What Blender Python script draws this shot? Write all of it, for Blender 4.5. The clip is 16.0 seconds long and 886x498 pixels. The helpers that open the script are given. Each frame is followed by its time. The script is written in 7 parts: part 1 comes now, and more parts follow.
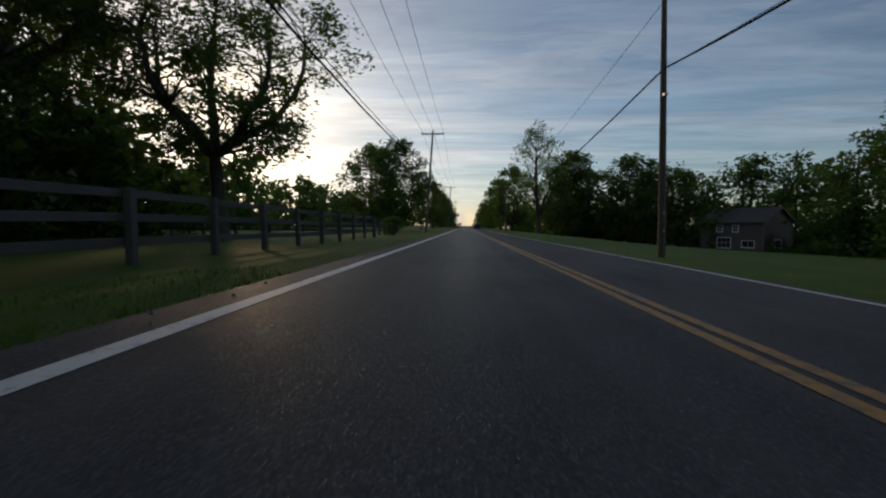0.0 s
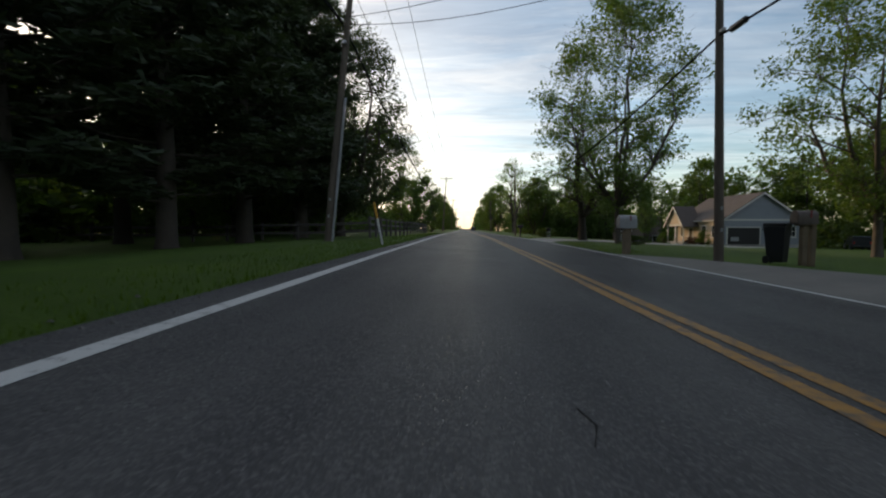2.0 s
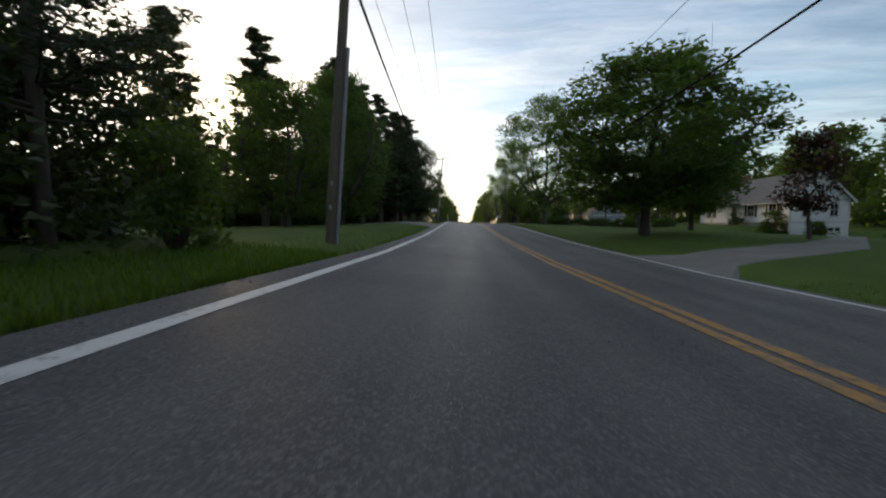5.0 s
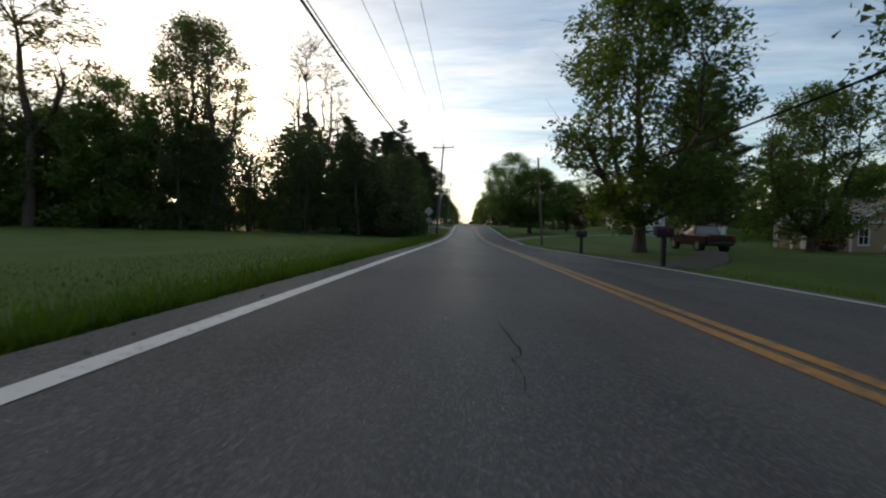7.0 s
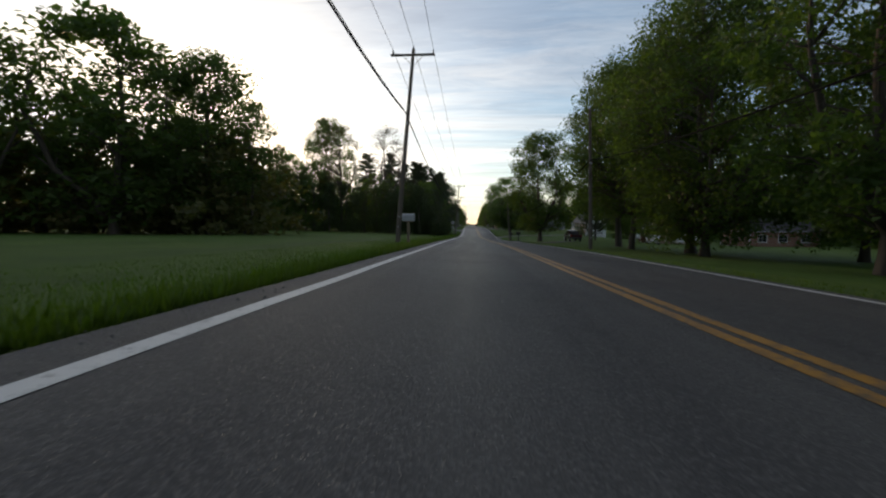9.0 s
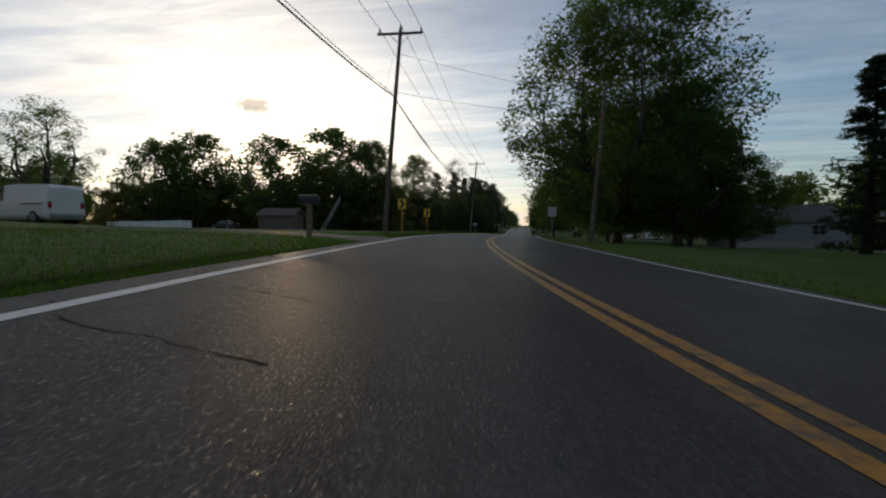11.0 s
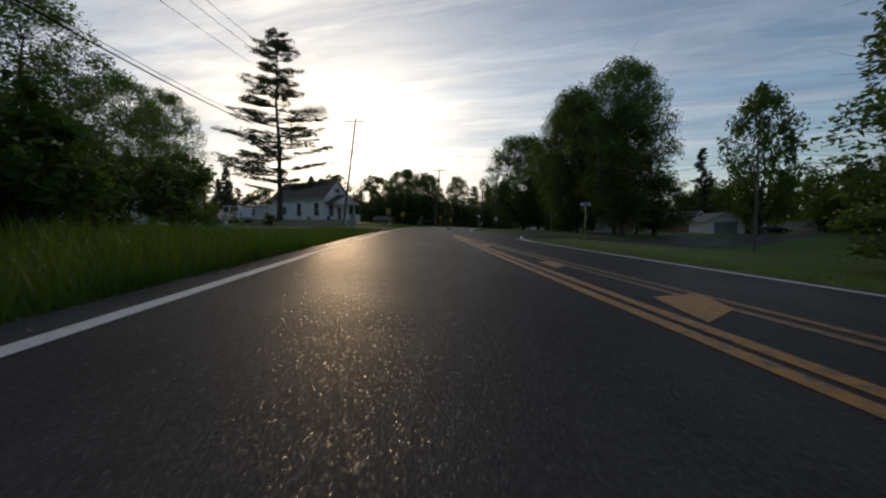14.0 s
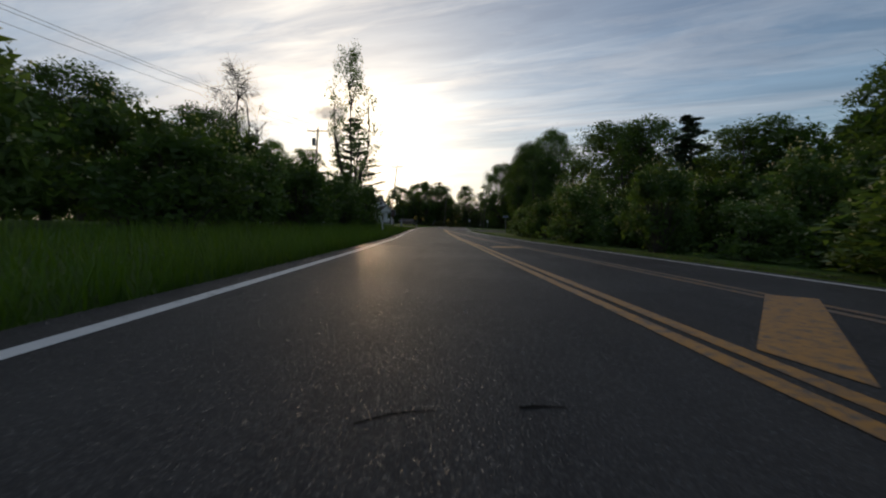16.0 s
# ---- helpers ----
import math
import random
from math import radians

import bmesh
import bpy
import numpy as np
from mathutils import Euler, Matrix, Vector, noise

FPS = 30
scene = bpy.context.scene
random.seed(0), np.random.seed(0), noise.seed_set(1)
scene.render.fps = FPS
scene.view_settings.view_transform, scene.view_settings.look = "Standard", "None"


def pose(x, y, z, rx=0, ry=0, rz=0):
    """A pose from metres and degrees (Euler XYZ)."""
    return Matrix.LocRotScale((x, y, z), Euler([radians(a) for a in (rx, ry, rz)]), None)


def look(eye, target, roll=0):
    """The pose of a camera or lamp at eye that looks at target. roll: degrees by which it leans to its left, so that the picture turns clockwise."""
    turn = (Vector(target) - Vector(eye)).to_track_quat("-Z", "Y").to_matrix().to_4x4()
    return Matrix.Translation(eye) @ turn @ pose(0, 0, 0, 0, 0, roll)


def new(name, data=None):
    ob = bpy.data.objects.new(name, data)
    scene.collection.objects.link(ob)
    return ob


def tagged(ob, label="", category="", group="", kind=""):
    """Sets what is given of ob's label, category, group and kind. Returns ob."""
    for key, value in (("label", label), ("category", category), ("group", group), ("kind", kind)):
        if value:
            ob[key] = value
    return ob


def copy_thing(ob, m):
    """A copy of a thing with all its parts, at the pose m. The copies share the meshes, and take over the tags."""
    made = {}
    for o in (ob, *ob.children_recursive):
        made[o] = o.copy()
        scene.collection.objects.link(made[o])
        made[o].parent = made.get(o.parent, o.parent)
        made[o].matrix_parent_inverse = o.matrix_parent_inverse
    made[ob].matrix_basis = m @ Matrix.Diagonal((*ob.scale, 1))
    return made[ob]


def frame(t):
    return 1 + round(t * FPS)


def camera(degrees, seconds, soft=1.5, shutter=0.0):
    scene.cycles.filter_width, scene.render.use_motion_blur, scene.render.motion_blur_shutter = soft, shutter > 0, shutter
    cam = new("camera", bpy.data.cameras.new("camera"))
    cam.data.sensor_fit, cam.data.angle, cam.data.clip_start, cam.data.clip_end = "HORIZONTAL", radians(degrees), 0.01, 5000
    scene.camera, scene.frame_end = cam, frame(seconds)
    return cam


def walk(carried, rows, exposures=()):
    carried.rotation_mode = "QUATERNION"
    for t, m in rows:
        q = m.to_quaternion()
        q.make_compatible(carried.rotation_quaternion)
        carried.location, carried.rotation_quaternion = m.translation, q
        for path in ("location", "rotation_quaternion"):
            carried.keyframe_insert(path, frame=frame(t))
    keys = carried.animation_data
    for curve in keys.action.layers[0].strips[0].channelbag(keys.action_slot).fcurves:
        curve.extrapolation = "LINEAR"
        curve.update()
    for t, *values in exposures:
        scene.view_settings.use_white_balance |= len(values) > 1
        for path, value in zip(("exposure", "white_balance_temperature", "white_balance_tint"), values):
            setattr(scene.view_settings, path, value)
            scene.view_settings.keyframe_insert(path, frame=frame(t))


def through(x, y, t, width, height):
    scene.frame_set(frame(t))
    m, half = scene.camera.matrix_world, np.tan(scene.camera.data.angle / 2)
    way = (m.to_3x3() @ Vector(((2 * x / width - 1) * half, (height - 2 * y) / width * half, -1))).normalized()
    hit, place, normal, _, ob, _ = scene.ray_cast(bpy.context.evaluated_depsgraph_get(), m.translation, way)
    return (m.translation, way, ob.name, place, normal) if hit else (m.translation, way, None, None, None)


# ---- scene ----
cam = camera(93.0, 16.0, soft=2.2, shutter=0.03)
ROWS = [
    (0.0, 0.000, 0.000, 0.820, 86.82, -0.35, 2.89),
    (0.5, 0.000, -10.000, 0.775, 86.80, -0.03, 2.85),
    (1.0, 0.000, -20.000, 0.734, 86.93, -0.22, 2.92),
    (1.5, 0.000, -30.000, 0.735, 87.02, -0.08, 2.96),
    (2.0, 0.000, -40.000, 0.704, 87.21, -0.10, 2.79),
    (2.5, 0.000, -50.000, 0.557, 87.26, -0.10, 2.95),
    (3.0, 0.000, -60.000, 0.281, 87.30, 0.09, 2.59),
    (3.5, 0.000, -70.000, -0.002, 87.23, 0.17, 2.75),
    (4.0, 0.000, -80.000, -0.257, 87.06, 0.18, 2.86),
    (4.5, 0.000, -90.000, -0.385, 86.84, 0.22, 2.88),
    (5.0, 0.000, -100.000, -0.330, 86.63, 0.29, 2.90),
    (5.5, 0.000, -110.000, -0.161, 86.46, 0.30, 2.86),
    (6.0, 0.000, -120.000, 0.090, 86.54, 0.19, 2.88),
    (6.5, 0.000, -130.000, 0.331, 86.48, -0.28, 2.93),
    (7.0, 0.000, -140.000, 0.543, 86.47, -0.12, 2.94),
    (7.5, 0.000, -150.000, 0.820, 86.38, -0.12, 2.98),
    (8.0, 0.000, -160.000, 1.046, 86.42, -0.11, 3.11),
    (8.5, -0.011, -170.225, 1.241, 86.53, -0.10, 3.20),
    (9.0, 0.049, -180.601, 1.422, 86.59, -0.26, 3.80),
    (9.5, 0.347, -190.971, 1.580, 86.64, -0.57, 4.93),
    (10.0, 1.089, -201.319, 1.657, 86.69, -0.88, 6.57),
    (10.5, 2.422, -211.438, 1.677, 86.79, -0.90, 8.64),
    (11.0, 4.388, -221.199, 1.646, 86.71, -0.29, 11.24),
    (11.5, 6.945, -230.822, 1.682, 86.61, 0.00, 13.52),
    (12.0, 9.962, -240.311, 1.636, 86.58, -0.01, 15.21),
    (12.5, 13.252, -249.709, 1.614, 86.64, 0.02, 15.98),
    (13.0, 16.766, -259.027, 1.591, 86.61, -0.11, 16.66),
    (13.5, 20.429, -268.287, 1.518, 86.64, 0.11, 17.44),
    (14.0, 24.216, -277.496, 1.431, 86.71, 0.09, 18.25),
    (14.5, 28.067, -286.680, 1.359, 86.90, -0.03, 18.78),
    (15.0, 31.940, -295.854, 1.342, 86.84, -0.04, 19.54),
    (15.5, 35.700, -305.075, 1.399, 86.83, -0.04, 20.08),
    (16.0, 39.339, -314.344, 1.465, 86.79, -0.17, 20.43),
]
EXPOSURE = [(0.0, -0.33, 6600, 10), (0.5, 0.0, 6800, 10), (1.5, 0.5, 7300, 10), (2.5, 0.95, 7400, 10), (3.0, 1.4, 7000, 10), (3.3, 1.5, 7000, 10), (3.7, 1.35, 7000, 10), (5.5, 0.8, 7400, 10), (6.5, 0.92, 7400, 10), (7.5, 0.46, 7200, 10), (8.0, 0.48, 7200, 10), (10.5, 0.1, 6900, 10), (12.0, -0.32, 6700, 10), (13.5, -0.3, 6500, 10), (16.0, -0.35, 6500, 10)]
walk(cam, [(t, pose(x, y, z, rx, ry, rz)) for t, x, y, z, rx, ry, rz in ROWS], EXPOSURE)

# ---- light: low evening sun behind thin cloud ----
SUN_LEFT, SUN_UP, SKY_STRENGTH = 31.0, 10.8, 0.12
sun_dir = Vector((-math.sin(radians(SUN_LEFT)) * math.cos(radians(SUN_UP)), math.cos(radians(SUN_LEFT)) * math.cos(radians(SUN_UP)), math.sin(radians(SUN_UP))))
sun_data = bpy.data.lights.new("sun", "SUN")
sun_data.energy, sun_data.angle, sun_data.color = 0.8, radians(2.2), (1.0, 0.66, 0.36)
sun = new("sun", sun_data)
sun.matrix_world = look(sun_dir * 200, (0, 0, 0))


class Graph:
    """A small node graph: node() adds a node, sets its inputs and links sockets that are given."""

    def __init__(self, tree):
        self.tree = tree

    def node(self, kind, out=0, **kw):
        n = self.tree.nodes.new(kind)
        if "p_operation" in kw:
            n.operation = kw.pop("p_operation")
        if "p_use_clamp" in kw:
            n.use_clamp = kw.pop("p_use_clamp")
        if "p_clamp" in kw:
            n.clamp = kw.pop("p_clamp")
        for key, value in kw.items():
            name = int(key[1:]) if key[1:].isdigit() else key.replace("_", " ")
            if isinstance(value, bpy.types.NodeSocket):
                self.tree.links.new(value, n.inputs[name])
            else:
                n.inputs[name].default_value = value
        return n.outputs[out] if len(n.outputs) else n

    def math(self, op, a, b=0.0, clamp=False):
        return self.node("ShaderNodeMath", p_operation=op, p_use_clamp=clamp, i0=a, i1=b)

    def mix(self, f, a, b, blend="MIX"):
        n = self.tree.nodes.new("ShaderNodeMix")
        n.data_type, n.blend_type = "RGBA", blend
        for i, v in ((0, f), (6, a), (7, b)):
            if isinstance(v, bpy.types.NodeSocket):
                self.tree.links.new(v, n.inputs[i])
            else:
                n.inputs[i].default_value = (*v, 1.0) if isinstance(v, tuple) and len(v) == 3 else v
        return n.outputs[2]

    def ramp(self, f, lo, hi, a=0.0, b=1.0):
        return self.node("ShaderNodeMapRange", p_clamp=True, Value=f, From_Min=lo, From_Max=hi, To_Min=a, To_Max=b)

    def noise(self, vec, scale, detail=3.0, rough=0.55, out=0):
        return self.node("ShaderNodeTexNoise", out, Vector=vec, Scale=scale, Detail=detail, Roughness=rough)


world = bpy.data.worlds.new("world")
scene.world = world
world.use_nodes = True
world.node_tree.nodes.clear()
g = Graph(world.node_tree)
direction = g.node("ShaderNodeTexCoord", 0)
air = world.node_tree.nodes.new("ShaderNodeTexSky")
air.sky_type, air.sun_disc, air.sun_elevation, air.sun_rotation = "NISHITA", False, radians(SUN_UP), radians(-SUN_LEFT)
air.air_density, air.dust_density, air.ozone_density = 1.0, 0.6, 2.5
sky = g.mix(1.0, air.outputs[0], (SKY_STRENGTH, SKY_STRENGTH, SKY_STRENGTH), "MULTIPLY")
sep = world.node_tree.nodes.new("ShaderNodeSeparateXYZ")
world.node_tree.links.new(direction, sep.inputs[0])
up = g.math("MAXIMUM", sep.outputs[2], 0.03)
flat = g.node("ShaderNodeCombineXYZ", i0=g.math("DIVIDE", sep.outputs[0], up), i1=g.math("DIVIDE", sep.outputs[1], up), i2=0.0)
streak = g.node("ShaderNodeMapping", Vector=flat, Rotation=(0, 0, radians(12)), Scale=(0.22, 0.75, 1.0))
warp = g.noise(streak, 0.9, 4.0, 0.6, 1)
streak = g.node("ShaderNodeVectorMath", p_operation="ADD", i0=streak, i1=g.node("ShaderNodeVectorMath", p_operation="SCALE", i0=warp, Scale=0.9))
cirrus = g.ramp(g.noise(streak, 1.3, 8.0, 0.66), 0.42, 0.66)
toward = g.node("ShaderNodeVectorMath", 1, p_operation="DOT_PRODUCT", i0=direction, i1=tuple(sun_dir))
near_sun = g.math("POWER", g.math("MAXIMUM", toward, 0.0), 7.0)
glow = g.math("MULTIPLY", g.math("POWER", g.math("MAXIMUM", toward, 0.0), 36.0), g.math("ADD", 0.62, g.math("MULTIPLY", cirrus, 0.5)), True)
veil = g.math("ADD", g.math("MULTIPLY", cirrus, g.math("ADD", 0.30, g.math("MULTIPLY", near_sun, 0.65))), g.math("ADD", g.ramp(toward, -0.1, -0.8, 0.06, 0.30), g.math("MULTIPLY", near_sun, 0.45)), True)
cloud_far = g.mix(g.ramp(toward, 0.1, 0.85), (0.42, 0.50, 0.64), (0.95, 0.94, 0.94))
cloud_far = g.mix(g.ramp(toward, -0.1, -0.8), cloud_far, (0.72, 0.79, 0.92))
cloud_colour = g.mix(glow, cloud_far, (3.1, 2.65, 2.05))
sky = g.mix(veil, sky, cloud_colour)
ripple = g.ramp(g.noise(streak, 3.1, 6.0, 0.62), 0.34, 0.68, 0.86, 1.13)
sky = g.mix(1.0, sky, g.node("ShaderNodeCombineColor", i0=ripple, i1=ripple, i2=g.math("ADD", 0.12, g.math("MULTIPLY", ripple, 0.88))), "MULTIPLY")
# one small grey cloud before the bright sky
puff = Vector((-0.563, 0.79, 0.247)).normalized()
puff_side = puff.cross(Vector((0, 0, 1))).normalized()
dot = lambda v: g.node("ShaderNodeVectorMath", 1, p_operation="DOT_PRODUCT", i0=direction, i1=tuple(v))
wide_off = g.math("POWER", g.math("ABSOLUTE", g.math("MULTIPLY", dot(puff_side), 1 / 0.038)), 2.0)
tall_off = g.math("POWER", g.math("ABSOLUTE", g.math("MULTIPLY", dot(puff.cross(puff_side)), 1 / 0.019)), 2.0)
ragged = g.math("ADD", g.math("ADD", wide_off, tall_off), g.ramp(g.noise(direction, 38.0, 4.0, 0.6), 0.2, 0.8, -0.9, 0.9))
body = g.math("MULTIPLY", g.ramp(ragged, 0.1, 1.3, 0.75, 0.0), g.ramp(dot(puff), 0.9, 0.95))
sky = g.mix(body, sky, (0.36, 0.33, 0.31))
background = g.node("ShaderNodeBackground", Color=sky, Strength=1.0)
g.node("ShaderNodeOutputWorld", Surface=background)


# ---- materials ----
def material(name, build):
    m = bpy.data.materials.new(name)
    m.use_nodes = True
    m.node_tree.nodes.clear()
    gr = Graph(m.node_tree)
    gr.node("ShaderNodeOutputMaterial", Surface=build(gr))
    return m


def surface(name, colour, rough=0.7, dark=0.75, scale=3.0, fine=40.0, bump=0.15, metal=0.0, spread=0.15, coord=3, spec=0.5):
    """Paint, wood, stone and the like: broad stains, fine grain, a little relief and a shade of its own for each object."""
    def build(gr):
        at = gr.node("ShaderNodeTexCoord", coord)
        broad, grain = gr.noise(at, scale, 5.0), gr.noise(at, fine, 4.0)
        c = gr.mix(gr.ramp(broad, 0.35, 0.7), tuple(v * dark for v in colour), colour)
        c = gr.mix(gr.ramp(grain, 0.3, 0.75, 0.0, 0.35), c, tuple(v * 0.55 for v in colour))
        own = gr.node("ShaderNodeObjectInfo", 5)
        c = gr.mix(1.0, c, gr.node("ShaderNodeCombineColor", i0=gr.ramp(own, 0, 1, 1 - spread, 1 + spread), i1=gr.ramp(own, 0, 1, 1 - spread, 1 + spread), i2=gr.ramp(own, 0, 1, 1 - spread, 1 + spread * 0.8)), "MULTIPLY")
        normal = gr.node("ShaderNodeBump", Strength=bump, Distance=0.02, Height=grain)
        return gr.node("ShaderNodeBsdfPrincipled", Base_Color=c, Roughness=gr.ramp(broad, 0.3, 0.7, rough * 0.85, min(1.0, rough * 1.1)), Metallic=metal, Normal=normal, Specular_IOR_Level=spec)
    return material(name, build)


def foliage(name, colour, warm, scale=0.35, through=0.45):
    """Leaves: some light comes through them; every leaf and every tree a little different."""
    def build(gr):
        isle = gr.node("ShaderNodeNewGeometry", 8)
        at = gr.node("ShaderNodeTexCoord", 3)
        own = gr.node("ShaderNodeObjectInfo", 5)
        c = gr.mix(isle, tuple(v * 0.6 for v in colour), warm)
        c = gr.mix(gr.ramp(gr.noise(at, scale, 2.0), 0.35, 0.65), c, colour)
        c = gr.mix(gr.ramp(own, 0, 1, 0.0, 0.35), c, tuple(v * 0.7 for v in warm))
        d = gr.node("ShaderNodeBsdfPrincipled", Base_Color=c, Roughness=0.55, Specular_IOR_Level=0.3)
        tr = gr.node("ShaderNodeBsdfTranslucent", Color=gr.mix(1.0, c, (1.5, 1.6, 0.7), "MULTIPLY"))
        return gr.node("ShaderNodeMixShader", i0=through, i1=d, i2=tr)
    return material(name, build)


def asphalt_look(gr):
    at = gr.node("ShaderNodeUVMap")
    along = gr.node("ShaderNodeMapping", Vector=at, Scale=(1.6, 0.035, 1.0))
    lanes = gr.noise(along, 1.0, 3.0)
    patch = gr.noise(at, 0.35, 5.0, 0.6)
    stone = gr.node("ShaderNodeTexVoronoi", 1, Vector=at, Scale=80.0)
    stone_h = gr.node("ShaderNodeTexVoronoi", 0, Vector=at, Scale=80.0)
    grit = gr.noise(at, 160.0, 3.0)
    c = gr.mix(gr.ramp(lanes, 0.3, 0.7), (0.056, 0.055, 0.056), (0.090, 0.088, 0.086))
    c = gr.mix(gr.ramp(patch, 0.4, 0.75, 0.0, 0.45), c, (0.040, 0.039, 0.040))
    c = gr.mix(gr.ramp(gr.node("ShaderNodeSeparateColor", Color=stone), 0.55, 1.0, 0.0, 0.5), c, (0.16, 0.155, 0.15))
    c = gr.mix(gr.ramp(grit, 0.55, 0.8, 0.0, 0.5), c, (0.02, 0.02, 0.02))
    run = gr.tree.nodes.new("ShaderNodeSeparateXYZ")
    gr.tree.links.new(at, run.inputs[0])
    # exposure differences along s put into the asphalt colour as brightness factors
    brightness_along = gr.tree.nodes.new("ShaderNodeValToRGB")
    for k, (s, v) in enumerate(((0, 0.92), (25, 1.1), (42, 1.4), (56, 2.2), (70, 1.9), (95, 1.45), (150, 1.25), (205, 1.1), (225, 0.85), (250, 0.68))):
        e = brightness_along.color_ramp.elements[k] if k < 2 else brightness_along.color_ramp.elements.new(s / 300)
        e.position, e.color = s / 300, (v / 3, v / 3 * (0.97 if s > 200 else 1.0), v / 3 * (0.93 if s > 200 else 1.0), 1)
    gr.tree.links.new(gr.math("DIVIDE", run.outputs[1], 300.0), brightness_along.inputs[0])
    c = gr.mix(1.0, c, gr.mix(1.0, brightness_along.outputs[0], (3.0, 3.0, 3.0), "MULTIPLY"), "MULTIPLY")
    relief = gr.math("ADD", gr.math("MULTIPLY", stone_h, -0.8), gr.math("MULTIPLY", grit, 0.5))
    normal = gr.node("ShaderNodeBump", Strength=0.5, Distance=0.008, Height=relief)
    chip = gr.node("ShaderNodeTexVoronoi", 1, Vector=at, Scale=150.0)
    facet = gr.ramp(gr.node("ShaderNodeSeparateColor", 1, Color=chip), 0.88, 0.94)
    rough = gr.ramp(facet, 0.0, 1.0, gr.ramp(patch, 0.3, 0.7, 0.50, 0.62), 0.22)
    return gr.node("ShaderNodeBsdfPrincipled", Base_Color=c, Roughness=rough, Normal=normal, Specular_IOR_Level=gr.ramp(facet, 0.0, 1.0, 0.018, 0.23))


def gravel_look(gr):
    at = gr.node("ShaderNodeTexCoord", 3)
    worn, clump, grit = gr.noise(at, 0.45, 4.0, 0.6), gr.noise(at, 3.2, 5.0, 0.65), gr.noise(at, 55.0, 3.0)
    stone = gr.node("ShaderNodeTexVoronoi", 1, Vector=at, Scale=26.0)
    stone_h = gr.node("ShaderNodeTexVoronoi", 0, Vector=at, Scale=26.0)
    c = gr.mix(gr.ramp(worn, 0.38, 0.62), (0.055, 0.057, 0.062), (0.165, 0.172, 0.188))
    c = gr.mix(gr.ramp(clump, 0.42, 0.66, 0.0, 0.65), c, (0.075, 0.074, 0.072))
    c = gr.mix(gr.ramp(gr.node("ShaderNodeSeparateColor", Color=stone), 0.72, 0.95, 0.0, 0.75), c, (0.30, 0.30, 0.31))
    c = gr.mix(gr.ramp(grit, 0.45, 0.75, 0.0, 0.5), c, (0.03, 0.03, 0.03))
    # asphalt margin along the road, widening towards the drive's near side
    run = gr.tree.nodes.new("ShaderNodeSeparateXYZ")
    gr.tree.links.new(gr.node("ShaderNodeUVMap"), run.inputs[0])
    border = gr.math("ADD", run.outputs[0], gr.math("MULTIPLY", gr.math("SUBTRACT", run.outputs[1], 217.0), 0.11))
    margin = gr.ramp(gr.math("ADD", border, gr.math("MULTIPLY", gr.math("SUBTRACT", clump, 0.5), 0.9)), -0.12, 0.10)
    c = gr.mix(margin, c, gr.mix(gr.ramp(grit, 0.4, 0.7), (0.062, 0.060, 0.059), (0.038, 0.037, 0.036)))
    relief = gr.math("ADD", gr.math("MULTIPLY", clump, 1.6), gr.math("SUBTRACT", grit, stone_h))
    normal = gr.node("ShaderNodeBump", Strength=gr.ramp(margin, 0.0, 1.0, 1.0, 0.25), Distance=0.03, Height=relief)
    return gr.node("ShaderNodeBsdfPrincipled", Base_Color=c, Roughness=0.95, Normal=normal, Specular_IOR_Level=0.06)


def paint_look(colour, worn):
    def build(gr):
        at = gr.node("ShaderNodeUVMap")
        wear = gr.noise(at, 9.0, 6.0, 0.7)
        grit = gr.noise(at, 90.0, 3.0)
        broad = gr.noise(at, 0.5, 3.0)
        f = gr.ramp(gr.math("ADD", gr.math("ADD", wear, gr.math("MULTIPLY", grit, 0.35)), gr.math("MULTIPLY", broad, 0.3)), 0.74 + worn, 0.95 + worn)
        c = gr.mix(f, colour, (0.06, 0.058, 0.055))
        c = gr.mix(gr.ramp(grit, 0.3, 0.7, 0.0, 0.3), c, tuple(v * 0.6 for v in colour))
        return gr.node("ShaderNodeBsdfPrincipled", Base_Color=c, Roughness=0.6, Normal=gr.node("ShaderNodeBump", Strength=0.3, Distance=0.008, Height=grit))
    return build


def ground_look(gr):
    at = gr.node("ShaderNodeTexCoord", 3)
    broad, mid, blades = gr.noise(at, 0.05, 4.0), gr.noise(at, 0.6, 5.0, 0.65), gr.noise(at, 22.0, 5.0, 0.7)
    c = gr.mix(gr.ramp(mid, 0.3, 0.7), (0.046, 0.100, 0.009), (0.090, 0.155, 0.016))
    c = gr.mix(gr.ramp(broad, 0.45, 0.65, 0.0, 0.5), c, (0.084, 0.132, 0.016))
    swath = gr.noise(gr.node("ShaderNodeMapping", Vector=at, Scale=(0.42, 0.035, 0.1)), 1.0, 3.0, 0.5)
    c = gr.mix(gr.ramp(swath, 0.38, 0.62, 0.0, 0.5), c, (0.045, 0.080, 0.012))
    c = gr.mix(gr.ramp(blades, 0.3, 0.7, 0.45, 0.0), c, (0.018, 0.036, 0.008))
    normal = gr.node("ShaderNodeBump", Strength=0.8, Distance=0.06, Height=blades)
    return gr.node("ShaderNodeBsdfPrincipled", Base_Color=c, Roughness=0.85, Normal=normal, Specular_IOR_Level=0.2)


def glass_look(gr):
    at = gr.node("ShaderNodeTexCoord", 3)
    c = gr.mix(gr.noise(at, 0.8, 2.0), (0.012, 0.014, 0.017), (0.03, 0.033, 0.038))
    return gr.node("ShaderNodeBsdfPrincipled", Base_Color=c, Roughness=0.06, Specular_IOR_Level=0.7)


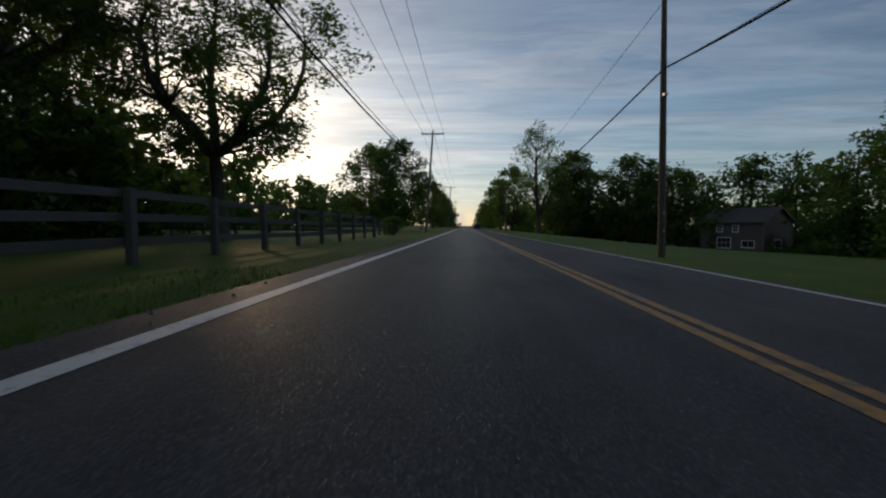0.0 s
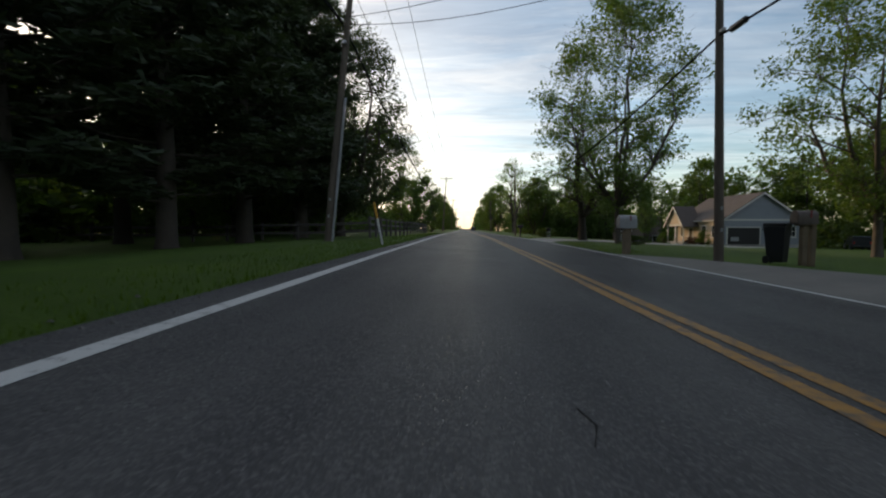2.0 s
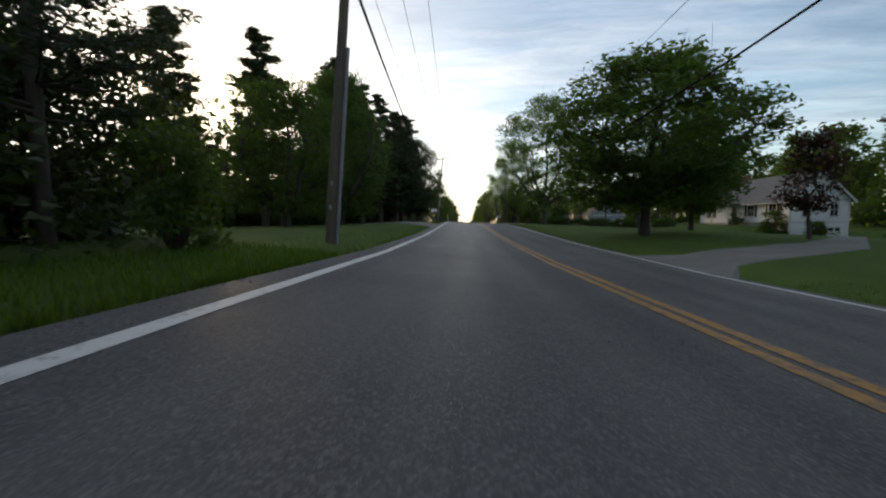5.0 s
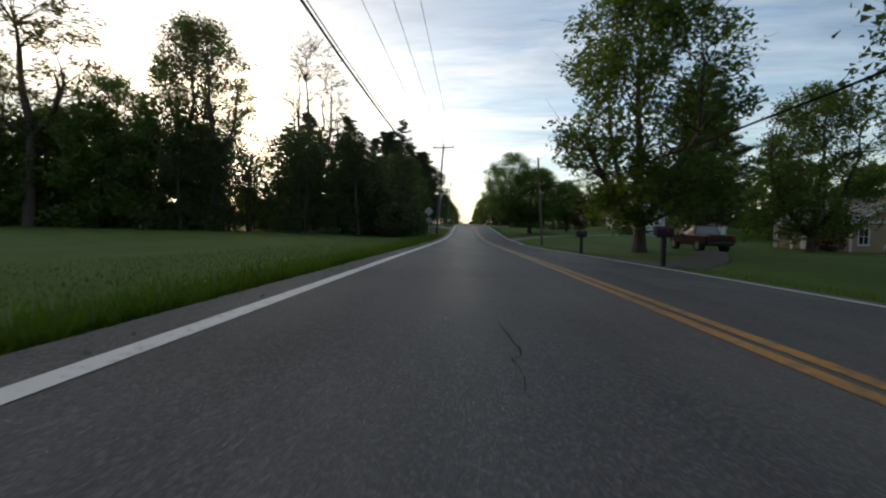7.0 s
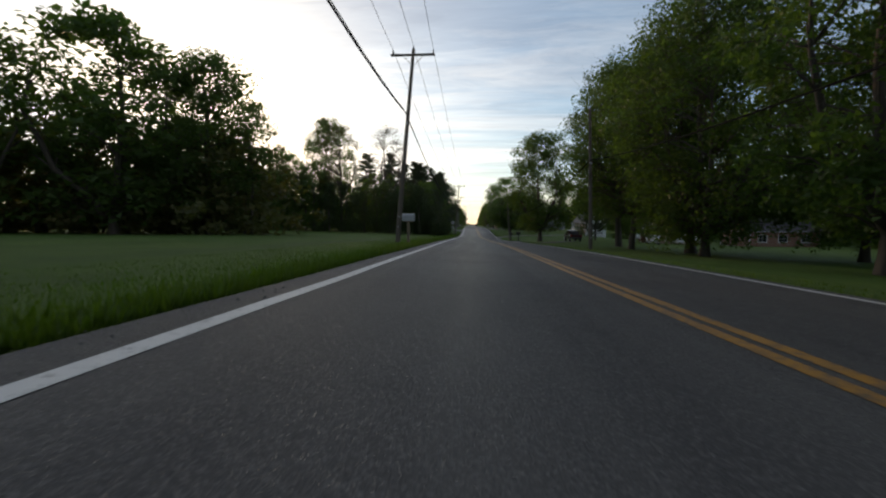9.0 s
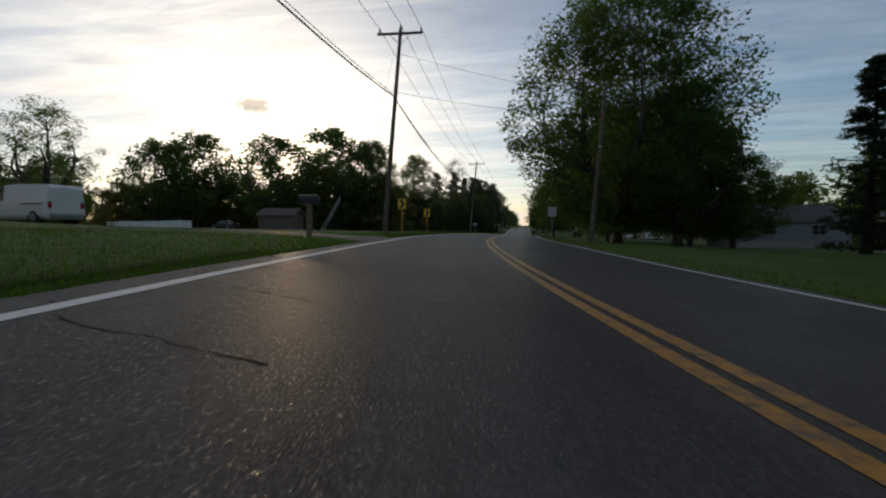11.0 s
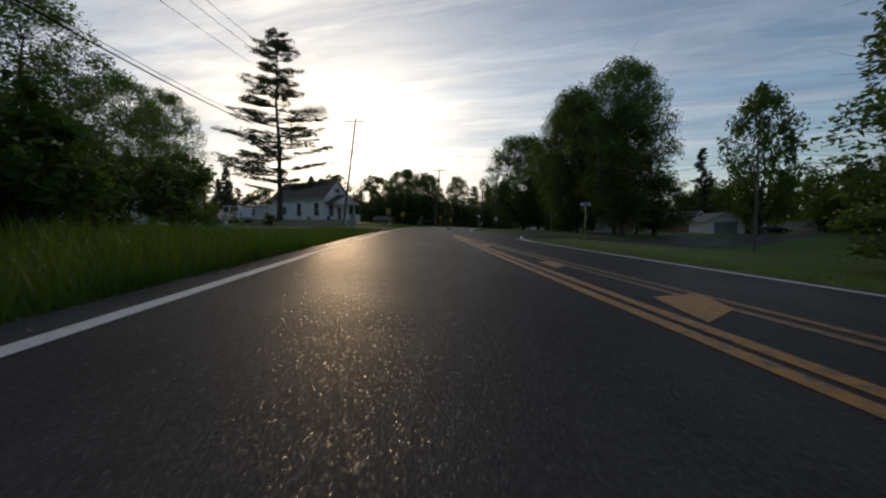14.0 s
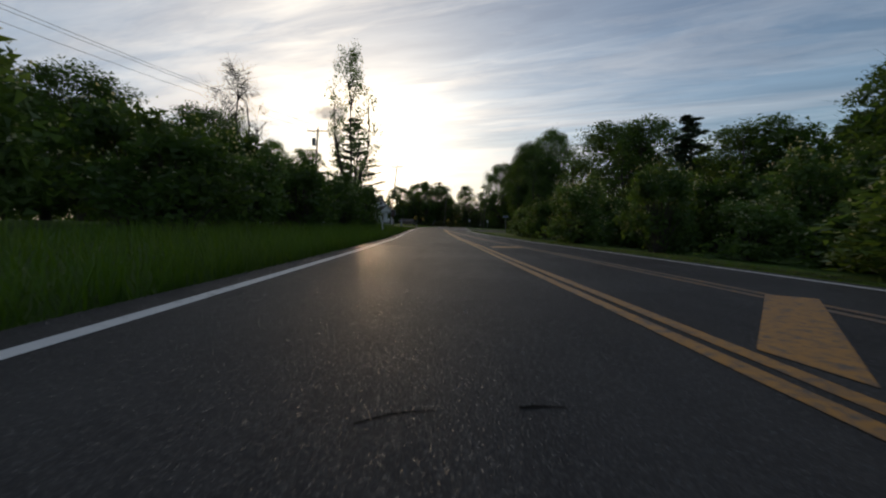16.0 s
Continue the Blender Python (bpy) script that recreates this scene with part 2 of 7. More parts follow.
def siding_look(colour, pitch, vertical=False):
    """Lapped boards, as fine relief on a wall."""
    def build(gr):
        at = gr.node("ShaderNodeTexCoord", 3)
        s = gr.tree.nodes.new("ShaderNodeSeparateXYZ")
        gr.tree.links.new(at, s.inputs[0])
        run = gr.math("ADD", s.outputs[0], s.outputs[1]) if vertical else s.outputs[2]
        lap = gr.math("FRACT", gr.math("DIVIDE", run, pitch))
        edge = gr.ramp(lap, 0.0, 0.12, 0.0, 1.0)
        stain = gr.noise(at, 0.9, 5.0, 0.65)
        c = gr.mix(gr.ramp(stain, 0.35, 0.75, 0.0, 0.4), colour, tuple(v * 0.72 for v in colour))
        c = gr.mix(gr.math("SUBTRACT", 1.0, edge), c, tuple(v * 0.5 for v in colour))
        return gr.node("ShaderNodeBsdfPrincipled", Base_Color=c, Roughness=0.6, Normal=gr.node("ShaderNodeBump", Strength=0.6, Distance=0.015, Height=lap))
    return build


def shingle_look(colour):
    def build(gr):
        at = gr.node("ShaderNodeTexCoord", 3)
        brick = gr.node("ShaderNodeTexNoise", Vector=gr.node("ShaderNodeMapping", Vector=at, Scale=(4.0, 4.0, 9.0)), Scale=1.6, Detail=2.0)
        stain = gr.noise(at, 0.5, 4.0)
        c = gr.mix(gr.ramp(brick, 0.35, 0.65), tuple(v * 0.65 for v in colour), colour)
        c = gr.mix(gr.ramp(stain, 0.4, 0.7, 0.0, 0.4), c, tuple(v * 0.6 for v in colour))
        return gr.node("ShaderNodeBsdfPrincipled", Base_Color=c, Roughness=0.85, Normal=gr.node("ShaderNodeBump", Strength=0.5, Distance=0.02, Height=brick))
    return build


def brick_look(gr):
    at = gr.node("ShaderNodeTexCoord", 3)
    s = gr.tree.nodes.new("ShaderNodeSeparateXYZ")
    gr.tree.links.new(at, s.inputs[0])
    uv = gr.node("ShaderNodeCombineXYZ", i0=gr.math("ADD", s.outputs[0], s.outputs[1]), i1=s.outputs[2], i2=0.0)
    n = gr.tree.nodes.new("ShaderNodeTexBrick")
    gr.tree.links.new(uv, n.inputs["Vector"])
    n.inputs["Scale"].default_value, n.inputs["Brick Width"].default_value, n.inputs["Row Height"].default_value, n.inputs["Mortar Size"].default_value = 1.0, 0.21, 0.072, 0.008
    n.inputs["Color1"].default_value, n.inputs["Color2"].default_value, n.inputs["Mortar"].default_value = (0.24, 0.09, 0.055, 1), (0.33, 0.14, 0.08, 1), (0.35, 0.32, 0.28, 1)
    c = gr.mix(gr.ramp(gr.noise(at, 1.2, 4.0), 0.4, 0.7, 0.0, 0.4), n.outputs[0], (0.14, 0.07, 0.05))
    return gr.node("ShaderNodeBsdfPrincipled", Base_Color=c, Roughness=0.85, Normal=gr.node("ShaderNodeBump", Strength=0.5, Distance=0.01, Height=n.outputs[1]))


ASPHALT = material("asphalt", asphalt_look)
WHITE_LINE = material("white_road_paint", paint_look((0.60, 0.60, 0.58), 0.13))
YELLOW_LINE = material("yellow_road_paint", paint_look((0.40, 0.185, 0.018), 0.02))
FADED_LINE = material("faded_yellow_paint", paint_look((0.34, 0.16, 0.02), -0.07))
CRACK = surface("crack_sealer", (0.014, 0.013, 0.012), 0.95, spec=0.02)
GRASS = material("grass_ground", ground_look)
GRAVEL = surface("gravel", (0.20, 0.19, 0.175), 0.9, 0.6, 0.8, 30.0, 0.8)
GRAVEL_BLUE = material("blue_grey_gravel", gravel_look)
DRIVE = surface("dark_drive", (0.060, 0.057, 0.053), 0.9, 0.6, 0.8, 30.0, 0.6)
CONCRETE = surface("concrete", (0.36, 0.35, 0.33), 0.85)
BLADE = foliage("grass_blade", (0.060, 0.125, 0.011), (0.115, 0.170, 0.020), 0.3, 0.4)
LEAF = foliage("leaf_dark_green", (0.060, 0.106, 0.030), (0.086, 0.128, 0.034), 0.35, 0.55)
LEAF_FRESH = foliage("leaf_fresh_green", (0.098, 0.165, 0.048), (0.135, 0.188, 0.055))
# darker copy of LEAF: the shade of backlit crowns put into the leaf colour
LEAF_SHADED = foliage("leaf_shaded_green", (0.036, 0.058, 0.022), (0.056, 0.070, 0.024), 0.35, 0.35)
LEAF_OLIVE = foliage("leaf_olive", (0.070, 0.085, 0.030), (0.12, 0.10, 0.035))
LEAF_RED = foliage("leaf_dark_red", (0.06, 0.030, 0.030), (0.09, 0.035, 0.03))
BLOSSOM = foliage("cream_blossom", (0.42, 0.40, 0.27), (0.52, 0.48, 0.33), 1.0, 0.4)
NEEDLE = foliage("pine_needle", (0.038, 0.060, 0.034), (0.058, 0.076, 0.038), 0.4, 0.25)
BARK = surface("bark", (0.075, 0.060, 0.048), 0.9, 0.6, 4.0, 25.0, 0.9)
BARK_PALE = surface("pale_bark", (0.10, 0.085, 0.07), 0.9, 0.6, 4.0, 25.0, 0.8)
POLE_WOOD = surface("weathered_pole_wood", (0.135, 0.108, 0.086), 0.85, 0.6, 1.5, 30.0, 0.6)
FENCE_WOOD = surface("grey_fence_wood", (0.10, 0.092, 0.088), 0.85, 0.6, 2.0, 30.0, 0.5)
POST_WOOD = surface("post_wood", (0.20, 0.15, 0.10), 0.85, 0.6, 3.0, 30.0, 0.5)
CABLE = surface("black_cable", (0.014, 0.014, 0.016), 0.9, spec=0.03)
STEEL = surface("galvanised_steel", (0.36, 0.37, 0.38), 0.45, 0.75, 4.0, 60.0, 0.1, 0.85)
GREY_METAL = surface("painted_grey_metal", (0.30, 0.31, 0.32), 0.5)
BLACK = surface("black_plastic", (0.016, 0.016, 0.018), 0.5)
RUBBER = surface("tyre_rubber", (0.022, 0.022, 0.022), 0.85)
WHITE = surface("white_paint", (0.72, 0.72, 0.71), 0.45, 0.85)
OFFWHITE = surface("cream_trim", (0.62, 0.60, 0.55), 0.55, 0.85)
CAR_WHITE = surface("white_car_paint", (0.74, 0.75, 0.76), 0.25, 0.93, 1.0, 20.0, 0.0, 0.0, 0.02)
CAR_DARK = surface("dark_car_paint", (0.022, 0.024, 0.03), 0.22, 0.9, 1.0, 20.0, 0.0, 0.0, 0.05)
CAR_RED = surface("maroon_car_paint", (0.04, 0.008, 0.009), 0.22, 0.9, 1.0, 20.0, 0.0, 0.0, 0.02)
GLASS = material("window_glass", glass_look)
LAMP_CLEAR = surface("lamp_lens", (0.55, 0.56, 0.58), 0.15)
LAMP_RED = surface("tail_lamp_lens", (0.30, 0.015, 0.012), 0.2)
SIGN_YELLOW = surface("yellow_sign_sheeting", (0.74, 0.44, 0.025), 0.45, 0.85)
SIGN_WHITE = surface("white_sign_sheeting", (0.66, 0.67, 0.68), 0.45, 0.85)
SIGN_BACK = surface("bare_sign_back", (0.33, 0.34, 0.35), 0.5, 0.8, 3.0, 40.0, 0.05, 0.4)
SIGN_DARK = surface("weathered_sign_back", (0.075, 0.072, 0.068), 0.7, 0.8, 3.0, 40.0, 0.1)
SIGN_BLUE = surface("blue_sign_sheeting", (0.03, 0.09, 0.30), 0.45)
SIGN_RED = surface("red_sign_back", (0.22, 0.035, 0.03), 0.6)
ORANGE = surface("orange_plastic", (0.60, 0.30, 0.02), 0.5)
SIDING_WHITE = material("white_clapboard", siding_look((0.84, 0.85, 0.86), 0.12))
SIDING_GREY = material("blue_grey_siding", siding_look((0.23, 0.25, 0.28), 0.13))
SIDING_TAN = material("tan_siding", siding_look((0.52, 0.40, 0.28), 0.13))
SIDING_BROWN = material("dark_brown_siding", siding_look((0.10, 0.075, 0.06), 0.2, True))
BRICK = material("red_brick", brick_look)
BRICK_TAN = material("tan_block", siding_look((0.27, 0.20, 0.14), 0.075))
ROOF_BROWN = material("brown_shingles", shingle_look((0.10, 0.078, 0.065)))
ROOF_GREY = material("grey_shingles", shingle_look((0.17, 0.165, 0.16)))
ROOF_DARK = material("dark_shingles", shingle_look((0.065, 0.06, 0.06)))
CHIMNEY = surface("chimney_brick", (0.20, 0.09, 0.06), 0.9)


# ---- plan: distances s along the road (growing towards the camera's end) and l across it (to the right) ----
HEADING = [(-3000, 0), (168, 0), (172, 0.04), (180, 0.69), (188, 1.97), (196, 3.95), (204, 6.56), (210, 8.82), (222, 13.53), (236, 17.73), (255, 20.58), (275, 22.35), (295, 23.0), (318, 21.3), (340, 20.5), (3000, 20.5)]
LEVEL = [(-400, -0.1), (-120, -0.1), (-60, -0.1), (-30, -0.03), (0, 0.06), (10, 0.08), (20, 0.03), (30, 0), (40, -0.067), (50, -0.208), (60, -0.437), (70, -0.73), (80, -0.976), (90, -1.095), (100, -1.046), (110, -0.875), (120, -0.633), (130, -0.388), (140, -0.172), (150, 0.104), (160, 0.322), (170, 0.52), (180, 0.7), (191, 0.865), (202, 0.965), (212, 0.965), (231, 0.95), (261, 0.87), (281, 0.71), (295, 0.63), (321, 0.74), (420, 0.95)]
ROAD_LEFT = [(-60, -1.9), (0, -1.89), (20, -1.94), (40, -2), (60, -1.96), (80, -1.87), (100, -1.78), (120, -1.76), (140, -1.76), (160, -1.7), (175, -1.72), (205, -2.18), (212, -2.3), (221, -2.55), (231, -2.5), (241, -2.2), (251, -2.17), (261, -2.05), (281, -2.1), (321, -2.25)]
ROAD_MID = [(-60, 2), (0, 2.01), (20, 1.96), (40, 1.9), (60, 1.94), (80, 2.03), (100, 2.12), (120, 2.14), (140, 2.14), (160, 2.2), (180, 2.07), (198, 1.62), (205, 1.55), (221, 1.5), (231, 1.66), (250, 1.9), (255, 2.35), (259, 2.15), (271, 2.05), (291, 1.96), (301, 1.86), (311, 1.74), (321, 1.8)]
ROAD_RIGHT = [(-60, 5.53), (0, 5.54), (20, 5.49), (40, 5.43), (60, 5.47), (80, 5.56), (100, 5.65), (120, 5.67), (140, 5.67), (160, 5.73), (205, 5.3), (221, 5.15), (250, 5.2), (271, 5.3), (281, 5.7), (291, 6.1), (321, 6.4)]
BANK = [(-60, 0.036), (0, 0.045), (20, 0.047), (40, 0.051), (60, 0.055), (80, 0.069), (100, 0.082), (120, 0.057), (140, 0.045), (160, 0.04), (205, 0.045), (221, 0.055), (240, 0.05), (271, 0.03), (321, 0.024)]
SIDE_S = [-100, 0, 25, 60, 100, 140, 165, 200, 218, 232, 245, 280, 320]
SIDE = {
    -45: [0.0, 0.0, -0.4, -0.8, 0.1, 0.35, 0.75, 1.65, 2.75, 2.45, 1.65, 1.75, 1.75],
    -18: [0.0, 0.0, -0.5, -0.7, -0.35, 0.15, 0.7, 1.45, 2.23, 1.95, 1.45, 1.65, 1.65],
    -5.5: [0.05, 0.05, 0.25, -0.12, -0.75, -0.05, 0.48, 1.15, 1.47, 1.33, 1.15, 1.15, 1.13],
    8: [-0.2, -0.2, -0.15, -0.59, -1.6, -0.8, -0.05, 0.65, 0.6, 0.5, 0.45, 0.4, 0.45],
    12: [-0.3, -0.35, -0.42, -0.6, -1.35, -0.95, -0.25, 0.55, 0.5, 0.45, 0.35, 0.25, 0.3],
    25: [-2.2, -1.0, -0.95, -1.15, -1.7, -1.2, -0.9, 0.15, 0.15, -0.05, -0.75, -0.25, -0.15],
    45: [-3.6, -1.5, -1.4, -3.0, -2.3, -1.3, -0.9, -0.05, -0.05, -0.15, -0.95, -0.55, -0.35],
}


def table(rows, s):
    for (s0, v0), (s1, v1) in zip(rows, rows[1:]):
        if s < s1:
            f = min(1.0, max(0.0, (s - s0) / (s1 - s0)))
            return v0 + (v1 - v0) * f
    return rows[-1][1]


STEP = 1.0
AXIS = [(0.0, 0.0)]
for i in range(800):
    turn = radians(table(HEADING, i * STEP + STEP / 2))
    AXIS.append((AXIS[-1][0] + STEP * math.sin(turn), AXIS[-1][1] - STEP * math.cos(turn)))


def plan(s, l):
    """The place on the map of distance s and offset l."""
    if s <= 0:
        return Vector((l, -s))
    i = min(int(s / STEP), len(AXIS) - 2)
    f = s / STEP - i
    turn = radians(table(HEADING, s))
    x, y = AXIS[i][0] + (AXIS[i + 1][0] - AXIS[i][0]) * f, AXIS[i][1] + (AXIS[i + 1][1] - AXIS[i][1]) * f
    return Vector((x + l * math.cos(turn), y + l * math.sin(turn)))


def back(x, y):
    """s and l of a place on the map."""
    s = max(-y, 0.0) if y < 0 else -y
    for _ in range(12):
        c, turn = plan(s, 0), radians(table(HEADING, s))
        s += (x - c.x) * math.sin(turn) - (y - c.y) * math.cos(turn)
    c, turn = plan(s, 0), radians(table(HEADING, s))
    return s, (x - c.x) * math.cos(turn) + (y - c.y) * math.sin(turn)


def road_z(s, l):
    return table(LEVEL, s) - table(BANK, s) * l


SIDE_L = sorted(SIDE)
SIDE_ROWS = {l: list(zip(SIDE_S, SIDE[l])) for l in SIDE_L}


def smooth(f):
    f = min(1.0, max(0.0, f))
    return f * f * (3 - 2 * f)


def land_z(s, l):
    """Height of the land, road bed included."""
    left, right = table(ROAD_LEFT, s) - 0.62, table(ROAD_RIGHT, s) + 0.5
    if left <= l <= right:
        return road_z(s, l) - 0.05
    knots = [(k, table(SIDE_ROWS[k], s)) for k in SIDE_L]
    if l < left:
        knots = [k for k in knots if k[0] < left - 0.8] + [(left - 0.35, road_z(s, left) + 0.05), (left, road_z(s, left) - 0.03)]
    else:
        knots = [(right, road_z(s, right) - 0.03), (right + 0.35, road_z(s, right) + 0.03)] + [k for k in knots if k[0] > right + 0.8]
    if l <= knots[0][0]:
        z = knots[0][1]
    else:
        z = table(knots, l)
    # the mound on which the white house stands
    z += smooth((l - 23) / 9) * smooth((54.6 - s) / 4) * smooth((s - 12) / 20)
    far = min(1.0, max(0.0, (min(abs(l - left), abs(l - right)) - 1.0) / 4.0))
    return z + far * 0.09 * noise.noise((s * 0.11, l * 0.13, 0.3)) + far * 0.03 * noise.noise((s * 0.6, l * 0.7, 4.3))


def ground_at(x, y):
    s, l = back(x, y)
    return land_z(s, l)


def put_mesh(name, verts, faces, mat, parent=None, smooth=False, uv=None):
    me = bpy.data.meshes.new(name)
    me.from_pydata([tuple(v) for v in verts] if not isinstance(verts, np.ndarray) else verts.tolist(), [], faces if not isinstance(faces, np.ndarray) else faces.tolist())
    for m in (mat if isinstance(mat, (list, tuple)) else [mat]):
        me.materials.append(m)
    if smooth:
        me.shade_smooth()
    if uv is not None:
        layer = me.uv_layers.new(name="uv")
        index = np.empty(len(me.loops), np.int32)
        me.loops.foreach_get("vertex_index", index)
        layer.data.foreach_set("uv", np.asarray(uv, np.float32)[index].ravel())
    ob = new(name, me)
    if parent is not None:
        ob.parent = parent
    return ob


def part(name, bm, mat, parent, label=""):
    me = bpy.data.meshes.new(name)
    bmesh.ops.recalc_face_normals(bm, faces=bm.faces)
    bm.to_mesh(me)
    bm.free()
    me.materials.append(mat)
    ob = new(name, me)
    ob.parent = parent
    return tagged(ob, label)


def empty(name, m, label="", category="", group="", kind=""):
    ob = new(name)
    ob.matrix_basis = m
    ob.empty_display_size = 0.2
    return tagged(ob, label, category, group, kind)


def ribbon(name, rows, mat, lift, label="", category="", parent=None, kind="structure", on=road_z):
    """A strip on the ground. rows: (s, l, l, l ...), the same number of offsets in each."""
    n = len(rows[0]) - 1
    verts, uv = [], []
    for s, *across in rows:
        for l in across:
            q = plan(s, l)
            verts.append((q.x, q.y, on(s, l) + lift))
            uv.append((l, s))
    faces = [(i * n + j, i * n + j + 1, (i + 1) * n + j + 1, (i + 1) * n + j) for i in range(len(rows) - 1) for j in range(n - 1)]
    return tagged(put_mesh(name, verts, faces, mat, parent, False, uv), label, category, "", kind)


def stretch(a, b, step):
    n = max(1, round((b - a) / step))
    return [a + (b - a) * i / n for i in range(n + 1)]


# ---- land ----
rows_s = stretch(-900, -100, 40)[:-1] + stretch(-100, -10, 5)[:-1] + stretch(-10, 345, 1.5)[:-1] + stretch(345, 700, 25)
cols = [-150, -110, -80, -60, -48, -40, -33, -27, -22, -18, -15, -12.5, -10.5, -9, -7.7, -6.6, -5.5, -4.6, -3.9, -3.3]
right_cols = [7, 7.6, 8.3, 9.2, 10.3, 11.6, 13, 15, 17.5, 20.5, 24, 28, 33, 40, 48, 60, 80, 110, 150]
verts, faces = [], []
for s in rows_s:
    left, right = table(ROAD_LEFT, s) - 0.62, table(ROAD_RIGHT, s) + 0.5
    across = cols + [left - 0.35, left, left + 0.1, right - 0.1, right, right + 0.35] + right_cols
    verts.append((-2500.0, -s, -1.0))
    for l in across:
        q = plan(s, l)
        verts.append((q.x, q.y, land_z(s, l)))
    verts.append((2500.0, -s, -1.5))
n = len(cols) + 6 + len(right_cols) + 2
faces = [(i * n + j + 1, i * n + j, (i + 1) * n + j, (i + 1) * n + j + 1) for i in range(len(rows_s) - 1) for j in range(n - 1)]
ground = put_mesh("ground", verts, faces, GRASS, None, True)
tagged(ground, "mown green lawn and verges beside a country road", "ground", "", "structure")
far_y = -rows_s[0]
tagged(put_mesh("ground_distance", [(-2500, far_y, -1.2), (2500, far_y, -1.2), (2500, 4000, -1.2), (-2500, 4000, -1.2)], [(0, 1, 2, 3)], GRASS), "distant green fields beyond the road", "ground", "", "structure")

S_ROAD = stretch(-700, -40, 20)[:-1] + stretch(-40, 345, 1.5)[:-1] + stretch(345, 600, 15)
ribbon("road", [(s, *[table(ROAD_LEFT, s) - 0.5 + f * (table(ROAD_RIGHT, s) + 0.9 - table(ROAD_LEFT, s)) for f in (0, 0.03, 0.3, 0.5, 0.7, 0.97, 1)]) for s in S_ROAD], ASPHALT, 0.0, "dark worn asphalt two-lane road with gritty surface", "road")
S_LINE = stretch(-400, -40, 10)[:-1] + stretch(-40, 345, 1.0)
wob = lambda s, k: 0.012 * noise.noise((s * 0.5, k, 0))
ribbon("white_edge_line", [(s, table(ROAD_LEFT, s) - 0.08 + wob(s, 1), table(ROAD_LEFT, s) + 0.08 + wob(s, 2)) for s in S_LINE], WHITE_LINE, 0.005, "worn white painted edge line on asphalt", "road marking")
ribbon("white_edge_line", [(s, table(ROAD_RIGHT, s) - 0.07 + wob(s, 3), table(ROAD_RIGHT, s) + 0.07 + wob(s, 4)) for s in S_LINE if s < 231], WHITE_LINE, 0.005, "worn white painted edge line on asphalt", "road marking")
ribbon("white_edge_line", [(s, table(ROAD_RIGHT, s) - 0.07 + wob(s, 3), table(ROAD_RIGHT, s) + 0.07 + wob(s, 4)) for s in S_LINE if s > 258], WHITE_LINE, 0.005, "worn white painted edge line on asphalt", "road marking")
for k, off in ((5, -0.115), (6, 0.115)):
    ribbon("yellow_centre_line", [(s, table(ROAD_MID, s) + off - 0.07 + wob(s, k), table(ROAD_MID, s) + off + 0.07 + wob(s, k + 4)) for s in S_LINE if s < 233], YELLOW_LINE, 0.005, "double yellow painted centre line, worn", "road marking")
    ribbon("yellow_centre_line", [(s, table(ROAD_MID, s) + off - 0.07 + wob(s, k), table(ROAD_MID, s) + off + 0.07 + wob(s, k + 4)) for s in S_LINE if s > 255.8], YELLOW_LINE, 0.005, "double yellow painted centre line, worn", "road marking")
MEDIAN = [(254, 2.2), (261, 2.5), (271, 2.85), (281, 3.15), (291, 3.4), (301, 3.65), (321, 4.1), (340, 4.3)]
for k, off in ((7, -0.13), (8, 0.13)):
    ribbon("yellow_median_line", [(s, table(MEDIAN, s) + off - 0.06 + wob(s, k), table(MEDIAN, s) + off + 0.06 + wob(s, k + 4)) for s in S_LINE if s > 255.8], FADED_LINE, 0.005, "faded yellow painted median line", "road marking")


# ---- trees ----
def tubes(lines, sides):
    """One mesh of tapered tubes. lines: lists of (point, radius)."""
    verts, faces = [], []
    for line in lines:
        first = len(verts)
        for i, (q, r) in enumerate(line):
            a, b = line[max(i - 1, 0)][0], line[min(i + 1, len(line) - 1)][0]
            ahead = (b - a).normalized() if (b - a).length > 1e-6 else Vector((0, 0, 1))
            side = ahead.orthogonal().normalized()
            other = ahead.cross(side)
            for k in range(sides):
                t = 2 * math.pi * k / sides
                verts.append(q + (side * math.cos(t) + other * math.sin(t)) * r)
        for i in range(len(line) - 1):
            for k in range(sides):
                faces.append((first + i * sides + k, first + i * sides + (k + 1) % sides, first + (i + 1) * sides + (k + 1) % sides, first + (i + 1) * sides + k))
    return verts, faces


def leaves(rng, centres, radii, counts, size, flat=1.0, narrow=0.55, droop=0.0):
    """Many small single leaves round the centres, as arrays of corners and faces."""
    at, rad = [], []
    for c, r, n in zip(centres, radii, counts):
        at.append(np.repeat(np.array([c]), n, 0))
        rad.append(np.full(n, r))
    at, rad = np.concatenate(at), np.concatenate(rad)
    n = len(at)
    off = rng.normal(size=(n, 3))
    off *= (rad * rng.random(n) ** 0.45 / np.linalg.norm(off, axis=1))[:, None]
    off[:, 2] *= flat
    mid = at + off
    u = rng.normal(size=(n, 3))
    u[:, 2] = u[:, 2] * 0.6 * flat - droop
    u /= np.linalg.norm(u, axis=1)[:, None]
    w = np.cross(u, rng.normal(size=(n, 3)))
    w /= np.linalg.norm(w, axis=1)[:, None] + 1e-9
    length = (size * (0.6 + 0.8 * rng.random(n)))[:, None]
    verts = np.stack([mid - u * length * 0.5 - w * length * narrow * 0.5, mid - u * length * 0.4 + w * length * narrow * 0.6, mid + u * length * 0.6], 1).reshape(-1, 3)
    return verts, np.arange(3 * n).reshape(n, 3)


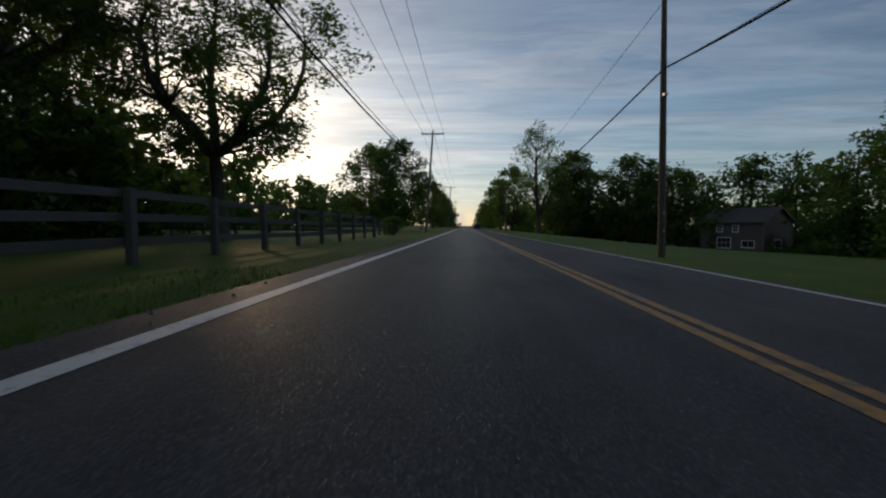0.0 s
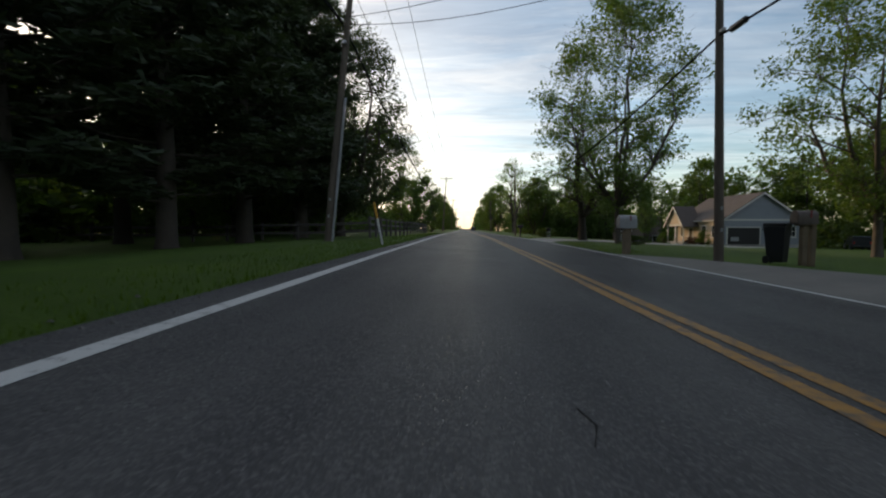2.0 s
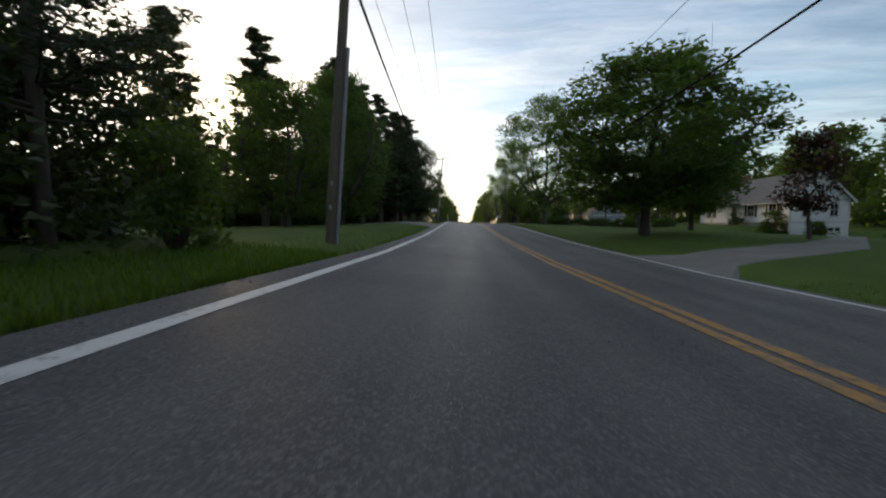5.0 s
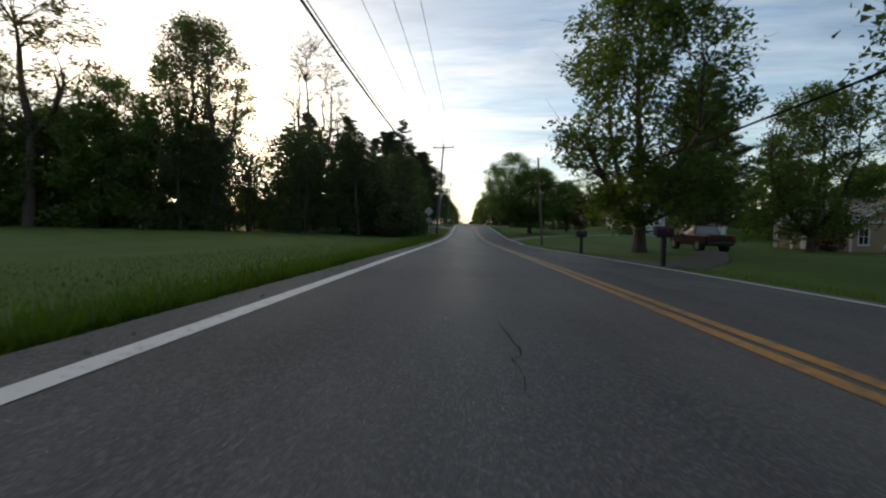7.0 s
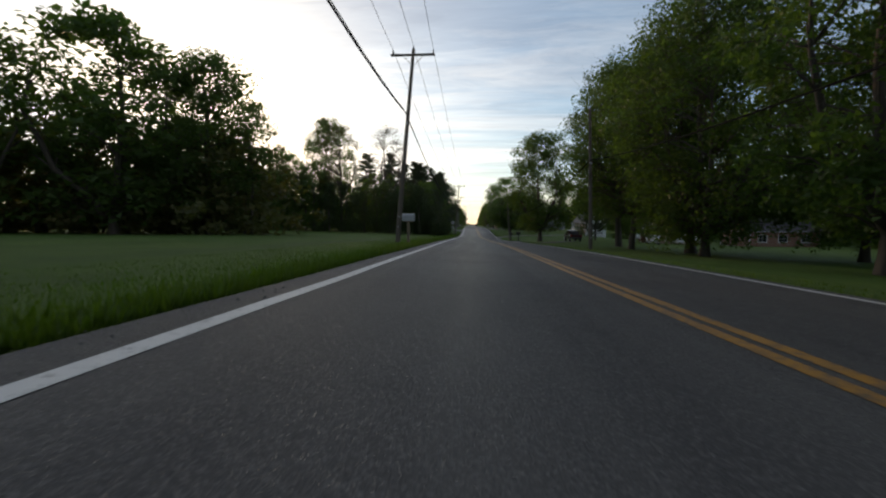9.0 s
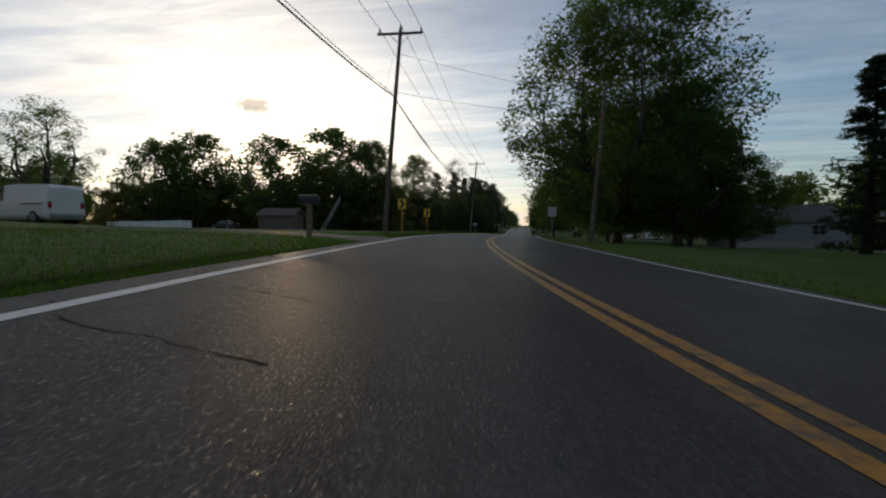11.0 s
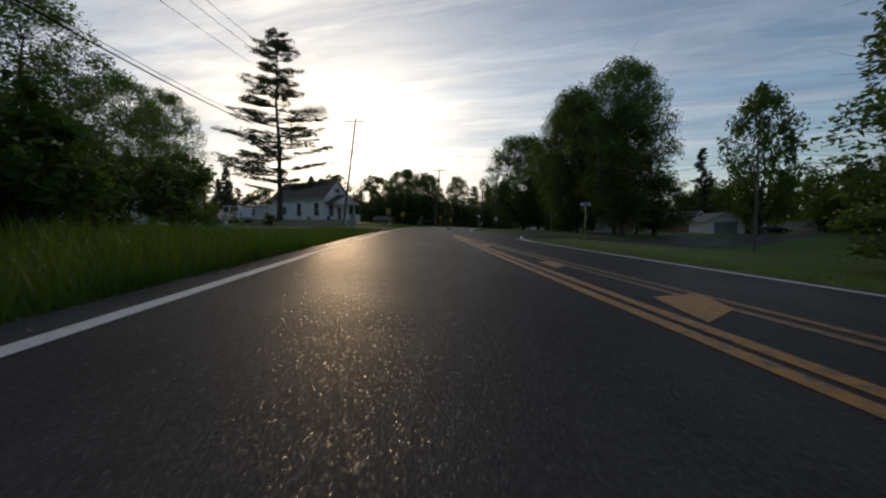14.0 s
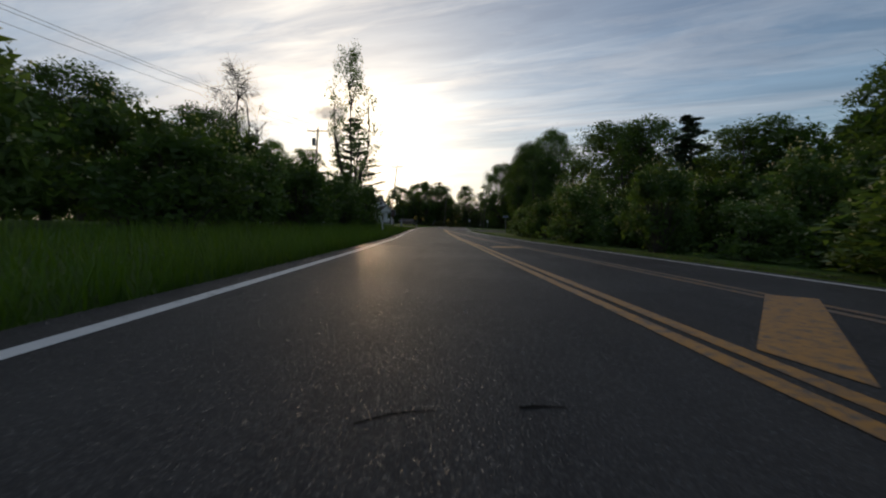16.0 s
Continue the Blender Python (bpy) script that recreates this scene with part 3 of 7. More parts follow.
def tree_thing(name, wood, leaf, bark, green, label, sides=6, part_name="crown"):
    top = empty(name, Matrix(), label, "tree")
    verts, faces = tubes(wood, sides)
    put_mesh("trunk", verts, faces, bark, top, True)
    if leaf is not None:
        put_mesh(part_name, leaf[0], leaf[1], green, top)
    return top


def broadleaf(seed, height, base, radius, clusters, per, size, puff, leaders, bark, green, label, shape=lambda u: math.sin(math.pi * (0.12 + 0.83 * u)) ** 0.7, girth=0.024, name="tree", twigs=2, twig=0.012):
    rng, rnd = np.random.default_rng(seed), random.Random(seed)
    wood, spine = [], []
    fork = base * rnd.uniform(0.75, 1.0)
    r0 = height * girth
    lean = Vector((rnd.uniform(-0.03, 0.03), rnd.uniform(-0.03, 0.03), 0))
    trunk = [(Vector((0, 0, -0.3)), r0 * 1.45), (Vector((0, 0, 0.25)), r0 * 1.1), (Vector((0, 0, fork * 0.5)) + lean * fork, r0 * 0.92), (Vector((0, 0, fork)) + lean * fork * 2, r0 * 0.82)]
    wood.append(trunk)
    start = trunk[-1][0]
    for k in range(leaders):
        turn = 2 * math.pi * (k + rnd.random() * 0.6) / leaders
        spread = radius * (0.12 if k == 0 else rnd.uniform(0.35, 0.7))
        top = Vector((math.cos(turn) * spread, math.sin(turn) * spread, height * (0.9 if k == 0 else rnd.uniform(0.6, 0.8))))
        line = []
        for i in range(7):
            f = i / 6
            q = start.lerp(top, f) + Vector((math.cos(turn), math.sin(turn), 0)) * spread * 0.45 * math.sin(math.pi * f) * (f < 1) + Vector((rnd.gauss(0, 1), rnd.gauss(0, 1), 0)) * 0.12 * (0 < i)
            line.append((q, r0 * (0.62 if k else 0.75) * (1 - f) ** 0.8 + 0.015))
            spine.append((q, line[-1][1]))
        wood.append(line)
    centres, radii, counts = [], [], []
    for k in range(clusters):
        u = (k + rnd.random()) / clusters
        z = base + (height - base) * u
        turn = rnd.random() * 2 * math.pi
        lump = 0.9 + 0.4 * noise.noise((math.cos(turn) * 1.3 + seed, math.sin(turn) * 1.3, u * 2.5))
        reach = radius * shape(u) * lump * (rnd.random() ** 0.42)
        c = Vector((math.cos(turn) * reach, math.sin(turn) * reach, z + rnd.uniform(-0.4, 0.4)))
        root, thick = min(spine, key=lambda v: (v[0] - c).length + (2.5 if v[0].z > c.z - 0.5 else 0) + abs(v[0].z - c.z + 1.2) * 0.3)
        sag = Vector((0, 0, 0.18 * (c - root).length))
        wood.append([(root, min(0.35 * thick, 0.07) + 0.012), (root.lerp(c, 0.5) + sag * 0.6 + Vector((rnd.gauss(0, 0.12), rnd.gauss(0, 0.12), 0)), min(0.22 * thick, 0.04) + 0.008), (c, 0.008)])
        for _ in range(twigs):
            tip = c + Vector((rnd.gauss(0, 1), rnd.gauss(0, 1), rnd.gauss(0.3, 0.8))) * puff * 0.8
            wood.append([(c.lerp(root, 0.25), twig), (tip, twig * 0.4)])
        centres.append(tuple(c))
        radii.append(puff * rnd.uniform(0.7, 1.35))
        counts.append(max(3, int(per * rnd.uniform(0.5, 1.4))))
    leaf = leaves(rng, centres, radii, counts, size, 0.8) if per > 0 else None
    return tree_thing(name, wood, leaf, bark, green, label, 4)


def pine(seed, height, base, radius, per, label, gap=1.0, cone=0.8, size=0.5, flat=0.35, reach_up=0.12, name="pine_tree", girth=0.016):
    rng, rnd = np.random.default_rng(seed), random.Random(seed)
    r0 = height * girth + 0.05
    wood = [[(Vector((0, 0, -0.3)), r0 * 1.5), (Vector((0, 0, 0.3)), r0 * 1.1)] + [(Vector((rnd.gauss(0, 0.05), rnd.gauss(0, 0.05), height * f)), r0 * (1 - f) + 0.02) for f in (0.2, 0.4, 0.6, 0.8, 1.0)]]
    centres, radii, counts = [], [], []
    z = base
    while z < height - 0.3:
        u = (z - base) / (height - base)
        reach = radius * ((1 - u) ** cone * 0.92 + 0.08) * (0.75 if u < 0.08 else 1.0)
        for k in range(rnd.choice((4, 5, 5, 6))):
            turn = rnd.random() * 2 * math.pi
            out = Vector((math.cos(turn), math.sin(turn), 0))
            long = reach * rnd.uniform(0.5, 1.12)
            zz = z + rnd.uniform(-0.35, 0.35) * gap
            line = [(Vector((0, 0, zz)) + out * long * f + Vector((0, 0, long * (reach_up * f + 0.18 * f * f - 0.22 * f * (1 - f)))), 0.012 + 0.045 * (1 - f) * min(1, long / 3)) for f in (0, 0.35, 0.7, 1.0)]
            wood.append(line)
            m = max(2, int(long * 1.7))
            for i in range(m):
                f = 0.3 + 0.7 * (i + rnd.random()) / m
                q = line[0][0].lerp(line[-1][0], f) - Vector((0, 0, long * 0.05)) + out.cross(Vector((0, 0, 1))) * rnd.gauss(0, 0.3 * (1.2 - f) * long * 0.35)
                centres.append(tuple(q))
                radii.append(rnd.uniform(0.4, 0.75) * min(1.2, 0.5 + long / 4))
                counts.append(max(3, int(per * rnd.uniform(0.6, 1.3))))
        z += gap * rnd.uniform(0.75, 1.25) * (1.0 - 0.45 * u)
    leaf = leaves(rng, centres, radii, counts, size, flat, 0.22)
    return tree_thing(name, wood, leaf, BARK, NEEDLE, label, 6)


def shrub(seed, height, radius, clusters, per, size, green, label, name="shrub", blossom=0):
    rng, rnd = np.random.default_rng(seed), random.Random(seed)
    wood, centres, radii, counts = [], [], [], []
    for k in range(clusters):
        turn, u = rnd.random() * 2 * math.pi, rnd.random() ** 0.8
        lump = 0.75 + 0.5 * noise.noise((math.cos(turn) * 1.7 + seed, math.sin(turn) * 1.7, u * 2))
        reach = radius * math.cos(u * 1.25) ** 0.6 * lump * rnd.random() ** 0.4
        c = Vector((math.cos(turn) * reach, math.sin(turn) * reach, 0.15 + height * (0.9 * u) * (0.85 + 0.3 * rnd.random())))
        wood.append([(Vector((c.x * 0.15, c.y * 0.15, -0.15)), 0.03), (Vector((c.x * 0.6, c.y * 0.6, c.z * 0.65)), 0.018), (c, 0.006)])
        centres.append(tuple(c))
        radii.append(radius * rnd.uniform(0.16, 0.32))
        counts.append(max(4, int(per * rnd.uniform(0.6, 1.4))))
    top = tree_thing(name, wood, leaves(rng, centres, radii, counts, size, 0.9), BARK, green, label, 4, "foliage")
    top["category"] = "shrub"
    if blossom:
        outer = [(Vector(c) * 1.06 + Vector((0, 0, r * 0.5)), r) for c, r in zip(centres, radii) if c[2] > height * 0.35]
        verts, faces = leaves(rng, [tuple(c) for c, r in outer], [r * 0.9 for c, r in outer], [blossom] * len(outer), 0.085, 0.8, 0.9)
        tagged(put_mesh("blossom", verts, faces, BLOSSOM, top), "small cream-white blossoms")
    return top


def grove(name, seed, places, size, per, mat, label, low=0.05):
    """A far wood: trunks and crowns that nobody could count, one object. places: (x, y, height, radius)."""
    rng, rnd = np.random.default_rng(seed), random.Random(seed)
    wood, centres, radii, counts = [], [], [], []
    for x, y, h, r in places:
        z0 = ground_at(x, y) - 0.2
        wood.append([(Vector((x, y, z0)), 0.02 * h), (Vector((x + rnd.gauss(0, 0.2), y, z0 + h * 0.6)), 0.012 * h), (Vector((x + rnd.gauss(0, 0.3), y, z0 + h * 0.95)), 0.02)])
        for k in range(int(16 + h * 2.4)):
            u = low + (1 - low) * rnd.random()
            turn = rnd.random() * 2 * math.pi
            reach = 1.35 * r * math.sin(math.pi * (0.25 + 0.68 * u)) ** 0.6 * (0.7 + 0.5 * noise.noise((math.cos(turn) + x, math.sin(turn) + y, u * 2))) * rnd.random() ** 0.4
            centres.append((x + math.cos(turn) * reach, y + math.sin(turn) * reach, z0 + 0.3 + h * u))
            radii.append(rnd.uniform(0.6, 1.2) * (0.35 + 0.26 * r))
            counts.append(max(4, int(per * rnd.uniform(0.5, 1.4))))
        for k in range(7):
            turn = rnd.random() * 2 * math.pi
            reach = rnd.uniform(0.6, 1.9) * r
            qx, qy = x + math.cos(turn) * reach, y + math.sin(turn) * reach
            centres.append((qx, qy, ground_at(qx, qy) + rnd.uniform(0.2, 2.6)))
            radii.append(rnd.uniform(0.7, 1.3))
            counts.append(max(4, int(per * rnd.uniform(0.5, 1.2))))
    top = empty(name, Matrix(), label, "wood", "", "stuff")
    verts, faces = tubes(wood, 5)
    put_mesh("trunks", verts, faces, BARK, top, True)
    verts, faces = leaves(rng, centres, radii, counts, size, 0.85)
    put_mesh("foliage", verts, faces, mat, top)
    return top


def stand(proto, x, y, height_scale, wide=None, turn=None, label="", group=""):
    """A copy of a tree at a place on the land."""
    global tree_count
    tree_count += 1
    turn = turn if turn is not None else (tree_count * 137.5) % 360
    wide = wide if wide is not None else height_scale
    m = pose(x, y, ground_at(x, y), 0, 0, turn) @ Matrix.Diagonal((wide, wide, height_scale, 1))
    ob = copy_thing(proto, m)
    return tagged(ob, label, "", group)


def drop_thing(ob):
    for o in (*ob.children_recursive, ob):
        bpy.data.objects.remove(o)


tree_count = 0
DOME = lambda u: max(0.06, 1 - abs((u - 0.40) / 0.62) ** 2.3) ** 0.5 * (0.82 if u < 0.12 else 1.0)
MAPLE = broadleaf(3, 16, 1.9, 6.0, 200, 125, 0.27, 1.2, 5, BARK, LEAF, "tall dense dark-green maple tree on the verge", DOME)
MAPLE_B = broadleaf(11, 16, 1.7, 5.6, 190, 125, 0.27, 1.2, 4, BARK, LEAF, "dense dark-green broadleaf tree with a full crown", DOME)
# backlit maple, its shade carried by the darkened leaf colour
MAPLE_SHADED = broadleaf(31, 16, 1.9, 6.0, 200, 210, 0.185, 1.2, 5, BARK, LEAF_SHADED, "dense very dark tree overhanging the fence", DOME)
BIG = broadleaf(41, 20, 1.6, 9.6, 560, 100, 0.28, 1.5, 7, BARK, LEAF, "huge spreading dark-green maple with low boughs", DOME)
MAPLE_FAR = broadleaf(3, 16, 1.5, 6.2, 150, 52, 0.50, 1.4, 5, BARK, LEAF, "dense dark-green maple tree behind the lawns", DOME)
MAPLE_B_FAR = broadleaf(11, 16, 1.3, 6.0, 150, 52, 0.50, 1.4, 4, BARK, LEAF, "dense dark-green broadleaf tree in a row of trees", DOME)
ROUND = broadleaf(5, 11, 2.0, 5.0, 170, 130, 0.26, 1.0, 5, BARK, LEAF, "round-crowned dense green maple on a lawn")
AIRY = broadleaf(7, 17, 3.0, 5.8, 200, 135, 0.205, 1.1, 6, BARK_PALE, LEAF_FRESH, "tall airy tree with fresh green leaves and open limbs", girth=0.014)
AIRY_B = broadleaf(21, 17, 3.6, 5.0, 140, 55, 0.24, 1.0, 5, BARK, LEAF_FRESH, "airy broadleaf tree with thin spring foliage")
THIN = broadleaf(9, 22, 9.0, 3.8, 110, 45, 0.23, 0.85, 4, BARK, LEAF_OLIVE, "slender tall tree with sparse foliage at the wood's edge", girth=0.013)
BARE = broadleaf(13, 20, 6.0, 4.0, 170, 8, 0.2, 1.0, 6, BARK_PALE, LEAF_OLIVE, "nearly bare tall tree with fine upright twigs", girth=0.019, twigs=7, twig=0.018)
TALL = broadleaf(27, 20, 3.9, 9.4, 420, 95, 0.28, 1.35, 6, BARK, LEAF, "huge old maple with a thick trunk and high boughs", DOME, girth=0.024)
CANOPY = broadleaf(23, 18, 5.2, 6.6, 210, 130, 0.225, 1.1, 6, BARK, LEAF, "broad green tree with a high open crown")
PINE = pine(15, 18, 2.2, 4.9, 52, "tall dark white pine with layered branches", size=0.46, gap=0.85)
PINE_B = pine(25, 18, 1.9, 4.6, 52, "dark pine tree with drooping layered branches", 0.75, 0.65, 0.46)
PINE_OPEN = pine(35, 21, 3.4, 6.8, 40, "tall open pine with flat layered branches", 0.9, 0.7, 0.34, 0.32, 0.06, girth=0.0115)
BIG_PINE = pine(45, 28, 3.0, 8.2, 62, "huge white pine with upswept wispy branches", 0.85, 0.62, 0.42, 0.4, 0.25, girth=0.0105)
SPRUCE = pine(17, 14, 0.6, 3.4, 36, "dark conical spruce beside the trees", 0.6, 0.95, 0.4, 0.6, -0.1)
SHRUB = shrub(19, 3.2, 2.1, 70, 48, 0.225, LEAF_FRESH, "overgrown green roadside shrub with cream blossoms", blossom=9)
SHRUB_B = shrub(29, 3.0, 2.3, 70, 48, 0.225, LEAF, "dense dark-green shrub beside the verge", blossom=4)

# trees beside the road, from the far end towards the near one: kind, x, y, height scale, width scale
TREES = [
    (AIRY_B, 14.5, 83, 1.2, 1.2), (AIRY, 41, 82, 0.85, 0.7), (MAPLE, 21, 86, 1.05, 1.0), (MAPLE_B, 30, 78, 0.95, 1.0), (MAPLE, 12.5, 112, 1.0, 1.0), (MAPLE_B, 12, 140, 1.0, 1.0), (MAPLE, 11.5, 170, 0.95, 0.9),
    (MAPLE_B, -10, 62, 0.8, 0.8), (MAPLE, -15, 70, 0.85, 0.9), (MAPLE, -9.5, 92, 0.75, 0.75), (MAPLE_B, -9, 122, 0.8, 0.8), (MAPLE, -9, 155, 0.8, 0.8), (MAPLE_B, -10, 195, 0.9, 0.9),
    (CANOPY, -12.4, 21, 0.84, 1.05), (CANOPY, -19.5, 15.5, 1.1, 1.05), (MAPLE_B, -30, 27, 1.3, 1.25), (BIG, -20.8, 9.5, 0.95, 0.75), (MAPLE_SHADED, -16, 2, 1.1, 1.1), (MAPLE_B, -25, 14, 1.2, 1.2), (MAPLE, -20, -4, 1.15, 1.0), (MAPLE_B, -28, 2, 1.2, 1.2),
    (MAPLE_SHADED, -10.8, -3.5, 1.15, 1.0), (PINE_B, -11.8, -10, 1.25, 1.3), (PINE, -12.5, -16.5, 1.2, 1.3), (PINE_B, -12.6, -22.7, 1.15, 1.25), (PINE, -14.5, -27.5, 1.25, 1.3), (PINE_B, -16.5, -33.0, 1.25, 1.3), (PINE, -19, -39, 1.3, 1.4), (PINE_B, -16.5, -45.5, 1.2, 1.25), (PINE, -24, -27, 1.35, 1.4), (PINE_B, -25, -48, 1.35, 1.4), (PINE, -21, -15, 1.4, 1.4), (PINE, -31, -57, 1.3, 1.4),
    (AIRY, 10.5, -10.8, 0.98, 0.85), (AIRY_B, 9.2, -7.0, 0.62, 0.8), (AIRY, 23, -15.5, 1.0, 0.95), (AIRY, 10.9, -41.8, 0.98, 1.2), (AIRY_B, 42, -13, 1.1, 1.0), (AIRY_B, 30, -33, 0.8, 0.9), (AIRY_B, 40, -30, 0.85, 0.9),
    (ROUND, 9.6, -77.0, 0.82, 1.2), (ROUND, 17.5, -66.5, 0.75, 0.75), (AIRY_B, 17, -58, 0.6, 0.6), (BIG_PINE, 38.5, -69.5, 1.0, 1.0), (BIG_PINE, 24.5, -96, 0.54, 0.55),
    (MAPLE, 11.0, -113.0, 1.02, 0.98), (MAPLE_B, 28, -104.5, 0.8, 0.85),
    (TALL, 17.9, -128.5, 1.0, 0.79), (TALL, 16.3, -136.9, 0.95, 0.72), (MAPLE_B, 20, -141, 1.2, 1.2), (BIG, 17.5, -148, 1.0, 0.8), (MAPLE_B, 27, -150, 1.0, 1.0), (MAPLE, 15.5, -164, 1.0, 0.85), (MAPLE_B, 25, -162, 1.0, 1.0),
    (BIG, 12.0, -183, 0.99, 1.02), (MAPLE_B, 15.5, -187, 0.72, 0.9), (MAPLE, 19.6, -186, 0.42, 0.6), (SPRUCE, 21.4, -196, 0.72, 0.85), (BIG, 22.6, -206, 1.02, 0.74), (BIG, 23.6, -213, 1.0, 0.6), (AIRY, 28.3, -217, 1.3, 1.1), (AIRY, 30.8, -218.8, 1.25, 0.78), (MAPLE_B, 29, -221, 0.95, 1.0), (MAPLE, 48.3, -206.5, 1.25, 0.8), (MAPLE, 33, -218, 0.45, 0.8), (PINE, 47.5, -178, 1.0, 0.65), (MAPLE_B, 60, -214, 0.6, 0.9),
    (MAPLE_B, 40.3, -256, 0.9, 1.12), (MAPLE, 44, -263, 0.8, 0.9), (PINE_B, 47, -270, 0.66, 0.8), (MAPLE_B, 50, -278, 0.56, 0.9), (MAPLE, 54.6, -285, 0.64, 0.6), (MAPLE, 55, -290, 0.5, 0.9), (PINE, 60, -292, 0.6, 0.7), (MAPLE, 58, -303, 0.5, 0.9),
    (PINE_OPEN, -6.8, -93.5, 0.6, 0.42), (MAPLE_B, -10, -66, 0.75, 0.7), (MAPLE, -13, -58, 0.85, 0.8), (MAPLE, -9.5, -78, 0.45, 0.6),
    (BARE, -18.2, -89.5, 1.12, 1.35), (THIN, -30.5, -94, 1.03, 1.3), (THIN, -43.5, -100, 1.12, 2.0), (AIRY, -37, -97, 0.92, 0.9), (AIRY, -30, -93, 1.36, 1.0), (BARE, -40, -92, 0.9, 1.1), (AIRY, -52, -98, 1.25, 1.0), (AIRY, -60, -96, 1.38, 1.1), (THIN, -26, -97, 0.95, 1.3),
    (MAPLE, -34, -142.5, 1.22, 1.35), (MAPLE, -42, -150, 1.05, 1.1), (MAPLE_B, -28, -137, 1.15, 1.25), (MAPLE_B, -58, -150, 1.1, 1.35), (MAPLE, -64, -153, 1.0, 1.0), (PINE, -85, -165, 0.75, 0.8), (MAPLE_B, -78, -160, 0.8, 0.9), (BARE, -95, -172, 0.8, 1.0), (AIRY, -108, -185, 0.8, 1.0),
    (PINE_OPEN, -10.6, -235.1, 1.08, 1.15), (AIRY, -43, -223, 1.25, 1.0), (AIRY_B, -23.5, -201.4, 0.42, 0.55), (MAPLE_B, -52.7, -202.6, 0.38, 0.6), (SPRUCE, -34, -220, 0.66, 0.75), (MAPLE, -38, -226, 0.62, 0.9), (SPRUCE, -48, -226, 0.75, 0.8), (SPRUCE, -47.1, -209.1, 0.66, 0.75), (SPRUCE, -42.4, -210.9, 0.6, 0.6), (MAPLE, -44, -236, 0.7, 0.8), (AIRY, -46, -224, 1.1, 0.9), (MAPLE, -32, -240, 0.5, 0.7), (MAPLE_B, -34, -243, 0.7, 0.8), (MAPLE, -24, -256, 0.75, 0.8),
    (AIRY_B, 13.8, -274.5, 1.1, 0.62), (AIRY, 1.0, -266, 0.6, 0.7), (AIRY_B, -3.9, -261, 0.55, 0.55), (AIRY, -6.4, -256, 0.6, 0.55), (BARE, -3.2, -273.5, 0.98, 0.95), (AIRY_B, -9, -268, 0.9, 0.8), (MAPLE_B, 3, -272, 0.45, 0.7), (MAPLE, 2, -283, 0.68, 0.8), (MAPLE_B, -6, -292, 0.65, 1.0), (MAPLE, 8, -297, 0.58, 0.8), (MAPLE, 1, -304, 0.52, 1.0), (MAPLE_B, 13, -304, 0.4, 0.8),
]
for kind, x, y, tall, wide in TREES:
    if abs(back(x, y)[1]) > 31 or y > 45:
        kind = {MAPLE: MAPLE_FAR, MAPLE_B: MAPLE_B_FAR}.get(kind, kind)
    stand(kind, x, y, tall, wide)
for i, (x, y, k, w) in enumerate([(10.5, -266, 0.7, 0.9), (13, -272, 0.9, 1.0), (16.5, -277, 1.4, 1.2), (17.5, -282, 1.2, 1.1), (19.5, -286, 1.3, 1.2), (16, -288, 1.7, 1.4), (21, -291, 1.1, 1.1), (23.5, -295, 1.2, 1.2), (20, -297, 1.7, 1.4), (25, -300, 1.0, 1.1), (22, -303, 1.5, 1.4), (27, -305, 1.0, 1.1), (24, -309, 1.4, 1.3), (9, -268, 0.7, 1.0), (31.0, -266.0, 0.52, 0.8)]):
    stand((SHRUB_B, SHRUB)[i % 3 == 0], x, y, k, w, None, "overgrown roadside thicket shrub in deep shade")
for i, s in enumerate(stretch(276, 336, 3.2)):
    q = plan(s, 10.3 + 1.2 * math.sin(i * 1.9))
    stand((SHRUB, SHRUB_B)[i % 2], q.x, q.y, (0.85 + 0.3 * math.sin(i * 2.3)) * (0.6 if s > 309 else 1.0), 0.95 + 0.2 * math.cos(i), None, "leafy roadside shrub at the edge of the verge")
    q = plan(s, 14.5 + 1.2 * math.cos(i * 1.3))
    stand((SHRUB_B, SHRUB)[i % 2], q.x, q.y, 1.2, 1.2)

rnd = random.Random(4)


def belt(a, b, n, h0, h1, r, deep):
    out = []
    for i in range(n):
        f = (i + rnd.random()) / n
        ux, uy = b[0] - a[0], b[1] - a[1]
        d = math.hypot(ux, uy)
        w = rnd.uniform(-deep, deep)
        out.append((a[0] + ux * f - uy / d * w, a[1] + uy * f + ux / d * w, rnd.uniform(h0, h1), r * rnd.uniform(0.8, 1.3)))
    return out


grove("woodland", 31, belt((-30, -98.5), (-62, -92), 22, 9.5, 13.5, 3.2, 3) + belt((-14, -92), (-60, -80), 18, 9, 13, 3.2, 4), 0.52, 30, LEAF, "dense dark edge of a broadleaf wood behind a field")
# thicket whose inner shade is put into the foliage colour
grove("woodland", 41, belt((-9.5, -103), (-30, -98.5), 13, 7, 9.5, 2.5, 2.5) + belt((-9.3, -104), (-10.5, -91), 9, 7, 9, 2.4, 0.8) + belt((-7.3, -101), (-8.5, -90), 5, 2.5, 4, 1.3, 0.5) + belt((-6.2, -104), (-5.4, -97), 7, 1.6, 2.8, 0.8, 0.25), 0.17, 130, LEAF_SHADED, "dark thicket of broadleaf trees at the field corner")
grove("woodland", 32, belt((46, 58), (64, -18), 36, 12, 17, 4.2, 4) + belt((22, 96), (52, 66), 20, 12, 16, 4.4, 3) + belt((24, 90), (32, 80), 5, 3, 6, 2.6, 1.5) + belt((47, 62), (52, 52), 5, 3, 6, 2.6, 1.5), 0.62, 26, LEAF, "dense wood behind lawns and houses")
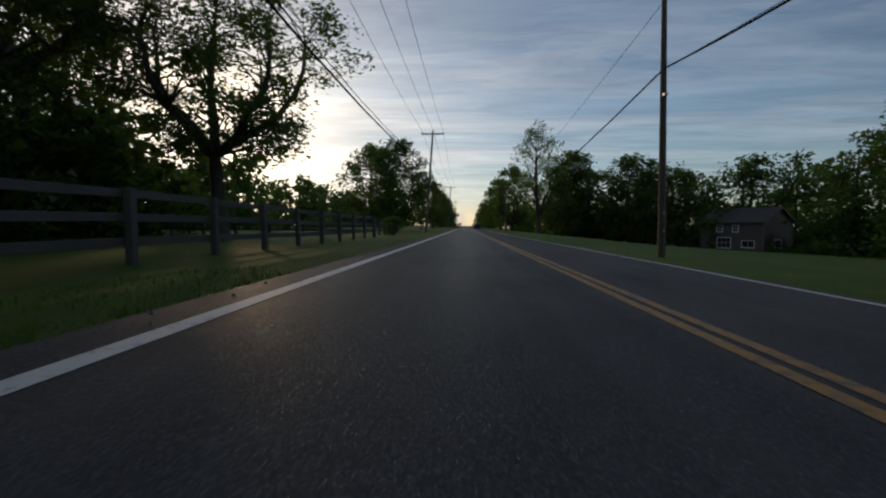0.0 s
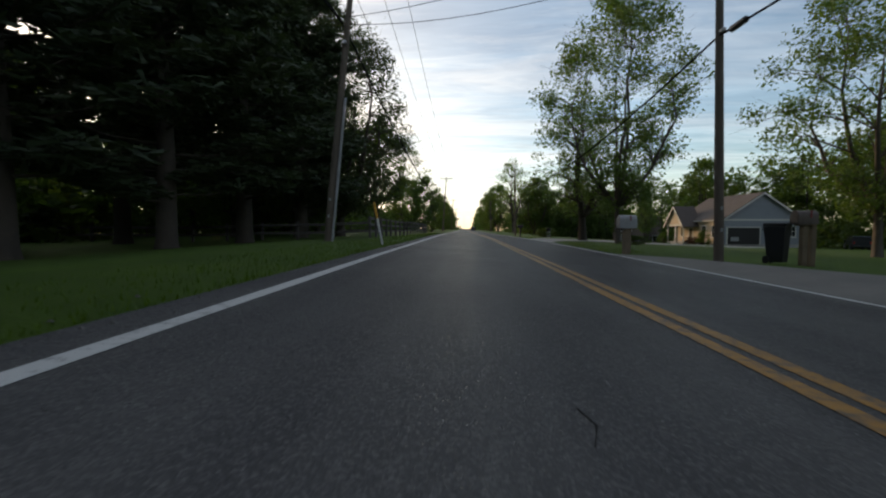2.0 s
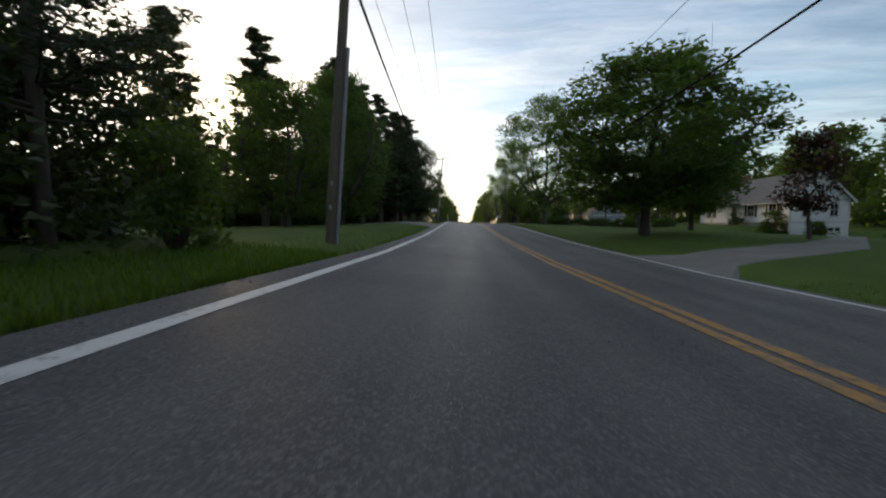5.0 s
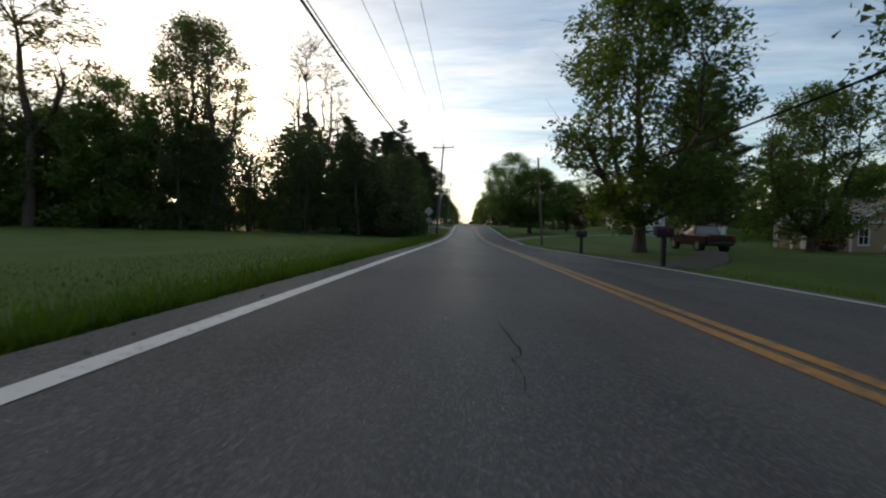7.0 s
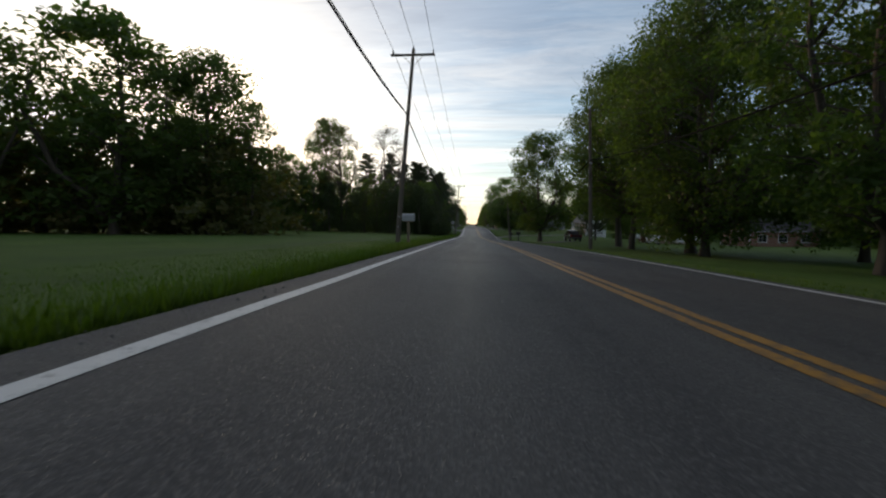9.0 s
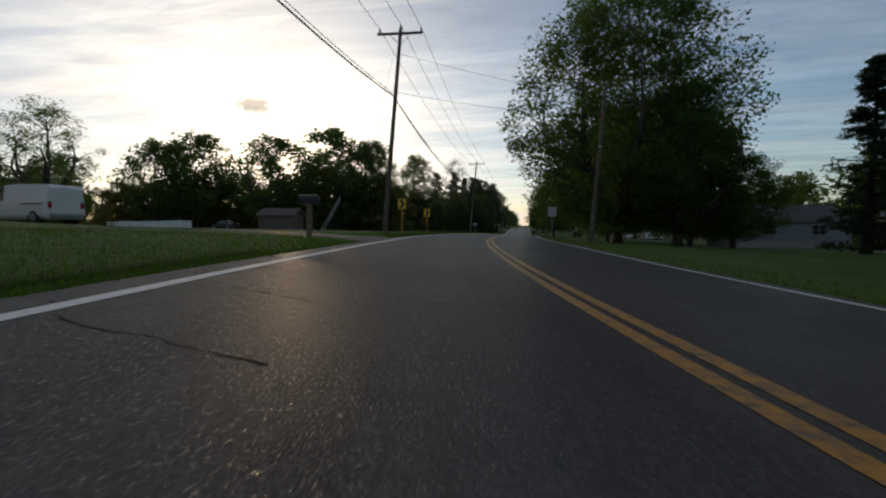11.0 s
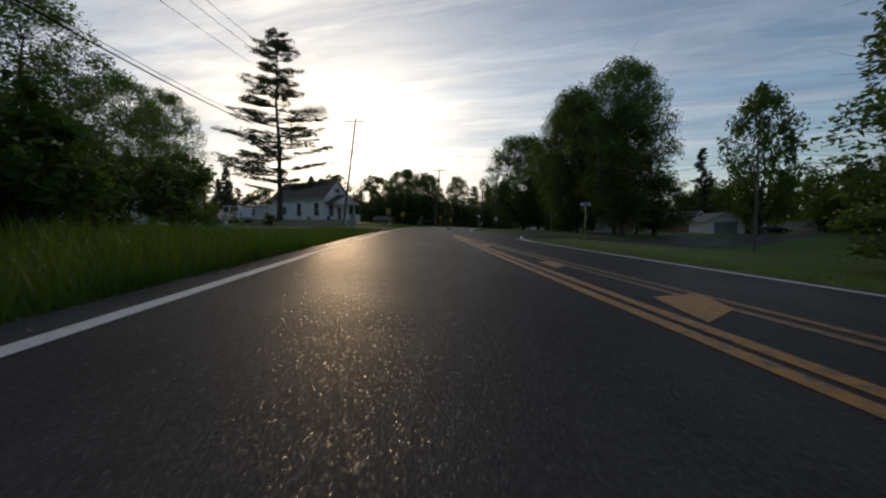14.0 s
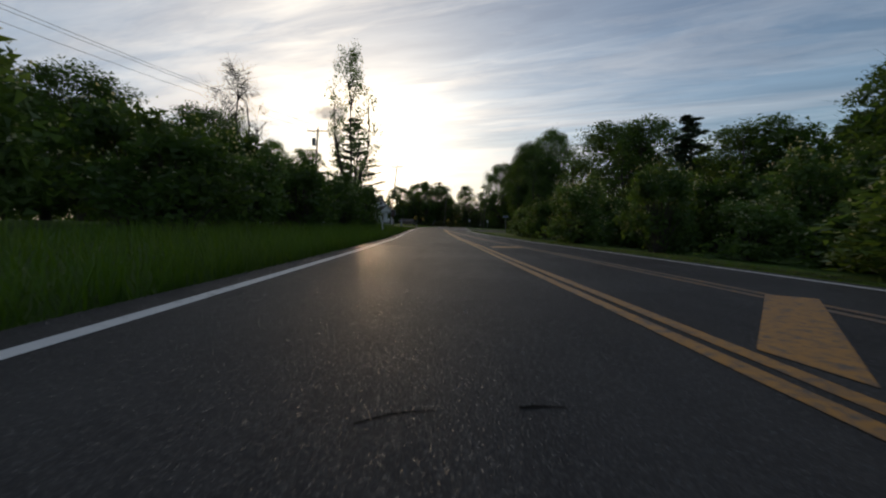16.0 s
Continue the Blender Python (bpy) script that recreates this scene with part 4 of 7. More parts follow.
grove("woodland", 33, belt((-38, 14), (-38, -50), 22, 10, 16, 3.6, 5) + belt((-36, 62), (-40, 14), 14, 4, 7.5, 2.6, 3) + belt((-38, 42), (-39, 12), 10, 11, 15, 3.4, 3) + belt((-23, 34), (-24, 4), 16, 5, 9, 2.8, 1.5) + belt((-34, -8), (-37, -60), 26, 3, 6.5, 2.6, 2.5) + belt((-29, 0), (-32, -72), 22, 2.5, 4.5, 2.2, 1.5), 0.62, 26, LEAF, "dark wood behind the pines")
grove("woodland", 34, belt((60, -20), (62, -180), 44, 11, 16, 3.8, 5), 0.76, 17, LEAF, "wooded backdrop behind the houses")
grove("woodland", 35, belt((-60, -95), (-150, -130), 26, 10, 15, 3.6, 5) + belt((-24, -134), (-75, -150), 34, 8, 12.5, 4.2, 3) + belt((-80, -160), (-150, -200), 22, 7, 12, 3.4, 4), 0.62, 30, LEAF_OLIVE, "hazy broadleaf trees beyond the field")
grove("woodland", 36, belt((62, -192), (98, -206), 20, 7.5, 11, 3.4, 4) + belt((64, -180), (70, -216), 12, 11, 15, 3.6, 5), 0.63, 22, LEAF, "dark trees behind the side road")
grove("woodland", 37, belt((48, -262), (72, -330), 26, 6, 9.5, 3.4, 4), 0.54, 33, LEAF, "dark wood beyond the roadside shrubs")
grove("woodland", 38, belt((-55, -225), (-20, -262), 20, 8, 12, 3.2, 4) + belt((-18, -262), (-4, -330), 24, 9, 13, 3.2, 5), 0.54, 33, LEAF, "dark wood behind the houses")
grove("woodland", 39, belt((-11, 200), (-14, 420), 22, 10, 15, 3.6, 3) + belt((12, 190), (14, 420), 22, 10, 15, 3.6, 3) + belt((-40, 60), (-45, 300), 30, 10, 15, 4, 6) + belt((30, 100), (40, 300), 24, 11, 16, 4, 6), 1.03, 16, LEAF, "far roadside woods closing the view")
grove("woodland", 40, belt((-160, -60), (-170, -330), 34, 9, 14, 5, 8) + belt((-70, 40), (-150, -60), 30, 9, 14, 5, 8) + belt((-45, 300), (-60, 60), 24, 10, 14, 5, 8) + belt((70, 70), (60, 320), 26, 11, 15, 5, 8) + belt((80, 60), (95, -160), 30, 10, 15, 5, 8), 1.38, 12, LEAF, "distant trees along the horizon")
for proto in (MAPLE_SHADED, TALL, CANOPY, BIG, BIG_PINE, MAPLE, MAPLE_B, MAPLE_FAR, MAPLE_B_FAR, PINE_OPEN, ROUND, AIRY, AIRY_B, THIN, BARE, PINE, PINE_B, SPRUCE, SHRUB, SHRUB_B):
    drop_thing(proto)


# ---- utility poles and cables ----
def lathe(bm, rings, sides=10):
    loops = []
    for c, r in rings:
        loops.append([bm.verts.new((c[0] + r * math.cos(2 * math.pi * k / sides), c[1] + r * math.sin(2 * math.pi * k / sides), c[2])) for k in range(sides)])
    for a, b in zip(loops, loops[1:]):
        for k in range(sides):
            bm.faces.new((a[k], a[(k + 1) % sides], b[(k + 1) % sides], b[k]))
    bm.faces.new(loops[0][::-1])
    bm.faces.new(loops[-1])
    return bm


def box(bm, cx, cy, cz, sx, sy, sz, m=None, bevel=0.0):
    """Adds a box of that centre and size."""
    out = bmesh.ops.create_cube(bm, size=1.0, matrix=(m or Matrix()) @ Matrix.Translation((cx, cy, cz)) @ Matrix.Diagonal((sx, sy, sz, 1)))
    if bevel:
        edges = list({e for v in out["verts"] for e in v.link_edges})
        bmesh.ops.bevel(bm, geom=edges, offset=bevel, segments=1, affect="EDGES")
    return bm


def one_box(*a, **k):
    return box(bmesh.new(), *a, **k)


def cyl(bm, a, b, r, sides=10, r2=None):
    """Adds a closed cylinder from a to b."""
    a, b = Vector(a), Vector(b)
    m = Matrix.Translation((a + b) / 2) @ (b - a).to_track_quat("Z", "Y").to_matrix().to_4x4()
    bmesh.ops.create_cone(bm, cap_ends=True, segments=sides, radius1=r, radius2=r if r2 is None else r2, depth=(b - a).length, matrix=m)
    return bm


def utility_pole(x, y, height, lean, arm, label, group="", can=False, turn=0.0, conduit=False):
    """A round wooden pole that leans sideways by so many metres at its top; arm: with a crossarm."""
    top = empty("utility_pole", pose(x, y, ground_at(x, y), 0, 0, turn), label, "utility pole", group)
    r = 0.15 if arm else 0.13
    bm = lathe(bmesh.new(), [((lean * f, 0, height * f - 0.4 * (f == 0)), r * (1 - 0.38 * f)) for f in (0, 0.1, 0.3, 0.5, 0.7, 0.9, 1.0)], 12)
    part("shaft", bm, POLE_WOOD, top)
    for h in (0.9, 1.5):
        part("tag", one_box(lean * h / height, -r - 0.005, h, 0.06, 0.012, 0.1), SIGN_BACK, top)
    if arm:
        part("crossarm", one_box(lean * 0.965, -0.12, height - 0.35, 2.5, 0.1, 0.12, bevel=0.01), POLE_WOOD, top)
        for sx in (-0.6, 0.6):
            part("brace", cyl(bmesh.new(), (lean + sx, -0.15, height - 0.38), (lean, -0.15, height - 1.0), 0.018, 6), STEEL, top)
        for sx in (-1.15, 1.15):
            part("insulator", lathe(bmesh.new(), [((lean + sx, -0.12, height - 0.3), 0.03), ((lean + sx, -0.12, height - 0.22), 0.06), ((lean + sx, -0.12, height - 0.17), 0.03), ((lean + sx, -0.12, height - 0.12), 0.05), ((lean + sx, -0.12, height - 0.06), 0.02)], 8), GREY_METAL, top)
        part("insulator", lathe(bmesh.new(), [((lean, 0, height - 0.02), 0.03), ((lean, 0, height + 0.08), 0.06), ((lean, 0, height + 0.2), 0.025)], 8), GREY_METAL, top)
    part("bracket", one_box(lean * 0.62, -r, height * 0.62, 0.12, 0.16, 0.08), STEEL, top)
    if can:
        q = (lean * 0.88 - 0.4, 0, height * 0.86)
        part("transformer", lathe(bmesh.new(), [((q[0], q[1], q[2] - 0.45), 0.2), ((q[0], q[1], q[2] - 0.42), 0.23), ((q[0], q[1], q[2] + 0.4), 0.23), ((q[0], q[1], q[2] + 0.46), 0.16), ((q[0], q[1], q[2] + 0.5), 0.05)], 14), GREY_METAL, top, "grey transformer can")
    if conduit:
        part("conduit", cyl(bmesh.new(), (0.2, -0.1, -0.1), (0.2 + lean * 0.45, -0.1, height * 0.45), 0.045, 8), GREY_METAL, top, "pale grey plastic conduit")
    return top


def hang(a, b, sag, r, label="thin black overhead power cable", group="overhead cables"):
    line = []
    for i in range(13):
        f = i / 12
        line.append((a.lerp(b, f) - Vector((0, 0, 4 * sag * f * (1 - f))), r))
    verts, faces = tubes([line], 4)
    return tagged(put_mesh("overhead_cable", verts, faces, CABLE), label, "cable", group)


LEFT_POLES = [(-4.5, 182, 11.3, 0.7), (-4.4, 113, 11.3, 0.7), (-4.3, 47, 11.2, 0.75), (-4.95, -24.9, 11.3, 1.2), (-3.4, -89.5, 10.6, 0.85), (-4.25, -156.2, 11.0, 0.95), (-3.5, -198.5, 11.3, 0.95), (-4.2, -231.2, 12.9, 1.75), (7.6, -273.2, 11.3, 0.8), (14.2, -335.0, 11.8, 0.5)]
TURNS = [0, 0, 0, 0, 0, 0, 5, 14, 22, 22]
ends = []
for i, ((x, y, tall, lean), turn) in enumerate(zip(LEFT_POLES, TURNS)):
    utility_pole(x, y, tall, lean, True, "leaning weathered wooden utility pole with a crossarm", "roadside utility poles", i == 8, turn, i in (3, 4))
    m = pose(x, y, ground_at(x, y), 0, 0, turn)
    ends.append([m @ Vector(q) for q in ((lean - 1.15, -0.12, tall - 0.05), (lean + 1.15, -0.12, tall - 0.05), (lean, 0, tall + 0.2), (lean * 0.70 - 0.3, 0, tall * 0.70), (lean * 0.68 - 0.15, 0, tall * 0.68))])
for a, b in zip(ends, ends[1:]):
    for k, r in enumerate((0.013, 0.013, 0.013, 0.016, 0.032)):
        hang(a[k], b[k], (1.2, 1.2, 1.2, 2.0, 2.15)[k] * (a[k] - b[k]).length / 65, r, "thin black overhead power cable" if k < 4 else "thick black overhead telephone cable")
RIGHT_POLES = [(7.4, 76, 8.6, 0.0, False), (6.7, 14.6, 8.7, -0.2, False), (7.2, -27.8, 10.2, -0.3, True), (7.42, -99.3, 8.3, -0.5, False), (7.5, -153.9, 8.8, -0.25, False), (7.9, -196.6, 8.6, 0.6, False)]
tops = []
for x, y, tall, lean, can in RIGHT_POLES:
    utility_pole(x, y, tall, lean, False, "weathered wooden utility pole without a crossarm", "roadside utility poles", can)
    z = ground_at(x, y)
    clamp = 0.61 if can else 0.72 if y > -120 else 0.64
    tops.append((Vector((x + lean * 0.7, y, z + tall * clamp)), Vector((x + lean, y, z + tall * 0.97))))
SAGS = (1.3, 1.3, 1.3, 1.9, 1.3)
for a, b, sag in zip(tops, tops[1:], SAGS):
    hang(a[0], b[0], sag, 0.03, "thick black overhead telephone cable")
    low = a is tops[1]
    hang(a[0] if low else a[1], b[0] - Vector((0, 0, 0.9)) if low else b[1], 0.9, 0.009)
for x, y, tall in ((21, -36, 8.0), (37.6, -237.1, 8.2)):
    utility_pole(x, y, tall, 0.0, False, "weathered wooden utility pole beyond the lawn")
for f in (0.012, 0.05):
    for k in (2, 3):
        q, other = tops[k][0], tops[k + 1][0]
        mid = q.lerp(other, f) - Vector((0, 0, 4 * SAGS[k] * f * (1 - f)))
        along = (other - q).normalized() * 0.28
        case = empty("cable_splice_case", Matrix.Translation(mid), "black splice case on an overhead telephone cable", "cable fitting")
        part("case", cyl(bmesh.new(), -along, along, 0.085, 10), BLACK, case)
        for e in (-1, 1):
            part("end_cap", cyl(bmesh.new(), along * e, along * (1.25 * e), 0.06, 8, 0.035), RUBBER, case)
up_at = lambda x, y, h: Vector((x, y, ground_at(x, y) + h))
hang(ends[3][3], tops[2][1], 0.5, 0.011)
hang(ends[3][4], tops[2][0] + Vector((0, 0, 2.5)), 0.6, 0.011)
hang(ends[4][3], up_at(6.75, -99.3, 8.0), 0.5, 0.011)
hang(ends[6][3], up_at(16, -190, 8.5), 0.5, 0.011)
hang(ends[6][2] - Vector((0, 0, 1.6)), up_at(16, -189, 9.3), 0.4, 0.011)
hang(ends[7][4] + Vector((0.1, 0, 0.25)), up_at(22, -222, 9.6), 0.35, 0.016)
hang(ends[7][3], up_at(-14.6, -217.5, 4.6), 0.5, 0.011)
hang(up_at(37.6, -237.1, 7.4), up_at(75, -225, 7.5), 0.7, 0.02)
hang(up_at(37.6, -237.1, 8.0), up_at(75, -225, 8.2), 0.7, 0.012)
hang(up_at(37.6, -237.1, 7.6), up_at(28, -222, 7.4), 0.4, 0.02)


# ---- houses ----
def quad_part(name, parent, mat, corners, thick, label=""):
    """A slab: a flat face of four (or three) corners, given thickness along its normal."""
    bm = bmesh.new()
    q = [Vector(c) for c in corners]
    normal = (q[1] - q[0]).cross(q[2] - q[0]).normalized() * thick
    a = [bm.verts.new(c) for c in q]
    b = [bm.verts.new(c + normal) for c in q]
    k = len(q)
    bm.faces.new(a[::-1])
    bm.faces.new(b)
    for i in range(k):
        bm.faces.new((a[i], a[(i + 1) % k], b[(i + 1) % k], b[i]))
    return part(name, bm, mat, parent, label)


def frame_ring(w, h, wide, deep, m):
    """A window casing: one closed ring round an opening of w by h."""
    bm = bmesh.new()
    rings = []
    for grow, y in ((0, -deep / 2), (wide, -deep / 2), (wide, deep / 2), (0, deep / 2)):
        a, b = w / 2 + grow, h / 2 + grow
        rings.append([bm.verts.new(m @ Vector(q)) for q in ((-a, y, -b), (a, y, -b), (a, y, b), (-a, y, b))])
    for i in range(4):
        r0, r1 = rings[i], rings[(i + 1) % 4]
        for k in range(4):
            bm.faces.new((r0[k], r0[(k + 1) % 4], r1[(k + 1) % 4], r1[k]))
    bmesh.ops.recalc_face_normals(bm, faces=bm.faces)
    return bm


class House:
    """A house on a rectangle: front wall along local x at y = 0, facing -y, depth along +y. ridge: 'x' or 'y'."""

    def __init__(self, name, label, x, y, z, turn, w, d, wall_h, roof_h, ridge, walls, roof, trim, over=0.4, category="house"):
        self.top = empty(name, pose(x, y, z, 0, 0, turn), label, category)
        self.w, self.d, self.h, self.trim = w, d, wall_h, trim
        self.sides = {"front": (Vector((0, 0, 0)), Vector((1, 0, 0)), Vector((0, -1, 0)), w), "right": (Vector((w, 0, 0)), Vector((0, 1, 0)), Vector((1, 0, 0)), d), "back": (Vector((w, d, 0)), Vector((-1, 0, 0)), Vector((0, 1, 0)), w), "left": (Vector((0, d, 0)), Vector((0, -1, 0)), Vector((-1, 0, 0)), d)}
        mats = walls if isinstance(walls, dict) else {k: walls for k in self.sides}
        part("foundation", one_box(w / 2, d / 2, -0.35, w - 0.06, d - 0.06, 0.9), CONCRETE, self.top)
        for side in self.sides:
            o, u, n, long = self.sides[side]
            gable = (ridge == "x" and side in ("left", "right")) or (ridge == "y" and side in ("front", "back"))
            up = Vector((0, 0, 1))
            pts = [o, o + u * long, o + u * long + up * wall_h] + ([o + u * long / 2 + up * (wall_h + roof_h)] if gable else []) + [o + up * wall_h]
            quad_part("wall_" + side, self.top, mats[side], [q + up * 0.1 - n * 0.14 for q in pts], 0.14 if side in ("front", "back") else 0.139)
            part("frieze", one_box(*(o + u * long / 2 + up * (wall_h - 0.11) + n * 0.015), abs(u.x) * long + abs(n.x) * 0.03, abs(u.y) * long + abs(n.y) * 0.03, 0.2), trim, self.top)
        for cx, cy in ((0, 0), (w, 0), (0, d), (w, d)):
            part("corner_board", one_box(cx, cy, wall_h / 2, 0.13, 0.13, wall_h - 0.1), trim, self.top)
        rise = Vector((0, 0, roof_h))
        if ridge == "x":
            k = over / (d / 2) * roof_h
            for sy, y0 in ((-1, -over), (1, d + over)):
                c = [(-over, y0, wall_h - k), (w + over, y0, wall_h - k), (w + over, d / 2, wall_h + roof_h), (-over, d / 2, wall_h + roof_h)]
                quad_part("roof_slope", self.top, roof, c if sy < 0 else c[::-1], 0.16)
                part("gutter", one_box(w / 2, y0 + sy * 0.04, wall_h - k + 0.06, w + 2 * over, 0.11, 0.12), trim, self.top)
            for x0 in (-over, w + over):
                for y0, y1 in ((-over, d / 2), (d + over, d / 2)):
                    self.board((x0, y0, wall_h - k - 0.02), (x0, y1, wall_h + roof_h - 0.02))
        else:
            k = over / (w / 2) * roof_h
            for sx, x0 in ((-1, -over), (1, w + over)):
                c = [(x0, -over, wall_h - k), (x0, d + over, wall_h - k), (w / 2, d + over, wall_h + roof_h), (w / 2, -over, wall_h + roof_h)]
                quad_part("roof_slope", self.top, roof, c[::-1] if sx < 0 else c, 0.16)
                part("gutter", one_box(x0 + sx * 0.04, d / 2, wall_h - k + 0.06, 0.11, d + 2 * over, 0.12), trim, self.top)
            for y0 in (-over, d + over):
                for x0 in (-over, w + over):
                    self.board((x0, y0, wall_h - k - 0.02), (w / 2, y0, wall_h + roof_h - 0.02))

    def board(self, a, b):
        a, b = Vector(a), Vector(b)
        m = Matrix.Translation((a + b) / 2) @ (b - a).to_track_quat("X", "Z").to_matrix().to_4x4()
        part("barge_board", one_box(0, 0, 0, (b - a).length, 0.06, 0.2, m), self.trim, self.top)

    def window(self, side, along, z, w, h, shutters=False, bars=(1, 1), name="window"):
        o, u, n, _ = self.sides[side]
        c = o + u * along + Vector((0, 0, z + h / 2)) + n * 0.02
        m = Matrix.Translation(c) @ Matrix((u, -n, (0, 0, 1))).transposed().to_4x4()
        win = part(name, frame_ring(w, h, 0.1, 0.07, m), self.trim, self.top)
        for i in range(bars[0]):
            part("muntin", one_box(-w / 2 + w * (i + 1) / (bars[0] + 1), 0, 0, 0.035, 0.05, h, m), self.trim, win)
        for i in range(bars[1]):
            part("meeting_rail", one_box(0, 0.002, -h / 2 + h * (i + 1) / (bars[1] + 1), w, 0.05, 0.045, m), self.trim, win)
        for i in range(bars[0] + 1):
            for j in range(bars[1] + 1):
                pw, ph = w / (bars[0] + 1), h / (bars[1] + 1)
                part("pane", one_box(-w / 2 + pw * (i + 0.5), 0.005, -h / 2 + ph * (j + 0.5), pw - 0.03, 0.02, ph - 0.03, m), GLASS, win)
        part("sill", one_box(0, -0.05, -h / 2 - 0.12, w + 0.3, 0.14, 0.05, m), self.trim, win)
        if shutters:
            for sx in (-1, 1):
                part("shutter", one_box(sx * (w / 2 + 0.3), -0.01, 0, 0.36, 0.05, h + 0.1, m), BLACK, win)

    def door(self, side, along, w=0.95, h=2.05, z=0.12, mat=None, name="door"):
        o, u, n, _ = self.sides[side]
        m = Matrix.Translation(o + u * along + Vector((0, 0, z)) + n * 0.02) @ Matrix((u, -n, (0, 0, 1))).transposed().to_4x4()
        leaf = part(name, one_box(0, 0, h / 2, w, 0.06, h, m, 0.01), mat or POST_WOOD, self.top)
        for bx, bz, sx, sz in ((0, h + 0.06, w + 0.24, 0.12), (-w / 2 - 0.06, h / 2, 0.12, h), (w / 2 + 0.06, h / 2, 0.12, h)):
            part("door_casing", one_box(bx, -0.01, bz, sx, 0.08, sz, m), self.trim, leaf)
        part("knob", cyl(bmesh.new(), m @ Vector((w * 0.4, -0.03, 1.0)), m @ Vector((w * 0.4, -0.1, 1.0)), 0.035, 8), STEEL, leaf)
        return leaf

    def chimney(self, x, y, z, w=0.5, h=1.3):
        part("chimney", one_box(x, y, z + h / 2, w, w, h, bevel=0.02), CHIMNEY, self.top)
        part("chimney_cap", one_box(x, y, z + h + 0.05, w + 0.12, w + 0.12, 0.1), CONCRETE, self.top)
        part("flue", cyl(bmesh.new(), (x, y, z + h), (x, y, z + h + 0.35), 0.1, 8), CHIMNEY, self.top)

    def gable_porch(self, x0, x1, out, post_h, peak, roof, gable_mat, posts):
        """A porch before the front wall under a small gable roof."""
        t, mid = self.top, (x0 + x1) / 2
        part("porch_floor", one_box(mid, -out / 2, 0.05, x1 - x0, out, 0.2), CONCRETE, t)
        part("porch_step", one_box(mid + 0.6, -out - 0.2, -0.08, 1.6, 0.4, 0.18), CONCRETE, t)
        for px in posts:
            part("porch_post", one_box(px, -out + 0.15, post_h / 2 + 0.1, 0.16, 0.16, post_h, bevel=0.012), self.trim, t)
        part("porch_beam", one_box(mid, -out + 0.15, post_h + 0.2, x1 - x0, 0.18, 0.24), self.trim, t)
        part("porch_ceiling", one_box(mid, -out / 2, post_h + 0.34, x1 - x0, out, 0.05), self.trim, t)
        lo = post_h + 0.32
        quad_part("porch_gable", t, gable_mat, [(x0, -out + 0.1, lo), (x1, -out + 0.1, lo), (mid, -out + 0.1, peak)], 0.08)
        for sx, e in ((-1, x0 - 0.35), (1, x1 + 0.35)):
            drop = 0.35 / ((x1 - x0) / 2) * (peak - lo)
            c = [(e, -out - 0.3, lo - drop), (e, 0.6, lo - drop), (mid, 0.6, peak + 0.02), (mid, -out - 0.3, peak + 0.02)]
            quad_part("porch_roof", t, roof, c[::-1] if sx < 0 else c, 0.12)
            self.board((e, -out - 0.3, lo - drop), (mid, -out - 0.3, peak))


# tan and grey house with the open garage
h = House("house", "tan and blue-grey sided house with open dark garage", 33.4, 27.4, -1.35, -90, 11.4, 9.6, 3.35, 3.3, "x", {"front": SIDING_TAN, "left": SIDING_GREY, "right": SIDING_GREY, "back": SIDING_GREY}, ROOF_BROWN, OFFWHITE)
h.gable_porch(0.6, 5.6, 2.0, 2.35, 5.3, ROOF_BROWN, SIDING_TAN, (0.8, 3.1, 5.4))
for along in (7.2, 9.6):
    h.window("front", along, 0.95, 0.9, 1.5)
h.window("front", 1.4, 0.95, 0.8, 1.4)
h.door("front", 3.9, mat=POST_WOOD)
h.window("right", 8.6, 1.1, 0.8, 1.3)
# black panel on the uncut wall, painting the darkness inside the garage
garage = part("garage_opening", one_box(11.42, 2.6, 1.15, 0.06, 4.0, 2.15), BLACK, h.top, "black panel standing in for the dark garage interior")
for sy in (0.53, 4.67):
    part("garage_trim", one_box(11.44, sy, 1.15, 0.1, 0.14, 2.2), OFFWHITE, h.top)
part("garage_trim", one_box(11.44, 2.6, 2.3, 0.1, 4.3, 0.14), OFFWHITE, h.top)
part("stored_freezer", one_box(11.47, 1.5, 0.75, 0.05, 1.0, 0.5), GREY_METAL, h.top)
part("wall_lamp", one_box(11.46, 4.95, 2.0, 0.1, 0.12, 0.25), BLACK, h.top)

# dark house before the wood
h = House("house", "two-storey dark brown house with white windows before a wood", 38.5, 70.5, -3.0, -60, 9, 8, 4.7, 2.1, "x", SIDING_BROWN, ROOF_DARK, POST_WOOD)
h.trim = WHITE
h.window("front", 3.6, 0.7, 1.9, 1.5, False, (2, 1))
h.window("front", 7.0, 0.9, 1.6, 0.9, False, (1, 0))
h.window("front", 2.9, 3.2, 0.7, 0.9)
h.window("front", 5.2, 3.2, 0.7, 0.9)
h.window("right", 4.0, 0.8, 1.6, 1.2, False, (1, 0))

# white house with the garage under it
h = House("house", "white clapboard house with grey roof above a basement garage", 33.6, -38.3, -0.4, -90, 16.4, 5.8, 2.5, 2.85, "x", SIDING_WHITE, ROOF_GREY, WHITE)
part("basement_wall", one_box(16.32, 2.9, -1.2, 0.2, 5.8, 2.5), SIDING_WHITE, h.top)
part("basement_wall", one_box(13.0, 5.7, -1.2, 6.6, 0.2, 2.5), SIDING_WHITE, h.top)
garage_door = part("garage_door", one_box(16.45, 3.7, -1.35, 0.06, 2.6, 2.0), WHITE, h.top)
